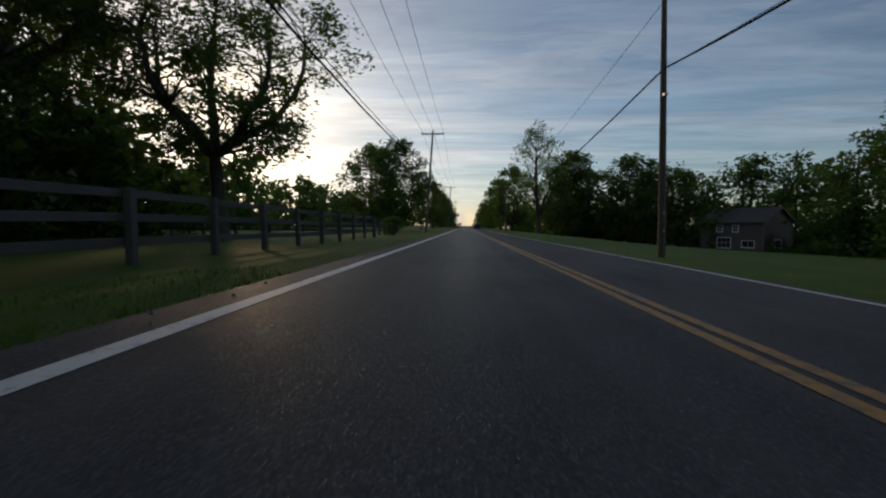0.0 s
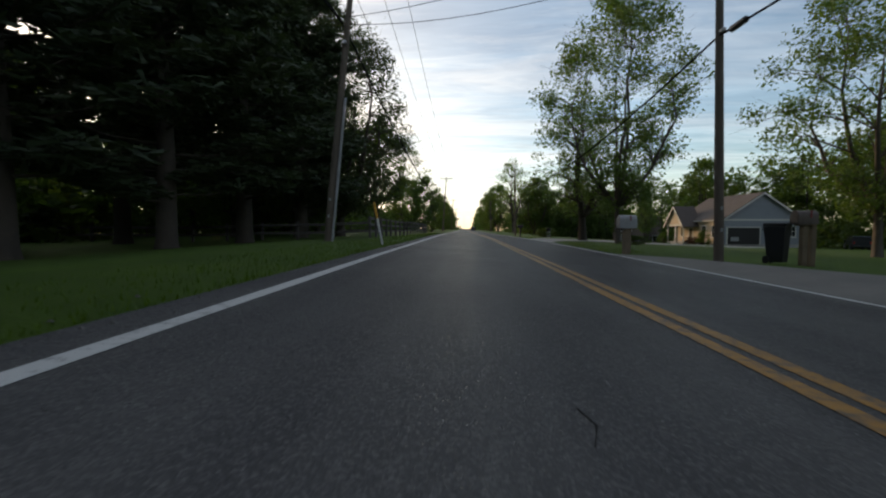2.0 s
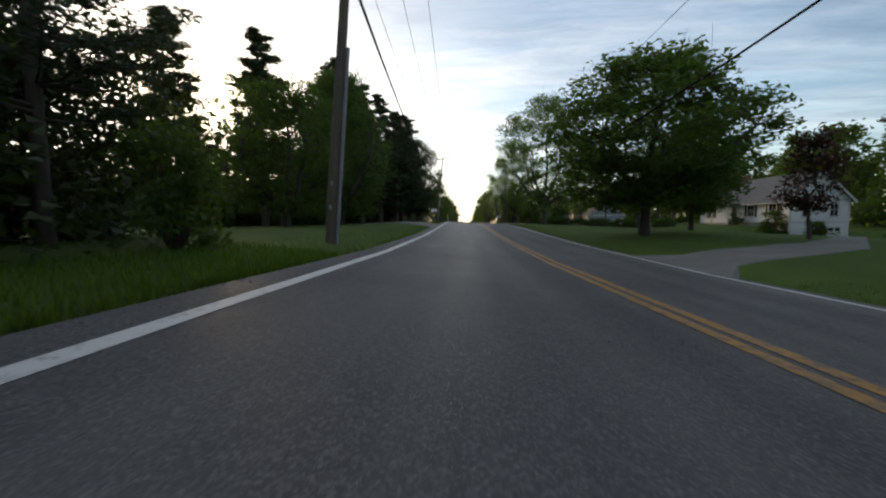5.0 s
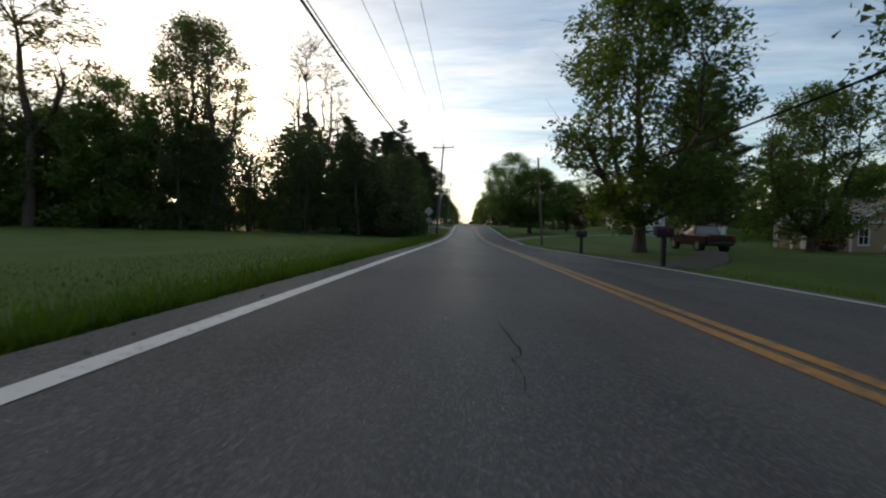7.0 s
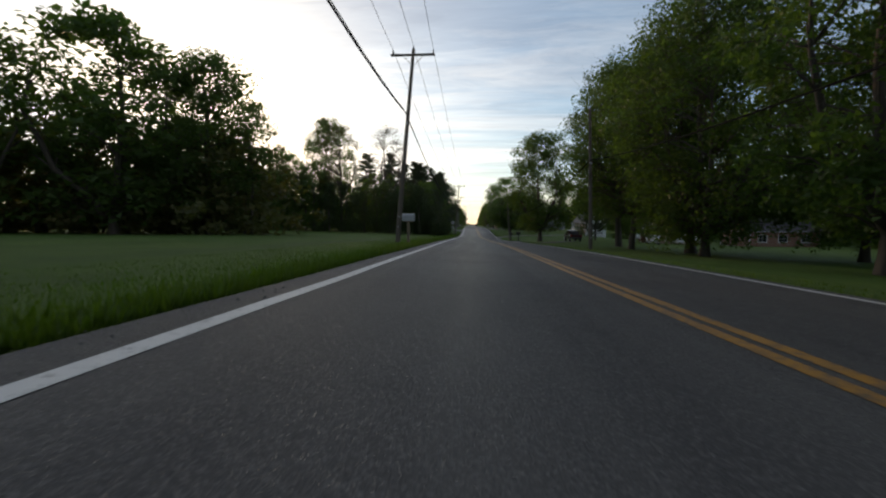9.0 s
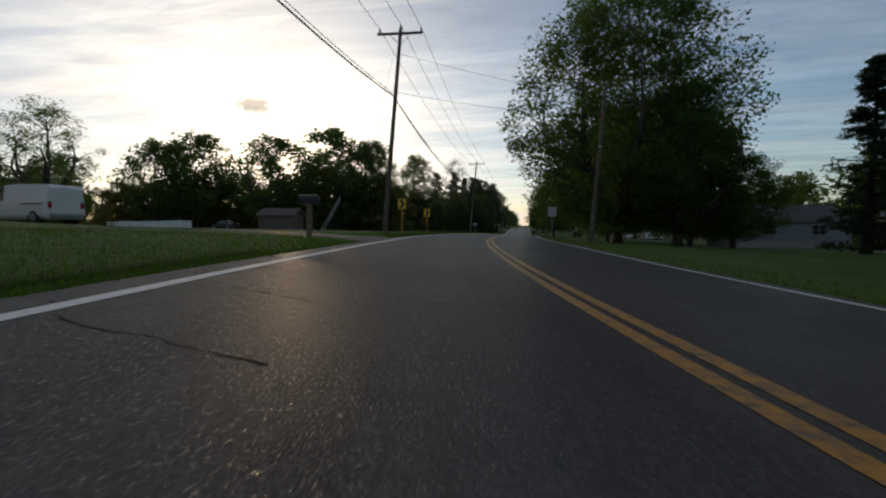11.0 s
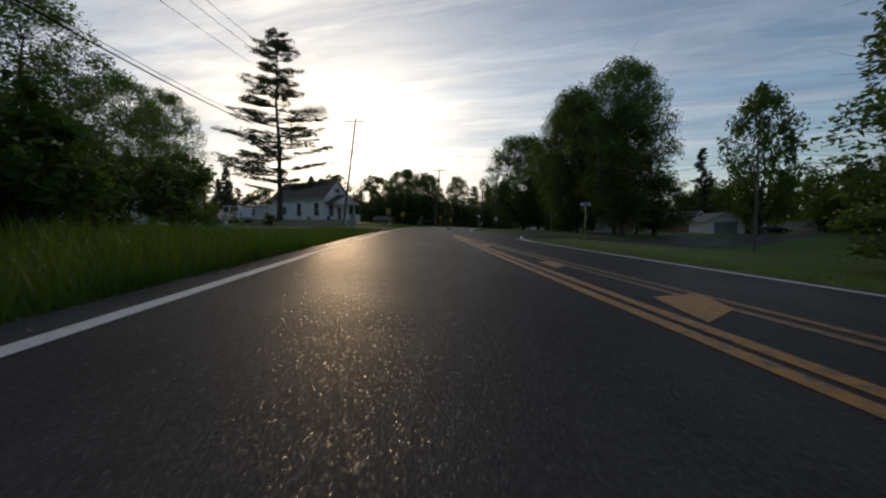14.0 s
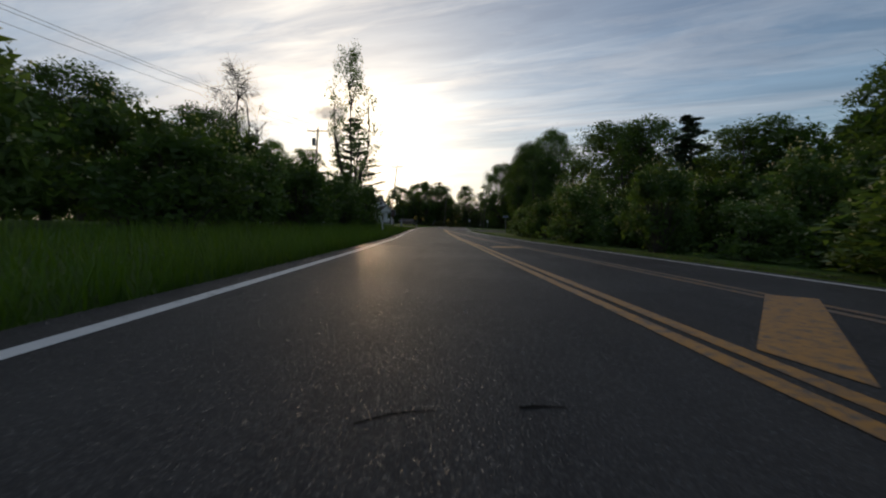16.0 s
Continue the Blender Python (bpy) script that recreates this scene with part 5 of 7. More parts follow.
for i in range(4):
    part("garage_pane", one_box(16.49, 2.75 + 0.63 * i, -0.65, 0.03, 0.45, 0.3), GLASS, h.top)
for along in (1.6, 4.3):
    h.window("right", along, 0.7, 0.75, 1.3)
h.window("right", 2.9, 2.9, 0.6, 1.1)
for along in (2.6, 10.4, 13.9):
    h.window("front", along, 0.8, 1.1, 1.3, True)
h.door("front", 7.4, mat=BLACK)
part("porch_roof", one_box(7.2, -0.9, 2.35, 3.6, 2.0, 0.12), ROOF_GREY, h.top)
for px in (5.6, 8.8):
    part("porch_post", one_box(px, -1.7, 1.1, 0.12, 0.12, 2.4), WHITE, h.top)
part("chimney", one_box(5.0, 2.9, 5.5, 0.6, 0.6, 1.2), CHIMNEY, h.top)
h = House("shed", "small white garden shed with a grey roof", 47.5, -52.0, ground_at(47.5, -52) - 0.4, -80, 3.0, 3.4, 2.1, 0.8, "x", SIDING_WHITE, ROOF_GREY, WHITE, 0.2, "shed")
h.door("right", 1.7, 1.4, 1.8, mat=WHITE)

# tan block house behind the lawn trees
h = House("house", "tan block house with pale roof behind lawn trees", 35.0, -91.0, -2.3, -90, 9.0, 8.0, 3.1, 2.2, "x", BRICK_TAN, ROOF_GREY, WHITE)
h.window("right", 1.1, 1.0, 0.8, 1.4)
h.window("right", 5.5, 1.3, 0.7, 0.95)
h.window("right", 7.4, 1.3, 0.6, 0.95)
h.window("front", 6.4, 0.9, 1.6, 1.2, False, (1, 0))
part("porch_floor", one_box(4.4, -0.9, 0.05, 5.2, 1.8, 0.2), CONCRETE, h.top)
part("porch_roof", one_box(4.4, -0.95, 2.72, 5.6, 2.1, 0.14), ROOF_GREY, h.top)
for px in (2.0, 4.4, 6.8):
    part("porch_post", one_box(px, -1.7, 1.4, 0.14, 0.14, 2.6, bevel=0.01), WHITE, h.top)
h.door("front", 4.0, mat=WHITE)

# brick house at the edge of the maples, and the grey one beside it
h = House("house", "low red brick house with white windows in shade", 46.0, -108.0, -2.2, 0, 11.0, 8.0, 2.7, 1.9, "x", BRICK, ROOF_DARK, WHITE)
for along in (2.0, 5.2, 8.8):
    h.window("front", along, 0.9, 1.3, 1.1, False, (1, 1))
h = House("house", "low red brick ranch house with white porch post", 30.8, -184.2, -0.1, -28, 14.0, 8.0, 2.5, 1.5, "x", BRICK, ROOF_DARK, WHITE)
for along, w in ((1.3, 0.8), (3.9, 0.8), (8.6, 2.2)):
    h.window("front", along, 0.9, w, 1.2, False, (1 if w > 1 else 0, 1))
h.door("front", 6.2, mat=WHITE)
part("porch_roof", one_box(6.0, -0.9, 2.45, 3.4, 2.0, 0.14), WHITE, h.top)
for px in (4.5, 7.5):
    part("porch_post", one_box(px, -1.75, 1.2, 0.12, 0.12, 2.5), WHITE, h.top)
h = House("house", "low grey block house with a dark window in shade", 27.5, -168.5, -0.1, 0, 11.0, 8.0, 2.5, 1.6, "x", SIDING_GREY, ROOF_DARK, GREY_METAL)
h.window("front", 3.2, 0.9, 1.3, 1.0)
h.window("front", 8.0, 0.9, 1.3, 1.0)
h = House("garage", "white gabled garage beside the side road", 43.0, -201.5, -0.35, 12, 5.4, 6.0, 2.3, 1.2, "y", SIDING_WHITE, ROOF_GREY, WHITE, 0.3, "garage")
part("garage_door", one_box(2.7, -0.03, 1.1, 3.4, 0.06, 2.0), GREY_METAL, h.top)
h = House("shed", "small brick outbuilding with a pale gable", 58.5, -190.5, -1.35, 12, 4.6, 5.0, 2.1, 1.1, "y", {"front": SIDING_TAN, "left": BRICK, "right": BRICK, "back": BRICK}, ROOF_DARK, WHITE, 0.3, "shed")

# white corner house with the porch and its low annexe
h = House("house", "old white clapboard house with gabled porch", -16.22, -217.42, 2.23, 78.5, 5.8, 12.6, 3.95, 2.75, "y", SIDING_WHITE, ROOF_BROWN, WHITE)
h.gable_porch(0.5, 5.6, 1.75, 2.55, 4.2, ROOF_BROWN, SIDING_WHITE, (0.7, 2.3, 3.9, 5.4))
h.window("front", 1.5, 0.75, 0.9, 1.75)
h.door("front", 3.5)
h.window("front", 3.05, 4.7, 1.1, 0.65, False, (1, 0))
for along in (10.8, 6.6):
    h.window("left", along, 0.8, 1.0, 2.1)
h.window("left", 3.0, 1.1, 0.8, 1.3)
for along in (10.8, 6.6, 3.0):
    part("window_hood", one_box(-0.08, 14.6 - along, 3.12 if along > 4 else 2.95, 0.16, 1.4, 0.12), GREY_METAL, h.top)
part("cellar_hatch", one_box(-0.06, 3.6, 0.35, 0.2, 0.9, 0.5), GREY_METAL, h.top)
part("skylight", one_box(1.5, 9.8, 5.39, 0.5, 0.7, 0.08, Matrix.Translation((0, 0, 0)) @ Matrix.Rotation(0, 4, "Y")), WHITE, h.top)
h.chimney(3.1, 6.2, 6.4)
part("blue_bin", lathe(bmesh.new(), [((0.3, -0.6, 0.0), 0.25), ((0.3, -0.6, 0.7), 0.3)], 10), SIGN_BLUE, h.top)
part("porch_bench", one_box(2.4, -1.0, 0.55, 1.1, 0.45, 0.08), GREY_METAL, h.top)
h2 = House("annexe", "low white annexe with a flat pale roof", -29.2, -215.5, 2.35, 78.5, 6.0, 13.0, 2.5, 0.35, "y", SIDING_WHITE, ROOF_GREY, WHITE, 0.2, "annexe")
for along in (3.5, 9.0):
    h2.window("left", along, 1.0, 0.7, 1.0)

# white ranch house with the striped window
h = House("house", "single-storey white house with dark roof and awning window", -9.2, -259.0, 1.4, 92, 12.0, 8.0, 2.75, 1.6, "x", SIDING_WHITE, ROOF_DARK, WHITE)
h.window("front", 10.2, 0.85, 1.9, 1.35, False, (1, 0))
for px in (9.0, 11.4):
    part("shutter", one_box(px, -0.05, 1.55, 0.34, 0.06, 1.5), SIGN_BLUE, h.top)
quad_part("awning", h.top, SIGN_WHITE, [(9.2, -0.75, 2.05), (11.2, -0.75, 2.05), (11.2, -0.03, 2.4), (9.2, -0.03, 2.4)], 0.04)
part("air_conditioner", one_box(10.7, -0.18, 1.05, 0.6, 0.4, 0.4, bevel=0.02), GREY_METAL, h.top)
h.window("front", 4.0, 0.9, 1.2, 1.2)


# ---- vehicles ----
def vehicle(name, label, x, y, turn, stations, wheels, paint, side_glass, front_glass, rear_glass=None, wheel_r=0.33):
    """A car lofted from cross-sections. stations: (x, bottom, belt, top, half width at belt, half width at top), rear to front."""
    top = empty(name, pose(x, y, ground_at(x, y), 0, 0, turn), label, "car")
    sec = [[Vector(q) for q in ((sx, -w * 0.88, zb), (sx, -w, zb + 0.16), (sx, -w, (zb + belt) / 2), (sx, -w * 0.985, belt), (sx, -wt, zt), (sx, wt, zt), (sx, w * 0.985, belt), (sx, w, (zb + belt) / 2), (sx, w, zb + 0.16), (sx, w * 0.88, zb))] for sx, zb, belt, zt, w, wt in stations]
    bm = bmesh.new()
    rings = [[bm.verts.new(q) for q in ring] for ring in sec]
    for a, b in zip(rings, rings[1:]):
        for k in range(10):
            bm.faces.new((a[k], b[k], b[(k + 1) % 10], a[(k + 1) % 10]))
    bm.faces.new(rings[0])
    bm.faces.new(rings[-1][::-1])
    bmesh.ops.recalc_face_normals(bm, faces=bm.faces)
    bmesh.ops.bevel(bm, geom=bm.edges[:], offset=0.03, segments=2, affect="EDGES", clamp_overlap=True)
    body = part("body", bm, paint, top)

    def pane(name, corners, shrink, out):
        c = sum(corners, Vector()) / 4
        n = (corners[1] - corners[0]).cross(corners[2] - corners[0]).normalized()
        if n.dot(out) < 0:
            n = -n
        q = [c + (v - c) * shrink + n * 0.012 for v in corners]
        if (q[1] - q[0]).cross(q[2] - q[0]).dot(n) < 0:
            q = q[::-1]
        quad_part(name, body, GLASS, q, 0.012)

    for i, j in side_glass:
        pane("side_window", [sec[i][3], sec[j][3], sec[j][4], sec[i][4]], 0.82, Vector((0, -1, 0)))
        pane("side_window", [sec[i][6], sec[j][6], sec[j][5], sec[i][5]], 0.82, Vector((0, 1, 0)))
    i, j = front_glass
    pane("windscreen", [sec[i][4], sec[i][5], sec[j][5], sec[j][4]], 0.86, Vector((1, 0, 1)))
    if rear_glass:
        i, j = rear_glass
        pane("rear_window", [sec[i][4], sec[i][5], sec[j][5], sec[j][4]], 0.84, Vector((-1, 0, 0.3)))
    half = max(s[4] for s in stations)
    for wx in wheels:
        for sy in (-1, 1):
            c = Vector((wx, sy * (half - 0.1), wheel_r))
            tyre = bmesh.new()
            m = Matrix.Translation(c) @ Matrix.Rotation(radians(90), 4, "X")
            prof = [(0.0, -0.11), (wheel_r * 0.72, -0.115), (wheel_r * 0.96, -0.09), (wheel_r, -0.04), (wheel_r, 0.04), (wheel_r * 0.96, 0.09), (wheel_r * 0.72, 0.115), (0.0, 0.11)]
            loops = [[tyre.verts.new(m @ Vector((max(r, 0.02) * math.cos(2 * math.pi * k / 18), max(r, 0.02) * math.sin(2 * math.pi * k / 18), z))) for k in range(18)] for r, z in prof]
            for a, b in zip(loops, loops[1:]):
                for k in range(18):
                    tyre.faces.new((a[k], a[(k + 1) % 18], b[(k + 1) % 18], b[k]))
            wheel = part("wheel", tyre, RUBBER, top)
            rim = bmesh.new()
            cyl(rim, c + Vector((0, sy * 0.1, 0)), c + Vector((0, sy * 0.125, 0)), wheel_r * 0.62, 16)
            for k in range(5):
                t = 2 * math.pi * k / 5
                box(rim, 0, 0, wheel_r * 0.32, 0.05, 0.03, wheel_r * 0.6, Matrix.Translation(c + Vector((0, sy * 0.13, 0))) @ Matrix.Rotation(t, 4, "Y"))
            part("rim", rim, STEEL, wheel)
            part("wheel_arch", cyl(bmesh.new(), c + Vector((0, -sy * 0.2, 0.03)), c + Vector((0, sy * 0.085, 0.03)), wheel_r + 0.07, 18), BLACK, top)
    front, rear = stations[-1], stations[0]
    for sy in (-1, 1):
        part("headlamp", one_box(front[0] - 0.02, sy * front[4] * 0.72, front[2] - 0.12, 0.12, 0.36, 0.16, bevel=0.03), LAMP_CLEAR, top)
        part("tail_lamp", one_box(rear[0] + 0.01, sy * rear[4] * 0.86, rear[2] - 0.12, 0.08, 0.16, 0.3, bevel=0.02), LAMP_RED, top)
        part("mirror", one_box(stations[front_glass[0]][0] + 0.15, sy * (half + 0.1), stations[front_glass[0]][2] + 0.08, 0.12, 0.2, 0.15, bevel=0.03), paint, top)
    part("grille", one_box(front[0] + 0.01, 0, front[1] + 0.32, 0.06, front[4] * 1.0, 0.2, bevel=0.02), BLACK, top)
    for e, sx in ((front, 0.03), (rear, -0.03)):
        part("bumper", one_box(e[0] + sx, 0, e[1] + 0.14, 0.14, e[4] * 1.8, 0.2, bevel=0.04), BLACK if paint is not CAR_WHITE else GREY_METAL, top)
    return top


VAN = [(-2.3, 0.28, 1.02, 1.72, 0.80, 0.70), (-2.2, 0.24, 1.05, 1.84, 0.85, 0.74), (-0.6, 0.22, 1.05, 1.87, 0.86, 0.75), (0.45, 0.22, 1.04, 1.84, 0.86, 0.74), (1.0, 0.22, 1.03, 1.70, 0.86, 0.72), (1.65, 0.22, 1.02, 1.08, 0.85, 0.76), (2.2, 0.24, 0.85, 0.92, 0.80, 0.68), (2.36, 0.3, 0.7, 0.76, 0.70, 0.60)]
SUV = [(-2.05, 0.32, 0.98, 1.5, 0.80, 0.66), (-1.95, 0.26, 1.0, 1.62, 0.86, 0.70), (-0.6, 0.24, 0.99, 1.68, 0.88, 0.71), (0.3, 0.24, 0.97, 1.66, 0.88, 0.71), (0.62, 0.24, 0.96, 1.58, 0.88, 0.70), (1.15, 0.24, 0.98, 1.04, 0.87, 0.77), (1.9, 0.26, 0.86, 0.93, 0.82, 0.70), (2.05, 0.32, 0.7, 0.76, 0.74, 0.62)]
SEDAN = [(-2.35, 0.34, 0.85, 0.92, 0.76, 0.64), (-2.2, 0.28, 0.92, 1.0, 0.84, 0.72), (-1.6, 0.26, 0.94, 1.04, 0.88, 0.74), (-0.85, 0.24, 0.93, 1.38, 0.88, 0.62), (0.2, 0.24, 0.91, 1.42, 0.88, 0.62), (0.45, 0.24, 0.90, 1.36, 0.88, 0.62), (1.15, 0.24, 0.90, 0.96, 0.87, 0.74), (2.1, 0.28, 0.74, 0.80, 0.82, 0.68), (2.3, 0.34, 0.6, 0.66, 0.74, 0.6)]
PICKUP = [(-2.85, 0.5, 1.12, 1.16, 0.92, 0.88), (-2.75, 0.45, 1.14, 1.18, 0.96, 0.9), (-1.05, 0.42, 1.14, 1.18, 0.97, 0.9), (-0.95, 0.42, 1.15, 1.78, 0.97, 0.76), (0.55, 0.42, 1.15, 1.88, 0.97, 0.76), (0.85, 0.42, 1.14, 1.80, 0.97, 0.75), (1.45, 0.42, 1.15, 1.2, 0.96, 0.84), (2.5, 0.46, 1.08, 1.14, 0.93, 0.82), (2.75, 0.5, 0.95, 1.0, 0.86, 0.76)]
van = vehicle("van", "small white panel van parked on grass by the house", -19.3, -204.9, 176, VAN, (-1.45, 1.48), CAR_WHITE, [(3, 4)], (4, 5))
part("side_moulding", one_box(-1.4, -0.875, 0.95, 1.4, 0.03, 0.04), BLACK, van)
part("side_moulding", one_box(-1.4, 0.875, 0.95, 1.4, 0.03, 0.04), BLACK, van)
vehicle("car", "dark parked saloon car beside the white house", -27.5, -205.5, 176, SEDAN, (-1.4, 1.4), CAR_DARK, [(3, 4), (4, 5)], (5, 6), (2, 3))
vehicle("car", "boxy white hatchback parked on a gravel drive", -9.7, -243.3, 172, SUV, (-1.3, 1.28), CAR_WHITE, [(1, 2), (2, 3)], (4, 5), (0, 1))
vehicle("car", "white van parked behind the single-storey house", -19.5, -241.0, 80, VAN, (-1.45, 1.48), CAR_WHITE, [(3, 4), (1, 2)], (4, 5))
vehicle("pickup_truck", "dark maroon pickup truck parked on a lawn drive", 17.2, -108.2, 88, PICKUP, (-1.75, 1.85), CAR_RED, [(3, 4)], (5, 6), (2, 3), 0.4)
vehicle("car", "silver-white saloon parked before the tan house", 28.8, -112.0, 72, SEDAN, (-1.4, 1.4), CAR_WHITE, [(3, 4), (4, 5)], (5, 6), (2, 3))
vehicle("car", "dark off-road car beside the garage", 46.5, 12.0, 60, SUV, (-1.3, 1.28), CAR_DARK, [(1, 2), (2, 3)], (4, 5), (0, 1))
vehicle("car", "dark car parked by the white garage", 48.8, -197.0, 15, SUV, (-1.3, 1.28), CAR_DARK, [(1, 2), (2, 3)], (4, 5), (0, 1))
vehicle("car", "dark car with pale windows on the side road", 53.5, -195.5, 15, SEDAN, (-1.4, 1.4), CAR_DARK, [(3, 4), (4, 5)], (5, 6), (2, 3))
vehicle("car", "dark blue car parked under far pines", -40.0, -26.0, 10, SUV, (-1.3, 1.28), CAR_DARK, [(1, 2), (2, 3)], (4, 5), (0, 1))
vehicle("car", "dark car parked beyond the lawn", -42.0, -163.0, 170, SEDAN, (-1.4, 1.4), CAR_DARK, [(3, 4), (4, 5)], (5, 6), (2, 3))
vehicle("car", "dark car driving away far along the road", 3.6, 118.0, 90, SUV, (-1.3, 1.28), CAR_DARK, [(1, 2), (2, 3)], (4, 5), (0, 1))
camper = empty("camper_trailer", pose(34.7, -111.0, ground_at(34.7, -111.0), 0, 0, -5), "white camper trailer with dark window and stripe", "trailer")
part("body", one_box(0, 0, 1.35, 4.2, 2.1, 1.9, bevel=0.15), CAR_WHITE, camper)
part("stripe", one_box(-0.3, -1.06, 1.25, 2.6, 0.02, 0.08), SIGN_BLUE, camper)
part("window", one_box(1.35, -1.06, 1.55, 0.7, 0.03, 0.6), GLASS, camper)
part("door", one_box(0.4, -1.06, 1.2, 0.6, 0.03, 1.5), WHITE, camper)
part("hitch", one_box(-2.6, 0, 0.45, 1.2, 0.12, 0.1), BLACK, camper)
for sy in (-0.95, 0.95):
    part("wheel", cyl(bmesh.new(), (0.3, sy - 0.1, 0.32), (0.3, sy + 0.1, 0.32), 0.32, 16), RUBBER, camper)


# ---- roadside things ----
def post_fence(a, b, rails, height, wood, label, spacing=2.45):
    """A rail fence from a to b on the land: posts and boards."""
    a, b = Vector(a), Vector(b)
    top = empty("rail_fence", pose(a.x, a.y, 0), label, "fence")
    n = max(1, round((b - a).length / spacing))
    along = (b - a).normalized()
    turn = Matrix.Rotation(math.atan2(along.y, along.x), 4, "Z")
    spots = [a.lerp(b, i / n) for i in range(n + 1)]
    rd = random.Random(8)
    for q in spots:
        z = ground_at(q.x, q.y)
        bm = one_box(0, 0, height / 2 - 0.1, 0.15, 0.15, height + 0.2, bevel=0.012)
        o = part("post", bm, wood, top)
        o.matrix_basis = Matrix.Translation((q.x - a.x, q.y - a.y, z)) @ turn @ pose(0, 0, 0, rd.uniform(-2, 2), rd.uniform(-2, 2), 0)
    for p, q in zip(spots, spots[1:]):
        for h in rails:
            za, zb = ground_at(p.x, p.y) + h, ground_at(q.x, q.y) + h
            mid = (p + q) / 2 - a
            tilt = math.atan2(zb - za, (q - p).length)
            o = part("rail", one_box(0, 0.1, 0, (q - p).length - 0.015, 0.035, 0.15, bevel=0.006), wood, top)
            o.matrix_basis = Matrix.Translation((mid.x, mid.y, (za + zb) / 2 + rd.uniform(-0.012, 0.012))) @ turn @ Matrix.Rotation(-tilt, 4, "Y")
    return top


post_fence((-6.0, -13.2), (-6.0, -5.6), (0.42, 0.86, 1.28), 1.38, FENCE_WOOD, "weathered grey wooden rail fence with close-set posts", 1.9)
post_fence((-6.0, -5.45), (-6.0, 27.7), (0.42, 0.86, 1.28), 1.38, FENCE_WOOD, "weathered grey wooden rail fence along the verge", 2.55)
post_fence((-6.0, -13.2), (-30.0, -12.5), (0.45, 0.95), 1.2, FENCE_WOOD, "weathered grey wooden rail fence crossing the lawn")
post_fence((-6.0, 28.0), (-34.0, 31.0), (0.45, 0.95), 1.2, FENCE_WOOD, "weathered grey wooden rail fence crossing the lawn")
post_fence((-7.0, 34.5), (-7.0, 44.0), (0.45, 0.95), 1.15, FENCE_WOOD, "weathered wooden rail fence beside a drive")
post_fence((-68.0, -160.0), (-46.0, -165.5), (0.35, 0.7, 1.05), 1.2, WHITE, "white rail fence across a far lawn")
post_fence((-68.0, -158.0), (-48.0, -163.5), (0.3, 0.46, 0.62, 0.78, 0.94, 1.1, 1.26), 1.4, WHITE, "white close-boarded fence across a far lawn")
h = House("shed", "dark red shed with a pale roof edge beyond the lawn", -34.0, -166.0, ground_at(-34, -166), 10, 5, 4, 2.2, 0.9, "x", SIDING_BROWN, ROOF_BROWN, POST_WOOD, 0.3, "shed")


def mailbox(x, y, turn, label, shell, post_mat, height=1.1, size=(0.2, 0.5, 0.24), fat=0.1):
    """A round-topped box on a post, its door towards local -y."""
    top = empty("mailbox", pose(x, y, ground_at(x, y), 0, 0, turn), label, "mailbox")
    part("post", one_box(0, 0, height / 2 - 0.1, fat, fat, height + 0.2, bevel=0.01), post_mat, top)
    part("arm", one_box(0, 0, height - 0.02, fat * 0.9, size[1] * 0.8, 0.05), post_mat, top)
    w, d, h = size
    bm = bmesh.new()
    ring = [(-w / 2, 0), (w / 2, 0)] + [(w / 2 * math.cos(math.pi * k / 8), h * 0.55 + h * 0.45 * math.sin(math.pi * k / 8)) for k in range(9)]
    a = [bm.verts.new((px, -d / 2, height + pz)) for px, pz in ring]
    b = [bm.verts.new((px, d / 2, height + pz)) for px, pz in ring]
    bm.faces.new(a)
    bm.faces.new(b[::-1])
    for k in range(len(ring)):
        bm.faces.new((a[k], b[k], b[(k + 1) % len(ring)], a[(k + 1) % len(ring)]))
    shell_ob = part("box", bm, shell, top)
    part("door", one_box(0, -d / 2 - 0.012, height + h * 0.4, w * 0.9, 0.02, h * 0.75, bevel=0.008), shell, shell_ob)
    part("flag", one_box(w / 2 + 0.012, d * 0.1, height + h * 0.75, 0.012, 0.04, 0.2), SIGN_RED, shell_ob)
    return top


mailbox(5.95, 4.6, -90, "dark mailbox on a thick dark post", BLACK, BLACK, 1.1, (0.22, 0.55, 0.26), 0.14)
mailbox(5.9, -118.4, -90, "black mailbox with pale writing on a black post", BLACK, BLACK, 0.95, (0.26, 0.5, 0.3), 0.14)
mailbox(6.05, -126.9, -90, "black mailbox on a black post beside a drive", BLACK, BLACK, 1.0, (0.26, 0.5, 0.3), 0.12)
mailbox(-3.05, -159.85, 90, "large grey metal mailbox on a square post", GREY_METAL, POST_WOOD, 1.12, (0.3, 0.6, 0.36), 0.14)
box_white = mailbox(-3.03, -57.4, -90, "white mailbox with dark characters on a wooden post", WHITE, POST_WOOD, 1.14, (0.2, 0.5, 0.25), 0.08)
for i in range(4):
    part("number_bar", one_box(-0.105, -0.15 + 0.1 * i, 1.17, 0.008, 0.05, 0.1), BLACK, box_white)
mailbox(3.7, -234.3, 105, "dark mailbox on a weathered teal post", BLACK, GREY_METAL, 1.02, (0.19, 0.45, 0.2), 0.06)
mailbox(-2.6, -208.5, 100, "dark mailbox on a thick wooden post", BLACK, POST_WOOD, 1.1, (0.26, 0.6, 0.28), 0.16)
mailbox(6.23, -23.6, -90, "large grey metal mailbox on a thick wooden post", GREY_METAL, POST_WOOD, 0.98, (0.4, 0.62, 0.5), 0.24)
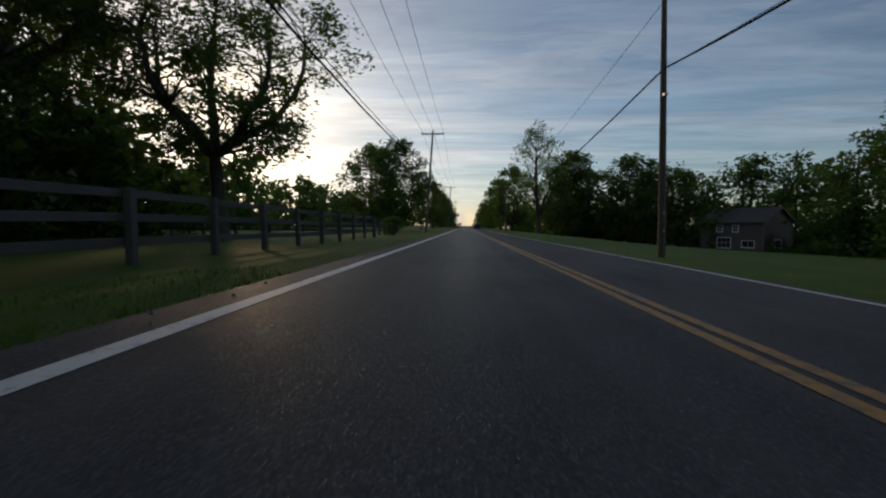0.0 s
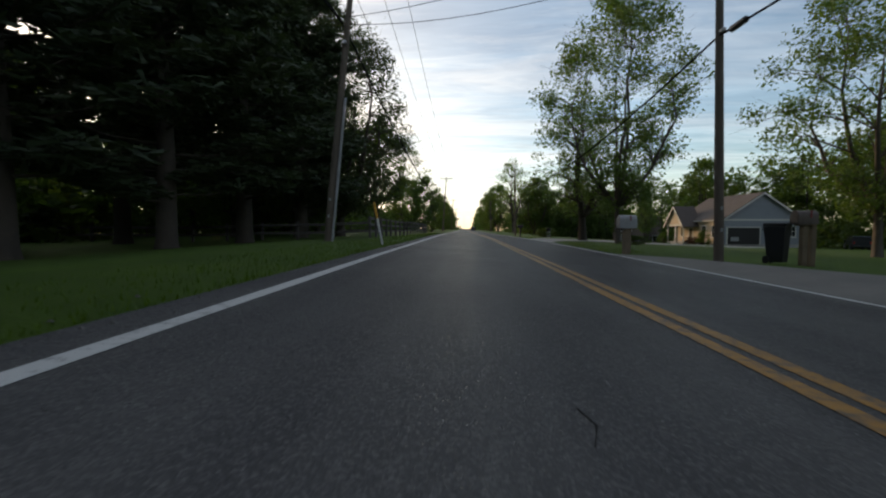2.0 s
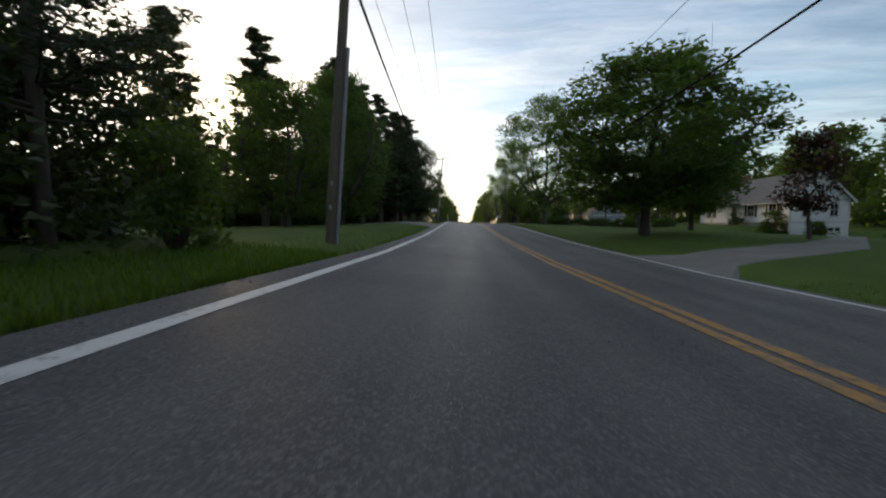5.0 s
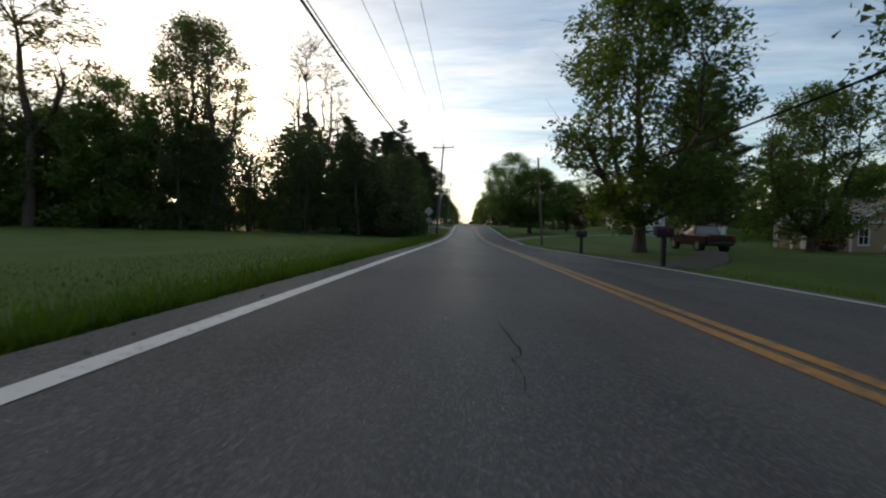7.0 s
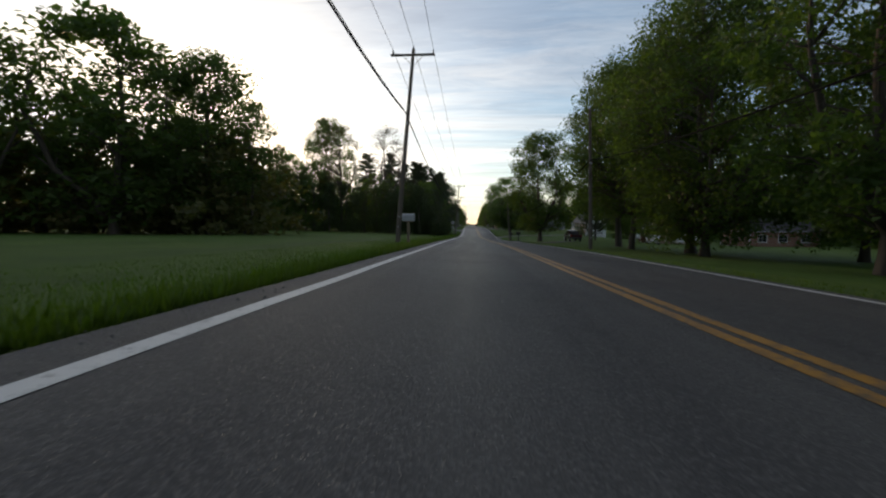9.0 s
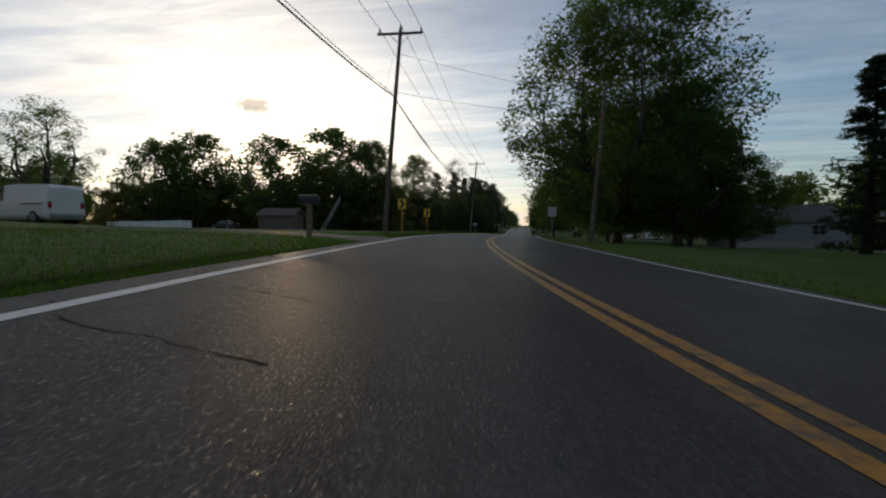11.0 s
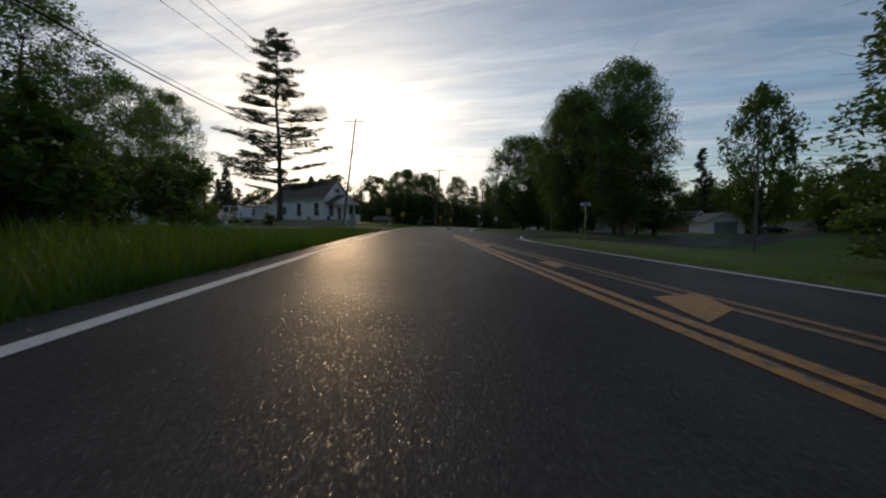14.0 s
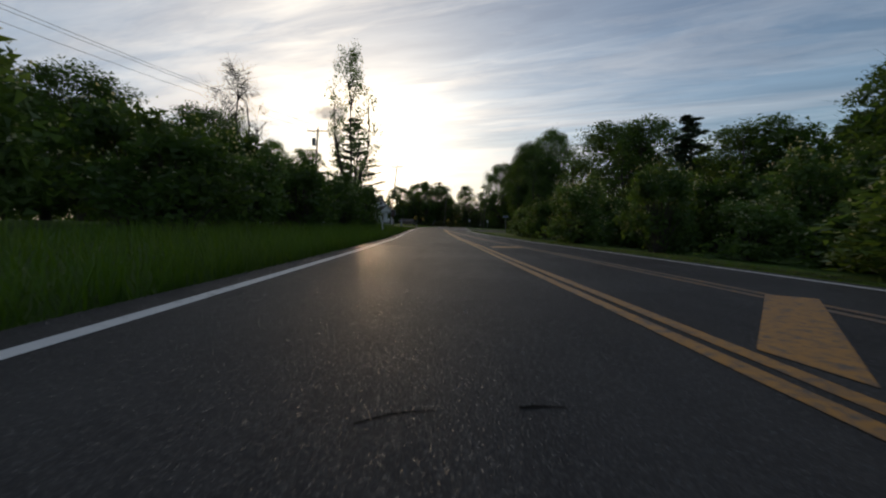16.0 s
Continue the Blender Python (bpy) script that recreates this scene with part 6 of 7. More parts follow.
double = mailbox(8.95, -28.47, -90, "brown mailbox on a pair of weathered posts", SIDING_BROWN, POST_WOOD, 1.1, (0.3, 0.5, 0.36), 0.14)
part("second_post", one_box(0, 0.22, 0.48, 0.13, 0.13, 1.36, bevel=0.01), POST_WOOD, double)
paper = empty("newspaper_box", pose(3.87, -234.8, ground_at(3.87, -234.8), 0, 0, 16), "small white newspaper box with a dark band on the grass", "newspaper box")
part("stake", one_box(0, 0.02, 0.05, 0.05, 0.05, 0.4), POST_WOOD, paper)
part("shell", one_box(0, 0, 0.34, 0.24, 0.42, 0.2, bevel=0.02), WHITE, paper)
part("band", one_box(0, -0.214, 0.34, 0.22, 0.008, 0.06), BLACK, paper)
utility = empty("utility_pedestal", pose(6.2, -246.7, ground_at(6.2, -246.7)), "grey metal utility pedestal by a gravel drive", "utility box")
part("cabinet", one_box(0, 0, 0.5, 0.28, 0.28, 1.2, bevel=0.03), GREY_METAL, utility)
part("cap", one_box(0, 0, 1.12, 0.32, 0.32, 0.08, bevel=0.02), GREY_METAL, utility)


def bin_thing(x, y, turn, label, wide=1.0):
    """A wheeled bin with a lid; wide scales its girth."""
    top = empty("wheeled_bin", pose(x, y, ground_at(x, y), 0, 0, turn) @ Matrix.Diagonal((wide, wide, 1.0, 1.0)), label, "bin")
    bm = bmesh.new()
    lo = [bm.verts.new(q) for q in ((-0.25, -0.28, 0.05), (0.25, -0.28, 0.05), (0.25, 0.22, 0.05), (-0.25, 0.22, 0.05))]
    hi = [bm.verts.new(q) for q in ((-0.31, -0.36, 1.0), (0.31, -0.36, 1.0), (0.31, 0.36, 1.0), (-0.31, 0.36, 1.0))]
    bm.faces.new(lo[::-1])
    bm.faces.new(hi)
    for k in range(4):
        bm.faces.new((lo[k], lo[(k + 1) % 4], hi[(k + 1) % 4], hi[k]))
    part("body", bm, BLACK, top)
    part("lid", one_box(0, 0, 1.05, 0.66, 0.78, 0.09, bevel=0.03), BLACK, top)
    part("handle", cyl(bmesh.new(), (-0.25, 0.42, 0.98), (0.25, 0.42, 0.98), 0.018, 8), BLACK, top)
    for sx in (-0.27, 0.27):
        part("wheel", cyl(bmesh.new(), (sx - 0.03, 0.26, 0.11), (sx + 0.03, 0.26, 0.11), 0.11, 12), RUBBER, top)
    return top


bin_thing(8.4, -28.3, 35, "tall narrow black wheeled bin beside a mailbox", 0.68)
bin_thing(14.5, -26.6, 35, "black wheeled bin at the edge of a gravel drive")
bin_thing(15.35, -26.3, 50, "black wheeled bin at the edge of a gravel drive")

hydrant = empty("fire_hydrant", pose(8.3, -43.9, ground_at(8.3, -43.9)), "rusty red fire hydrant on the grass", "hydrant")
part("barrel", lathe(bmesh.new(), [((0, 0, -0.1), 0.17), ((0, 0, 0.06), 0.17), ((0, 0, 0.08), 0.11), ((0, 0, 0.5), 0.11), ((0, 0, 0.52), 0.14), ((0, 0, 0.58), 0.14), ((0, 0, 0.68), 0.08), ((0, 0, 0.74), 0.03)], 14), SIGN_RED, hydrant)
for a, b in (((-0.2, 0, 0.42), (0.2, 0, 0.42)), ((0, -0.2, 0.38), (0, 0, 0.38))):
    part("nozzle", cyl(bmesh.new(), a, b, 0.055, 10), SIGN_RED, hydrant)


def marker_post(x, y, lean_x, tall, r, mat, label, cap=None, name="marker_post", lean_y=0.0):
    top = empty(name, pose(x, y, ground_at(x, y)), label, "marker post")
    f = 0.62 if cap else 1.0
    part("shaft", cyl(bmesh.new(), (-lean_x * 0.1, 0, -0.15), (lean_x * f, lean_y * f, tall * f), r, 12), mat, top)
    if cap:
        part("sleeve", cyl(bmesh.new(), (lean_x * f, lean_y * f, tall * f), (lean_x, lean_y, tall), r * 1.08, 12), cap, top, "orange-yellow plastic sleeve")
        part("dome", cyl(bmesh.new(), (lean_x, lean_y, tall), (lean_x * 1.03, lean_y, tall * 1.03), r * 1.08, 12, r * 0.4), cap, top)
    return top


marker_post(-2.78, -25.7, -0.27, 1.42, 0.035, WHITE, "leaning white pipeline marker post with yellow top", ORANGE)
marker_post(14.3, -25.7, 0.35, 2.4, 0.018, WHITE, "leaning white guy-wire guard on the grass", None, "guy_guard")
marker_post(14.2, -27.4, 0.75, 2.5, 0.018, SIGN_YELLOW, "leaning pale yellow guy-wire guard on the grass", None, "guy_guard")
marker_post(24.6, -287.2, -0.16, 1.25, 0.04, WHITE, "leaning white marker post in the verge grass")
marker_post(20.8, -227.4, 0.05, 2.7, 0.022, STEEL, "thin steel sign post without a sign")
marker_post(24.0, -225.0, 0.95, 2.5, 0.016, STEEL, "leaning thin steel sign post without a sign")
marker_post(-2.7, -233.2, 0.0, 0.75, 0.09, WHITE, "short white post beside the drive")
marker_post(-7.9, -197.6, 1.3, 2.1, 0.035, STEEL, "leaning grey guy-wire guard on the lawn", None, "guy_guard")
marker_post(-7.6, -197.8, 1.15, 2.0, 0.035, STEEL, "leaning grey guy-wire guard on the lawn", None, "guy_guard")
hang(Vector((-5.2, -197.6, 3.25)), ends[6][4] + Vector((0, 0, 2.0)), 0.0, 0.008, "thin steel guy wire")


def flat_shape(pts, y, thick=0.004):
    bm = bmesh.new()
    a = [bm.verts.new((px, y, pz)) for px, pz in pts]
    b = [bm.verts.new((px, y - thick, pz)) for px, pz in pts]
    bm.faces.new(a[::-1])
    bm.faces.new(b)
    for i in range(len(pts)):
        bm.faces.new((a[i], a[(i + 1) % len(pts)], b[(i + 1) % len(pts)], b[i]))
    return bm


def words(text, parent, size, x, y, z, mat, label="black lettering"):
    data = bpy.data.curves.new("lettering", "FONT")
    data.body, data.size, data.align_x, data.align_y, data.extrude = text, size, "CENTER", "CENTER", 0.002
    tmp = new("lettering", data)
    bpy.context.view_layer.update()
    me = bpy.data.meshes.new_from_object(tmp.evaluated_get(bpy.context.evaluated_depsgraph_get()))
    bpy.data.objects.remove(tmp)
    me.materials.clear()
    me.materials.append(mat)
    ob = new("lettering", me)
    ob.parent = parent
    ob.matrix_basis = pose(x, y, z, 90)
    return tagged(ob, label)


def sign_post(x, y, turn, label, plates, tall, post_mat=STEEL, fat=0.05, name="road_sign", lean=0.0):
    """plates: (shape points round their middle, middle height, face material, back material)."""
    top = empty(name, pose(x, y, ground_at(x, y), 0, lean, turn), label, "road sign")
    part("post", one_box(0, 0.04, tall / 2 - 0.15, fat, fat * 0.7, tall + 0.3), post_mat, top)
    out = []
    for pts, zc, face, rear in plates:
        p = part("plate", flat_shape([(px, pz + zc) for px, pz in pts], 0.0, 0.01), face, top)
        part("plate_back", flat_shape([(px * 0.99, pz * 0.99 + zc) for px, pz in pts], 0.012, 0.01), rear, p)
        for dz in (-0.12, 0.12):
            part("bolt", cyl(bmesh.new(), (0, -0.01, zc + dz), (0, -0.018, zc + dz), 0.012, 6), STEEL, p)
        out.append(p)
    return top, out


rect = lambda w, h: [(-w / 2, -h / 2), (w / 2, -h / 2), (w / 2, h / 2), (-w / 2, h / 2)]
for x, y, turn, mid in ((-3.65, -194.6, 4, 1.95), (-3.75, -187.1, 2, 1.7), (-1.5, -218.8, 12, 1.62), (1.1, -229.3, 16, 1.8)):
    top, (plate,) = sign_post(x, y, turn, "yellow chevron sign with black arrow on a post", [(rect(0.5, 0.64), mid, SIGN_YELLOW, SIGN_BACK)], mid + 0.3, ORANGE if y > -200 else POST_WOOD, 0.07, "chevron_sign")
    tagged(top, "", "", "chevron signs on the bend")
    part("chevron", flat_shape([(-0.16, mid + 0.27), (0.02, mid + 0.27), (0.18, mid), (0.02, mid - 0.27), (-0.16, mid - 0.27), (0.0, mid)], -0.0105), BLACK, plate)
top, (plate,) = sign_post(6.4, -186.1, 2, "white speed limit sign with black lettering", [(rect(0.61, 0.76), 2.2, SIGN_WHITE, SIGN_BACK)], 2.6)
words("SPEED", plate, 0.15, 0, -0.012, 2.47, BLACK)
words("LIMIT", plate, 0.15, 0, -0.012, 2.32, BLACK)
words("45", plate, 0.42, 0, -0.012, 2.02, BLACK)
top, (plate,) = sign_post(9.55, -216.0, 14, "small white route sign on a steel post", [(rect(0.31, 0.36), 2.0, SIGN_WHITE, SIGN_BACK)], 2.15, GREY_METAL)
part("symbol_bar", flat_shape([(-0.04, 1.9), (0.03, 1.9), (0.03, 2.1), (-0.04, 2.1)], -0.0105), BLACK, plate)
part("reflector", one_box(0, 0.0, 1.66, 0.06, 0.02, 0.22), SIGN_RED, top)
diamond = [(0, -0.45), (0.45, 0), (0, 0.45), (-0.45, 0)]
top, (plate, plaque) = sign_post(-3.46, -99.4, 184, "grey backs of a diamond sign and its plaque", [(diamond, 2.45, SIGN_YELLOW, SIGN_BACK), (rect(0.46, 0.46), 1.62, SIGN_YELLOW, SIGN_BACK)], 2.9, STEEL, 0.06)
for dx in (-0.5, 0.35):
    flag = empty("survey_flag", pose(-3.9 + dx, -98.8, ground_at(-3.9 + dx, -98.8)), "small orange survey flag in the grass", "flag")
    part("wire", cyl(bmesh.new(), (0, 0, -0.05), (0, 0, 0.5), 0.006, 5), STEEL, flag)
    part("flag_sheet", one_box(0.05, 0, 0.46, 0.1, 0.006, 0.08), ORANGE, flag)
top, (plate,) = sign_post(24.46, -244.3, 17, "blue and white street name sign on a pole", [(rect(0.75, 0.2), 2.65, SIGN_WHITE, SIGN_BACK)], 2.6)
part("name_bar", flat_shape([(-0.22, 2.59), (0.22, 2.59), (0.22, 2.71), (-0.22, 2.71)], -0.0105), SIGN_BLUE, plate)
for dx in (-0.31, 0.31):
    part("end_mark", flat_shape([(dx - 0.03, 2.61), (dx + 0.03, 2.61), (dx + 0.03, 2.69), (dx - 0.03, 2.69)], -0.0105), SIGN_BLUE, plate)
sign_post(20.2, -277.1, 200, "dark back of a road sign on a reddish post", [(rect(0.5, 0.62), 1.75, SIGN_WHITE, SIGN_DARK)], 2.05, SIGN_RED, 0.06)

stone = empty("lawn_ornament", pose(9.2, 6.0, ground_at(9.2, 6.0)), "dark lawn ornament on a pale plinth", "ornament")
part("plinth", one_box(0, 0, 0.3, 0.35, 0.35, 0.6, bevel=0.03), CONCRETE, stone)
part("urn", lathe(bmesh.new(), [((0, 0, 0.6), 0.1), ((0, 0, 0.66), 0.2), ((0, 0, 0.9), 0.26), ((0, 0, 0.98), 0.22)], 14), BLACK, stone)
bed = empty("flower_bed", pose(-1.2, -252.8, ground_at(-1.2, -252.8)), "small round flower bed with pots on the lawn", "flower bed")
part("edging", lathe(bmesh.new(), [((0, 0, -0.05), 0.9), ((0, 0, 0.1), 0.9), ((0, 0, 0.1), 0.8), ((0, 0, 0.06), 0.1)], 20), CONCRETE, bed)
for dx, mat in ((-0.3, SIGN_BLUE), (0.25, WHITE)):
    part("pot", lathe(bmesh.new(), [((dx, 0, 0.05), 0.12), ((dx, 0, 0.35), 0.18)], 12), mat, bed)
part("stake", one_box(0, 0.1, 0.4, 0.12, 0.1, 0.7), GREY_METAL, bed)


def hedge(name, a, b, wide, tall, seed, mat, label):
    """A clipped hedge from a to b."""
    rng, rd = np.random.default_rng(seed), random.Random(seed)
    a, b = Vector((*a, 0)), Vector((*b, 0))
    side = (b - a).normalized().cross(Vector((0, 0, 1)))
    n = int((b - a).length * 24)
    centres, radii, counts, wood = [], [], [], []
    for i in range(n):
        q = a.lerp(b, rd.random()) + side * rd.uniform(-wide / 2, wide / 2)
        z = ground_at(q.x, q.y)
        top = tall * rd.uniform(0.1, 0.92)
        centres.append((q.x, q.y, z + top))
        radii.append(0.32)
        counts.append(48)
        wood.append([(Vector((q.x, q.y, z - 0.1)), 0.02), (Vector((q.x, q.y, z + top)), 0.008)])
    ob = empty(name, Matrix(), label, "hedge")
    verts, faces = tubes(wood, 4)
    put_mesh("stems", verts, faces, BARK, ob)
    verts, faces = leaves(rng, centres, radii, counts, 0.13, 0.8)
    put_mesh("foliage", verts, faces, mat, ob)
    return ob


hedge("hedge", (11.3, -36.1), (24.0, -43.0), 1.3, 1.15, 51, LEAF, "clipped dark-green hedge beside the lawn")
hedge("hedge", (24.6, -43.4), (27.0, -44.5), 1.4, 1.2, 52, LEAF, "clipped dark-green hedge beside the lawn")
hedge("hedge", (40.5, -58.0), (45.5, -56.0), 1.2, 1.0, 53, LEAF, "clipped hedge beside the white house")
for x, y, k, w, lab in ((32.4, -54.0, 0.75, 0.85, "round dark bush before the white house"), (34.2, -57.3, 0.5, 0.8, "low dark bush beside the garage ramp"), (32.6, -47.5, 0.45, 0.5, "low dark bush before the white house"), (32.0, 18.2, 0.55, 0.5, "dark bush at the corner of the tan house"), (32.3, 20.5, 0.3, 0.4, "low dark-red bush before the tan house"), (32.3, 22.0, 0.3, 0.4, "low dark-red bush before the tan house"), (31.2, 27.0, 0.5, 0.5, "dark bush beside the porch"), (-2.4, -246.4, 0.32, 0.42, "low round clipped bush on the lawn"), (-8.0, -247.6, 0.42, 0.32, "round bush at the house corner"), (-8.0, -253.0, 0.35, 0.3, "round bush before the house wall"), (9.0, 6.6, 0.28, 0.75, "low spreading bush round a lawn ornament"), (-4.6, -93.5, 0.6, 0.5, "dark bush beside the utility pole"), (32.4, -101.0, 0.7, 0.8, "dark red-brown bush before the house"), (11.5, -11.5, 0.18, 0.6, "low growth round the tree's foot"), (-5.5, 32.5, 0.45, 0.5, "dark bush beside the fence end")):
    bush = shrub(60 + int(abs(x * 7)), 3.2, 2.1, 46, 60, 0.2, LEAF_RED if "red" in lab else LEAF, lab, "bush")
    bush.matrix_basis = pose(x, y, ground_at(x, y)) @ Matrix.Diagonal((w, w, k, 1))
for x, y, hgt, red in ((21.0, 10.0, 4.2, False), (16.5, -79.0, 5.0, True)):
    young = broadleaf(70 + int(x), hgt, 1.5, hgt * 0.28, 50, 60, 0.17, 0.55, 3, BARK, LEAF_RED if red else LEAF_FRESH, "small dark red maple on the lawn" if red else "young slender tree with fresh yellow-green leaves", girth=0.016)
    young.matrix_basis = pose(x, y, ground_at(x, y))
scrap = empty("tyre_scrap", pose(7.15, -223.1, road_z(*back(7.15, -223.1)), 0, 0, 20) @ Matrix.Diagonal((1.25, 1.25, 1.5, 1.0)), "torn black strip of tyre lying on the road", "debris")
bm = bmesh.new()
for i in range(7):
    box(bm, -0.22 + i * 0.07, 0.03 * math.sin(i * 2.1), 0.035 + 0.02 * math.cos(i * 1.7), 0.1, 0.14, 0.05, Matrix.Rotation(0.3 * math.sin(i * 1.3), 4, "Z"))
part("strip", bm, RUBBER, scrap)


# ---- drives, side road, cracks and grass ----
def apron(name, rows, mat, label, lift=0.035, cat="drive"):
    """A surface draped on the land. rows: (l, s from, s to), from the road outwards."""
    first, (a, b) = rows[0][0], rows[0][1:]
    edge = table(ROAD_LEFT, (a + b) / 2) - 0.13 if first < 0 else table(ROAD_RIGHT, (a + b) / 2) + 0.12
    rows = [(edge, a, b)] + [r for r in rows if abs(r[0]) > abs(edge)]
    out = []
    for (l0, a0, b0), (l1, a1, b1) in zip(rows, rows[1:]):
        n = max(1, int(abs(l1 - l0) / 0.7))
        for i in range(n + (l1 == rows[-1][0])):
            f = i / n
            out.append((l0 + (l1 - l0) * f, a0 + (a1 - a0) * f, b0 + (b1 - b0) * f))
    verts, uv, faces = [], [], []
    k = 25
    for l, a, b in out:
        for j in range(k):
            s = a + (b - a) * j / (k - 1)
            q = plan(s, l)
            rim = lift + 0.03 if j in (0, k - 1) else 0.0
            verts.append((q.x, q.y, -rim + max(land_z(s, l) + 0.02 + (lift - 0.02) * min(1.0, abs(l - edge) / 1.6), road_z(s, l) + 0.006 if table(ROAD_LEFT, s) - 0.66 < l < table(ROAD_RIGHT, s) + 0.54 else -9)))
            uv.append((l, s))
    for i in range(len(out) - 1):
        for j in range(k - 1):
            faces.append((i * k + j, i * k + j + 1, (i + 1) * k + j + 1, (i + 1) * k + j))
    return tagged(put_mesh(name, verts, faces, mat, None, False, uv), label, cat, "", "structure")


apron("side_road", [(5.6, 230, 259), (7.0, 231.5, 255), (9.5, 233.5, 251), (13, 235, 248.5), (20, 236, 246), (34, 230, 240), (55, 210, 222)], ASPHALT, "asphalt side road joining from the right", 0.05, "road")
bend_rows = []
for far_side, near_side in (((-2.0, -204.6), (-1.0, -208.6)), ((-2.2, -205.4), (-1.4, -208.2)), ((-2.9, -206.0), (-2.1, -207.9)), ((-3.9, -206.2), (-3.2, -207.5)), ((-5.0, -206.2), (-4.3, -207.4)), ((-12.5, -205.8), (-12.2, -207.6))):
    (s0, l0), (s1, l1) = back(*far_side), back(*near_side)
    bend_rows.append(((l0 + l1) / 2, s0, s1))
apron("drive", bend_rows, ASPHALT, "worn dark asphalt drive across the verge", 0.03)
apron("drive", [(-2.6, 237.0, 251.5), (-3.1, 237.4, 249.5), (-3.6, 238.0, 247.3), (-4.5, 238.8, 246.0), (-8, 238.8, 244.6), (-14, 236.5, 243.5), (-30, 230, 237)], GRAVEL_BLUE, "blue-grey gravel drive beside the white house", 0.04)
apron("drive", [(-2.7, 60, 69), (-4, 60.5, 67), (-7, 59.5, 64), (-20, 50, 54), (-44, 30, 34)], GRAVEL, "pale gravel drive across the verge", 0.075)
apron("drive", [(6.0, 1.0, 12.0), (7.5, 2.5, 9.5), (10, 3.0, 7.0), (20, 0.5, 4.0), (32, -9, -4)], CONCRETE, "pale concrete drive to the tan house", 0.04)
apron("drive", [(6.0, 23, 40.2), (7.5, 29.3, 38.4), (8.7, 31.5, 37.5), (10.3, 33.3, 35.2), (14, 31, 33.2), (22, 22, 25.5), (32, 8, 12)], GRAVEL, "pale gravel drive across the lawn", 0.04)
apron("drive", [(5.6, 121, 128), (8, 121.5, 125.5), (12, 117, 120.5), (17, 109, 112)], DRIVE, "asphalt drive with a parked pickup", 0.04)
apron("drive", [(5.1, 85, 91), (7, 86, 89), (12, 84.5, 87), (31, 64, 66), (40, 60, 63)], GRAVEL, "narrow drive to the white house", 0.04)

corner = []
for i in range(13):
    f = i / 12
    corner.append((262 - 9.5 * math.sin(f * math.pi / 2) - 1.2 * f, 5.35 + 0.35 * f + 4.6 * (1 - math.cos(f * math.pi / 2))))
verts, uv, faces = [], [], []
for i, (s, l) in enumerate(corner):
    for w in (-0.06, 0.06):
        q = plan(s + w * 0.7, l + w)
        verts.append((q.x, q.y, max(land_z(s, l) + 0.062, road_z(s, l) + 0.01)))
        uv.append((l + w, s))
    if i:
        faces.append((2 * i - 2, 2 * i - 1, 2 * i + 1, 2 * i))
tagged(put_mesh("white_corner_line", verts, faces, WHITE_LINE, None, False, uv), "white painted line round the corner", "road marking", "", "structure")

# painted yellow bars between the median lines: far left, far right, near right, near left
BARS = (((20.94, -263.21), (21.3, -263.1), (21.4, -264.03), (21.03, -264.19)), ((27.39, -278.98), (28.0, -277.9), (28.2, -278.75), (27.67, -279.69)), ((35.14, -297.49), (36.15, -296.54), (36.5, -297.6), (35.51, -298.62)), ((23.39, -269.12), (23.64, -268.8), (23.98, -269.47), (23.82, -270.13)), ((24.93, -272.67), (25.47, -272.11), (25.56, -273.03), (25.16, -273.8)), ((41.28, -308.1), (41.78, -308.19), (40.63, -311.74), (40.29, -311.18)))
for far_left, far_right, near_right, near_left in BARS:
    verts, uv, faces = [], [], []
    n = 6
    for i in range(n + 1):
        for a, b in ((far_left, near_left), (far_right, near_right)):
            x, y = a[0] + (b[0] - a[0]) * i / n, a[1] + (b[1] - a[1]) * i / n
            s, l = back(x, y)
            verts.append((x, y, road_z(s, l) + 0.006))
            uv.append((l, s))
        if i:
            faces.append((2 * i - 2, 2 * i - 1, 2 * i + 1, 2 * i))
    tagged(put_mesh("yellow_median_bar", verts, faces, YELLOW_LINE, None, False, uv), "slanted yellow painted bar in the median", "road marking", "", "structure")


def crack(points, width, seed, label="dark sealed crack winding across the asphalt"):
    rd = random.Random(seed)
    fine = []
    for (s0, l0), (s1, l1) in zip(points, points[1:]):
        n = max(2, int(math.hypot(s1 - s0, l1 - l0) / 0.12))
        for i in range(n):
            f = i / n
            fine.append((s0 + (s1 - s0) * f + rd.gauss(0, 0.025), l0 + (l1 - l0) * f + rd.gauss(0, 0.025)))
    verts, faces = [], []
    cross = abs(points[-1][1] - points[0][1]) > abs(points[-1][0] - points[0][0])
    for i, (s, l) in enumerate(fine):
        w = width * rd.uniform(0.15, 1.0)
        for k in (-1, 1):
            q = plan(s + (k * w / 2 if cross else 0), l + (0 if cross else k * w / 2))
            verts.append((q.x, q.y, road_z(s, l) + 0.0035))
        if i:
            faces.append((2 * i - 2, 2 * i - 1, 2 * i + 1, 2 * i))
    return tagged(put_mesh("road_crack", verts, faces, CRACK), label, "crack", "", "structure")


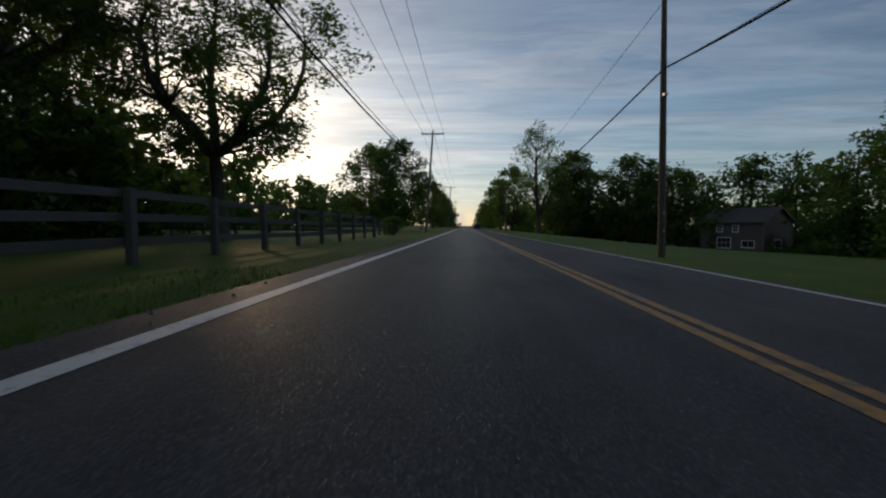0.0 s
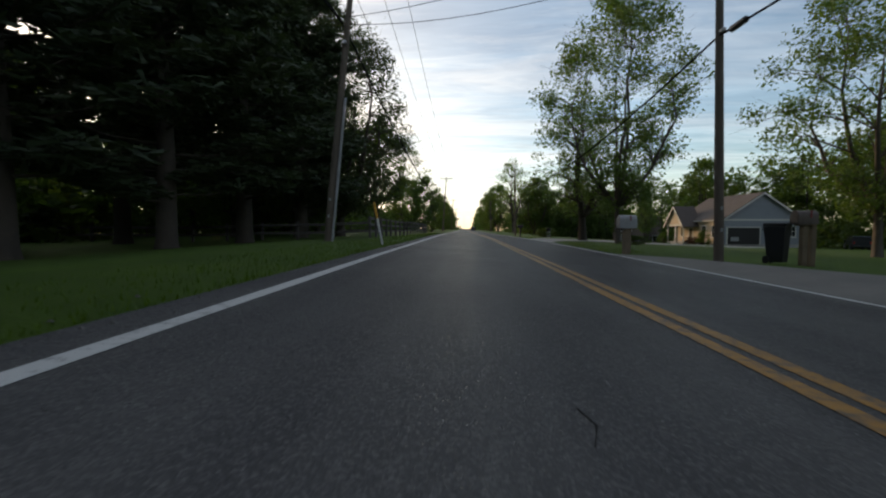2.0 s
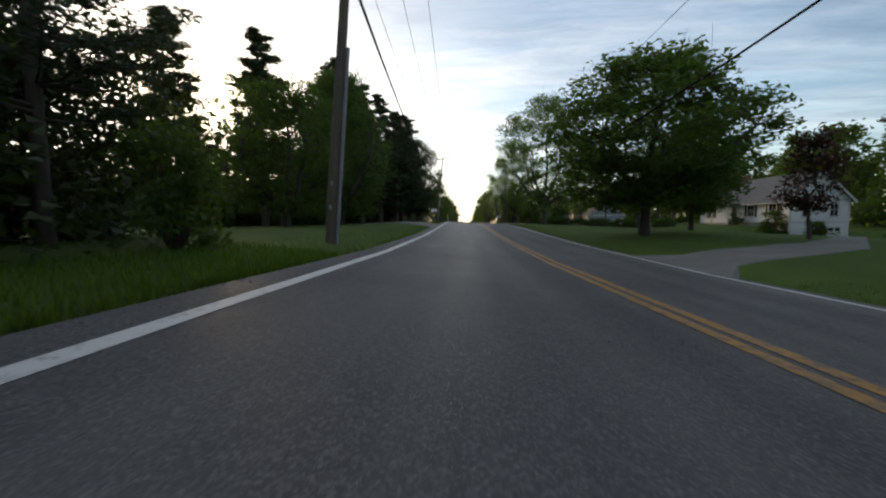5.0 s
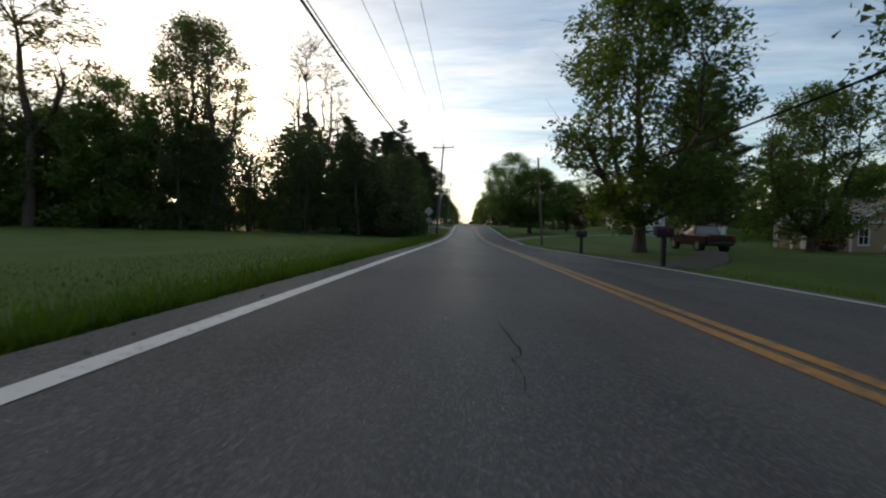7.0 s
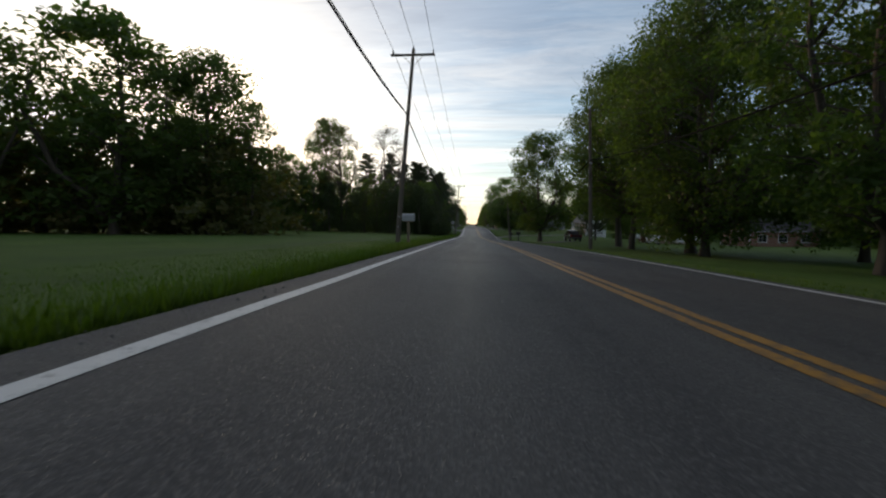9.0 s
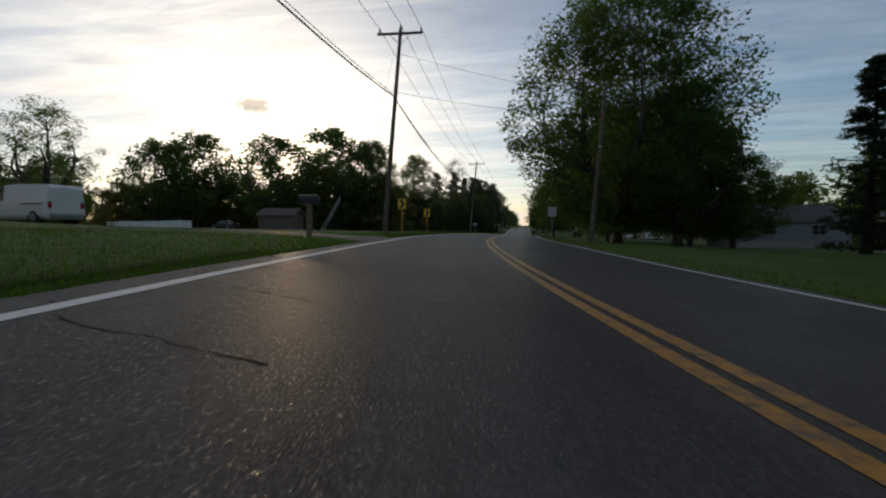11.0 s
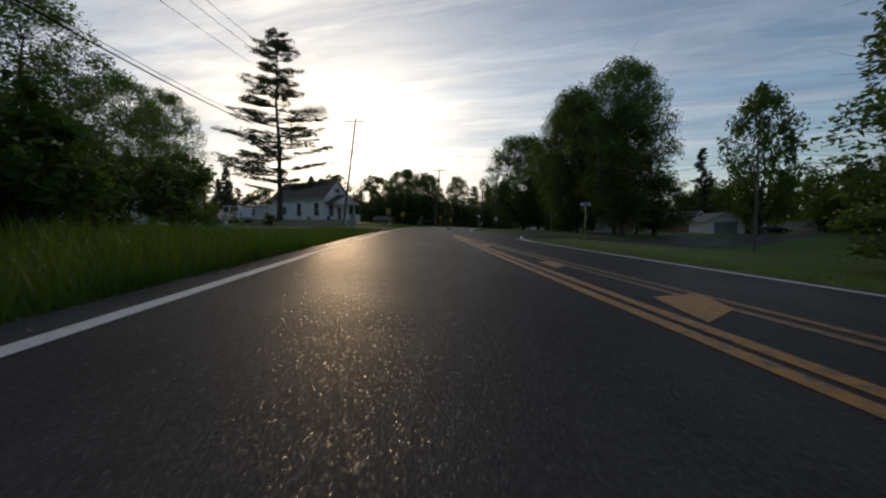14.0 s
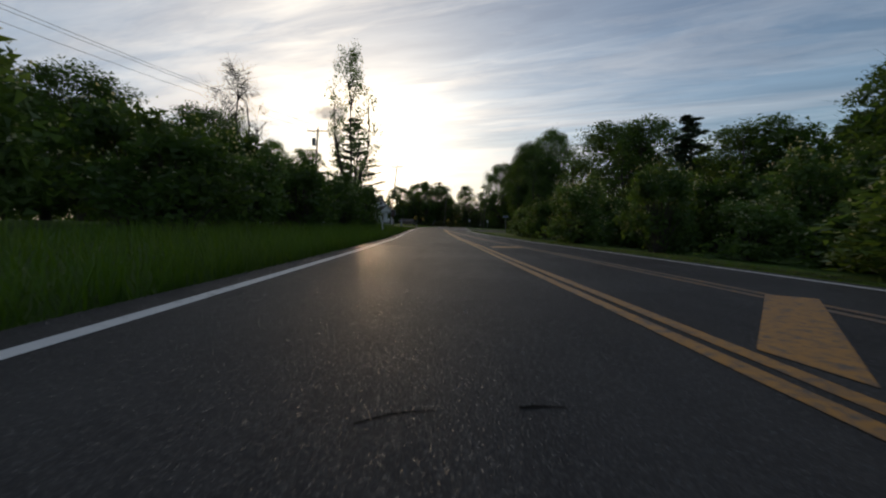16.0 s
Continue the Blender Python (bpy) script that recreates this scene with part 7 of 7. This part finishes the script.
crack([back(27.04, -285.6), back(27.5, -285.5), back(27.9, -285.35), back(28.31, -285.05)], 0.022, 1)
crack([back(38.51, -313.0), back(38.67, -312.87), back(38.86, -312.81)], 0.024, 2)
crack([back(39.05, -312.67), back(39.18, -312.6), back(39.31, -312.52)], 0.03, 15)
crack([back(15.1, -257.2), back(15.74, -257.07), back(16.39, -256.89), back(17.2, -256.45)], 0.02, 3)
crack([back(14.38, -256.58), back(15.1, -256.2), back(15.9, -255.9)], 0.014, 4)
crack([(217.4, -2.1), (217.9, -1.4), (218.2, -0.8)], 0.024, 5)
crack([(218.95, -2.3), (219.12, -2.0), (219.22, -1.75), (219.3, -1.45), (219.45, -1.1), (219.6, -0.62)], 0.022, 13)
crack([(217.9, 0.0), (217.7, 0.9)], 0.02, 6)
crack([(136.6, 0.28), (137.4, 0.33), (138.2, 0.29)], 0.016, 7)
crack([(56.55, 0.62), (56.8, 0.66), (57.05, 0.7)], 0.009, 8)
crack([(57.6, 0.66), (57.93, 0.7), (58.3, 0.68), (58.7, 0.72)], 0.009, 14)
crack([(38.2, 0.49), (38.4, 0.5), (38.6, 0.46)], 0.014, 9)
crack([(12.0, -1.4), (12.2, 0.4), (12.0, 1.6)], 0.03, 10)
crack([(90.0, -1.2), (90.3, 0.2), (90.1, 1.5)], 0.04, 11)
crack([(180.0, -1.2), (180.4, 0.4)], 0.04, 12)

pebbles = random.Random(5)
verts, faces = [], []
for i in range(1500):
    s = pebbles.uniform(-5, 335)
    edge = pebbles.random() < 0.7
    l = table(ROAD_LEFT, s) - 0.15 - abs(pebbles.gauss(0, 0.3)) if edge else pebbles.uniform(-1.9, 5.0)
    q, r = plan(s, l), pebbles.uniform(0.006, 0.02) * (1.5 if edge else 1)
    z = road_z(s, l) if l > table(ROAD_LEFT, s) - 0.5 else land_z(s, l)
    n = len(verts)
    verts += [(q.x - r, q.y, z), (q.x + r, q.y - r * 0.4, z), (q.x + r * 0.3, q.y + r, z), (q.x, q.y, z + r * 0.9)]
    faces += [(n, n + 1, n + 3), (n + 1, n + 2, n + 3), (n + 2, n, n + 3)]
tagged(put_mesh("loose_gravel", verts, faces, GRAVEL), "loose grit and pebbles on the road edge", "gravel", "", "stuff")


def turf(name, seed, spots, tall, wide, label, mat=None):
    """Single grass blades, bending outwards."""
    rng = np.random.default_rng(seed)
    base = np.array(spots)
    n = len(base)
    turn = rng.random(n) * 2 * math.pi
    h = tall * (0.45 + 0.9 * rng.random(n))
    bend = h * (0.2 + 0.6 * rng.random(n))
    d = np.stack([np.cos(turn), np.sin(turn), 0 * turn], 1)
    w = np.stack([-np.sin(turn), np.cos(turn), 0 * turn], 1) * (wide * (0.6 + 0.8 * rng.random(n)))[:, None]
    up = np.array([0, 0, 1.0])
    low = base - up * 0.03
    tip = base + d * bend[:, None] + up * h[:, None]
    verts = np.stack([low - w, low + w, tip], 1).reshape(-1, 3)
    faces = np.arange(3 * n).reshape(n, 3)
    return tagged(put_mesh(name, verts, faces, mat or BLADE), label, "grass", "", "stuff")


turf_rng = random.Random(12)
DRIVES = ((-1, 204.6, 208.2), (-1, 237.2, 249.0), (-1, 60.2, 68.5), (1, 1.5, 11), (1, 24, 39.6), (1, 229, 259), (1, 121.3, 127.5), (1, 84.5, 91.5))


def verge_spots(side, s0, s1, reach, count):
    out = []
    while len(out) < count:
        s = turf_rng.uniform(s0, s1)
        if any(k == side and a < s < b for k, a, b in DRIVES):
            continue
        off = reach * turf_rng.random() ** 1.8
        l = table(ROAD_LEFT, s) - 0.62 - off if side < 0 else table(ROAD_RIGHT, s) + 0.5 + off
        l += 0.07 * noise.noise((s * 0.9, side, 0.0)) * side
        q = plan(s, l)
        out.append((q.x, q.y, land_z(s, l)))
    return out


turf("verge_grass", 61, verge_spots(-1, -6, 330, 1.9, 60000), 0.06, 0.011, "short green verge grass along the road edge")
turf("verge_grass", 62, verge_spots(1, -6, 330, 1.2, 26000), 0.075, 0.011, "short green verge grass along the road edge")
turf("verge_grass", 68, verge_spots(-1, 106, 203, 0.4, 34000), 0.13, 0.012, "taller bright fringe of grass along the road edge")
turf("verge_grass", 65, verge_spots(-1, 106, 203, 4.5, 60000), 0.04, 0.012, "green lawn grass beside the road shoulder")
turf("verge_grass", 66, verge_spots(-1, 206, 238, 6.0, 40000), 0.05, 0.01, "sunlit lawn grass before the white house")
turf("verge_grass", 67, verge_spots(-1, 247, 271, 5.0, 26000), 0.08, 0.011, "unmown lawn grass beside the drive")
turf("tall_grass", 63, [q for q in verge_spots(-1, 270, 332, 4.2, 26000)], 0.42, 0.012, "tall unmown grass before the thicket")
turf("verge_grass", 64, verge_spots(-1, 92, 112, 2.2, 16000), 0.11, 0.011, "rough green grass beside the sign")
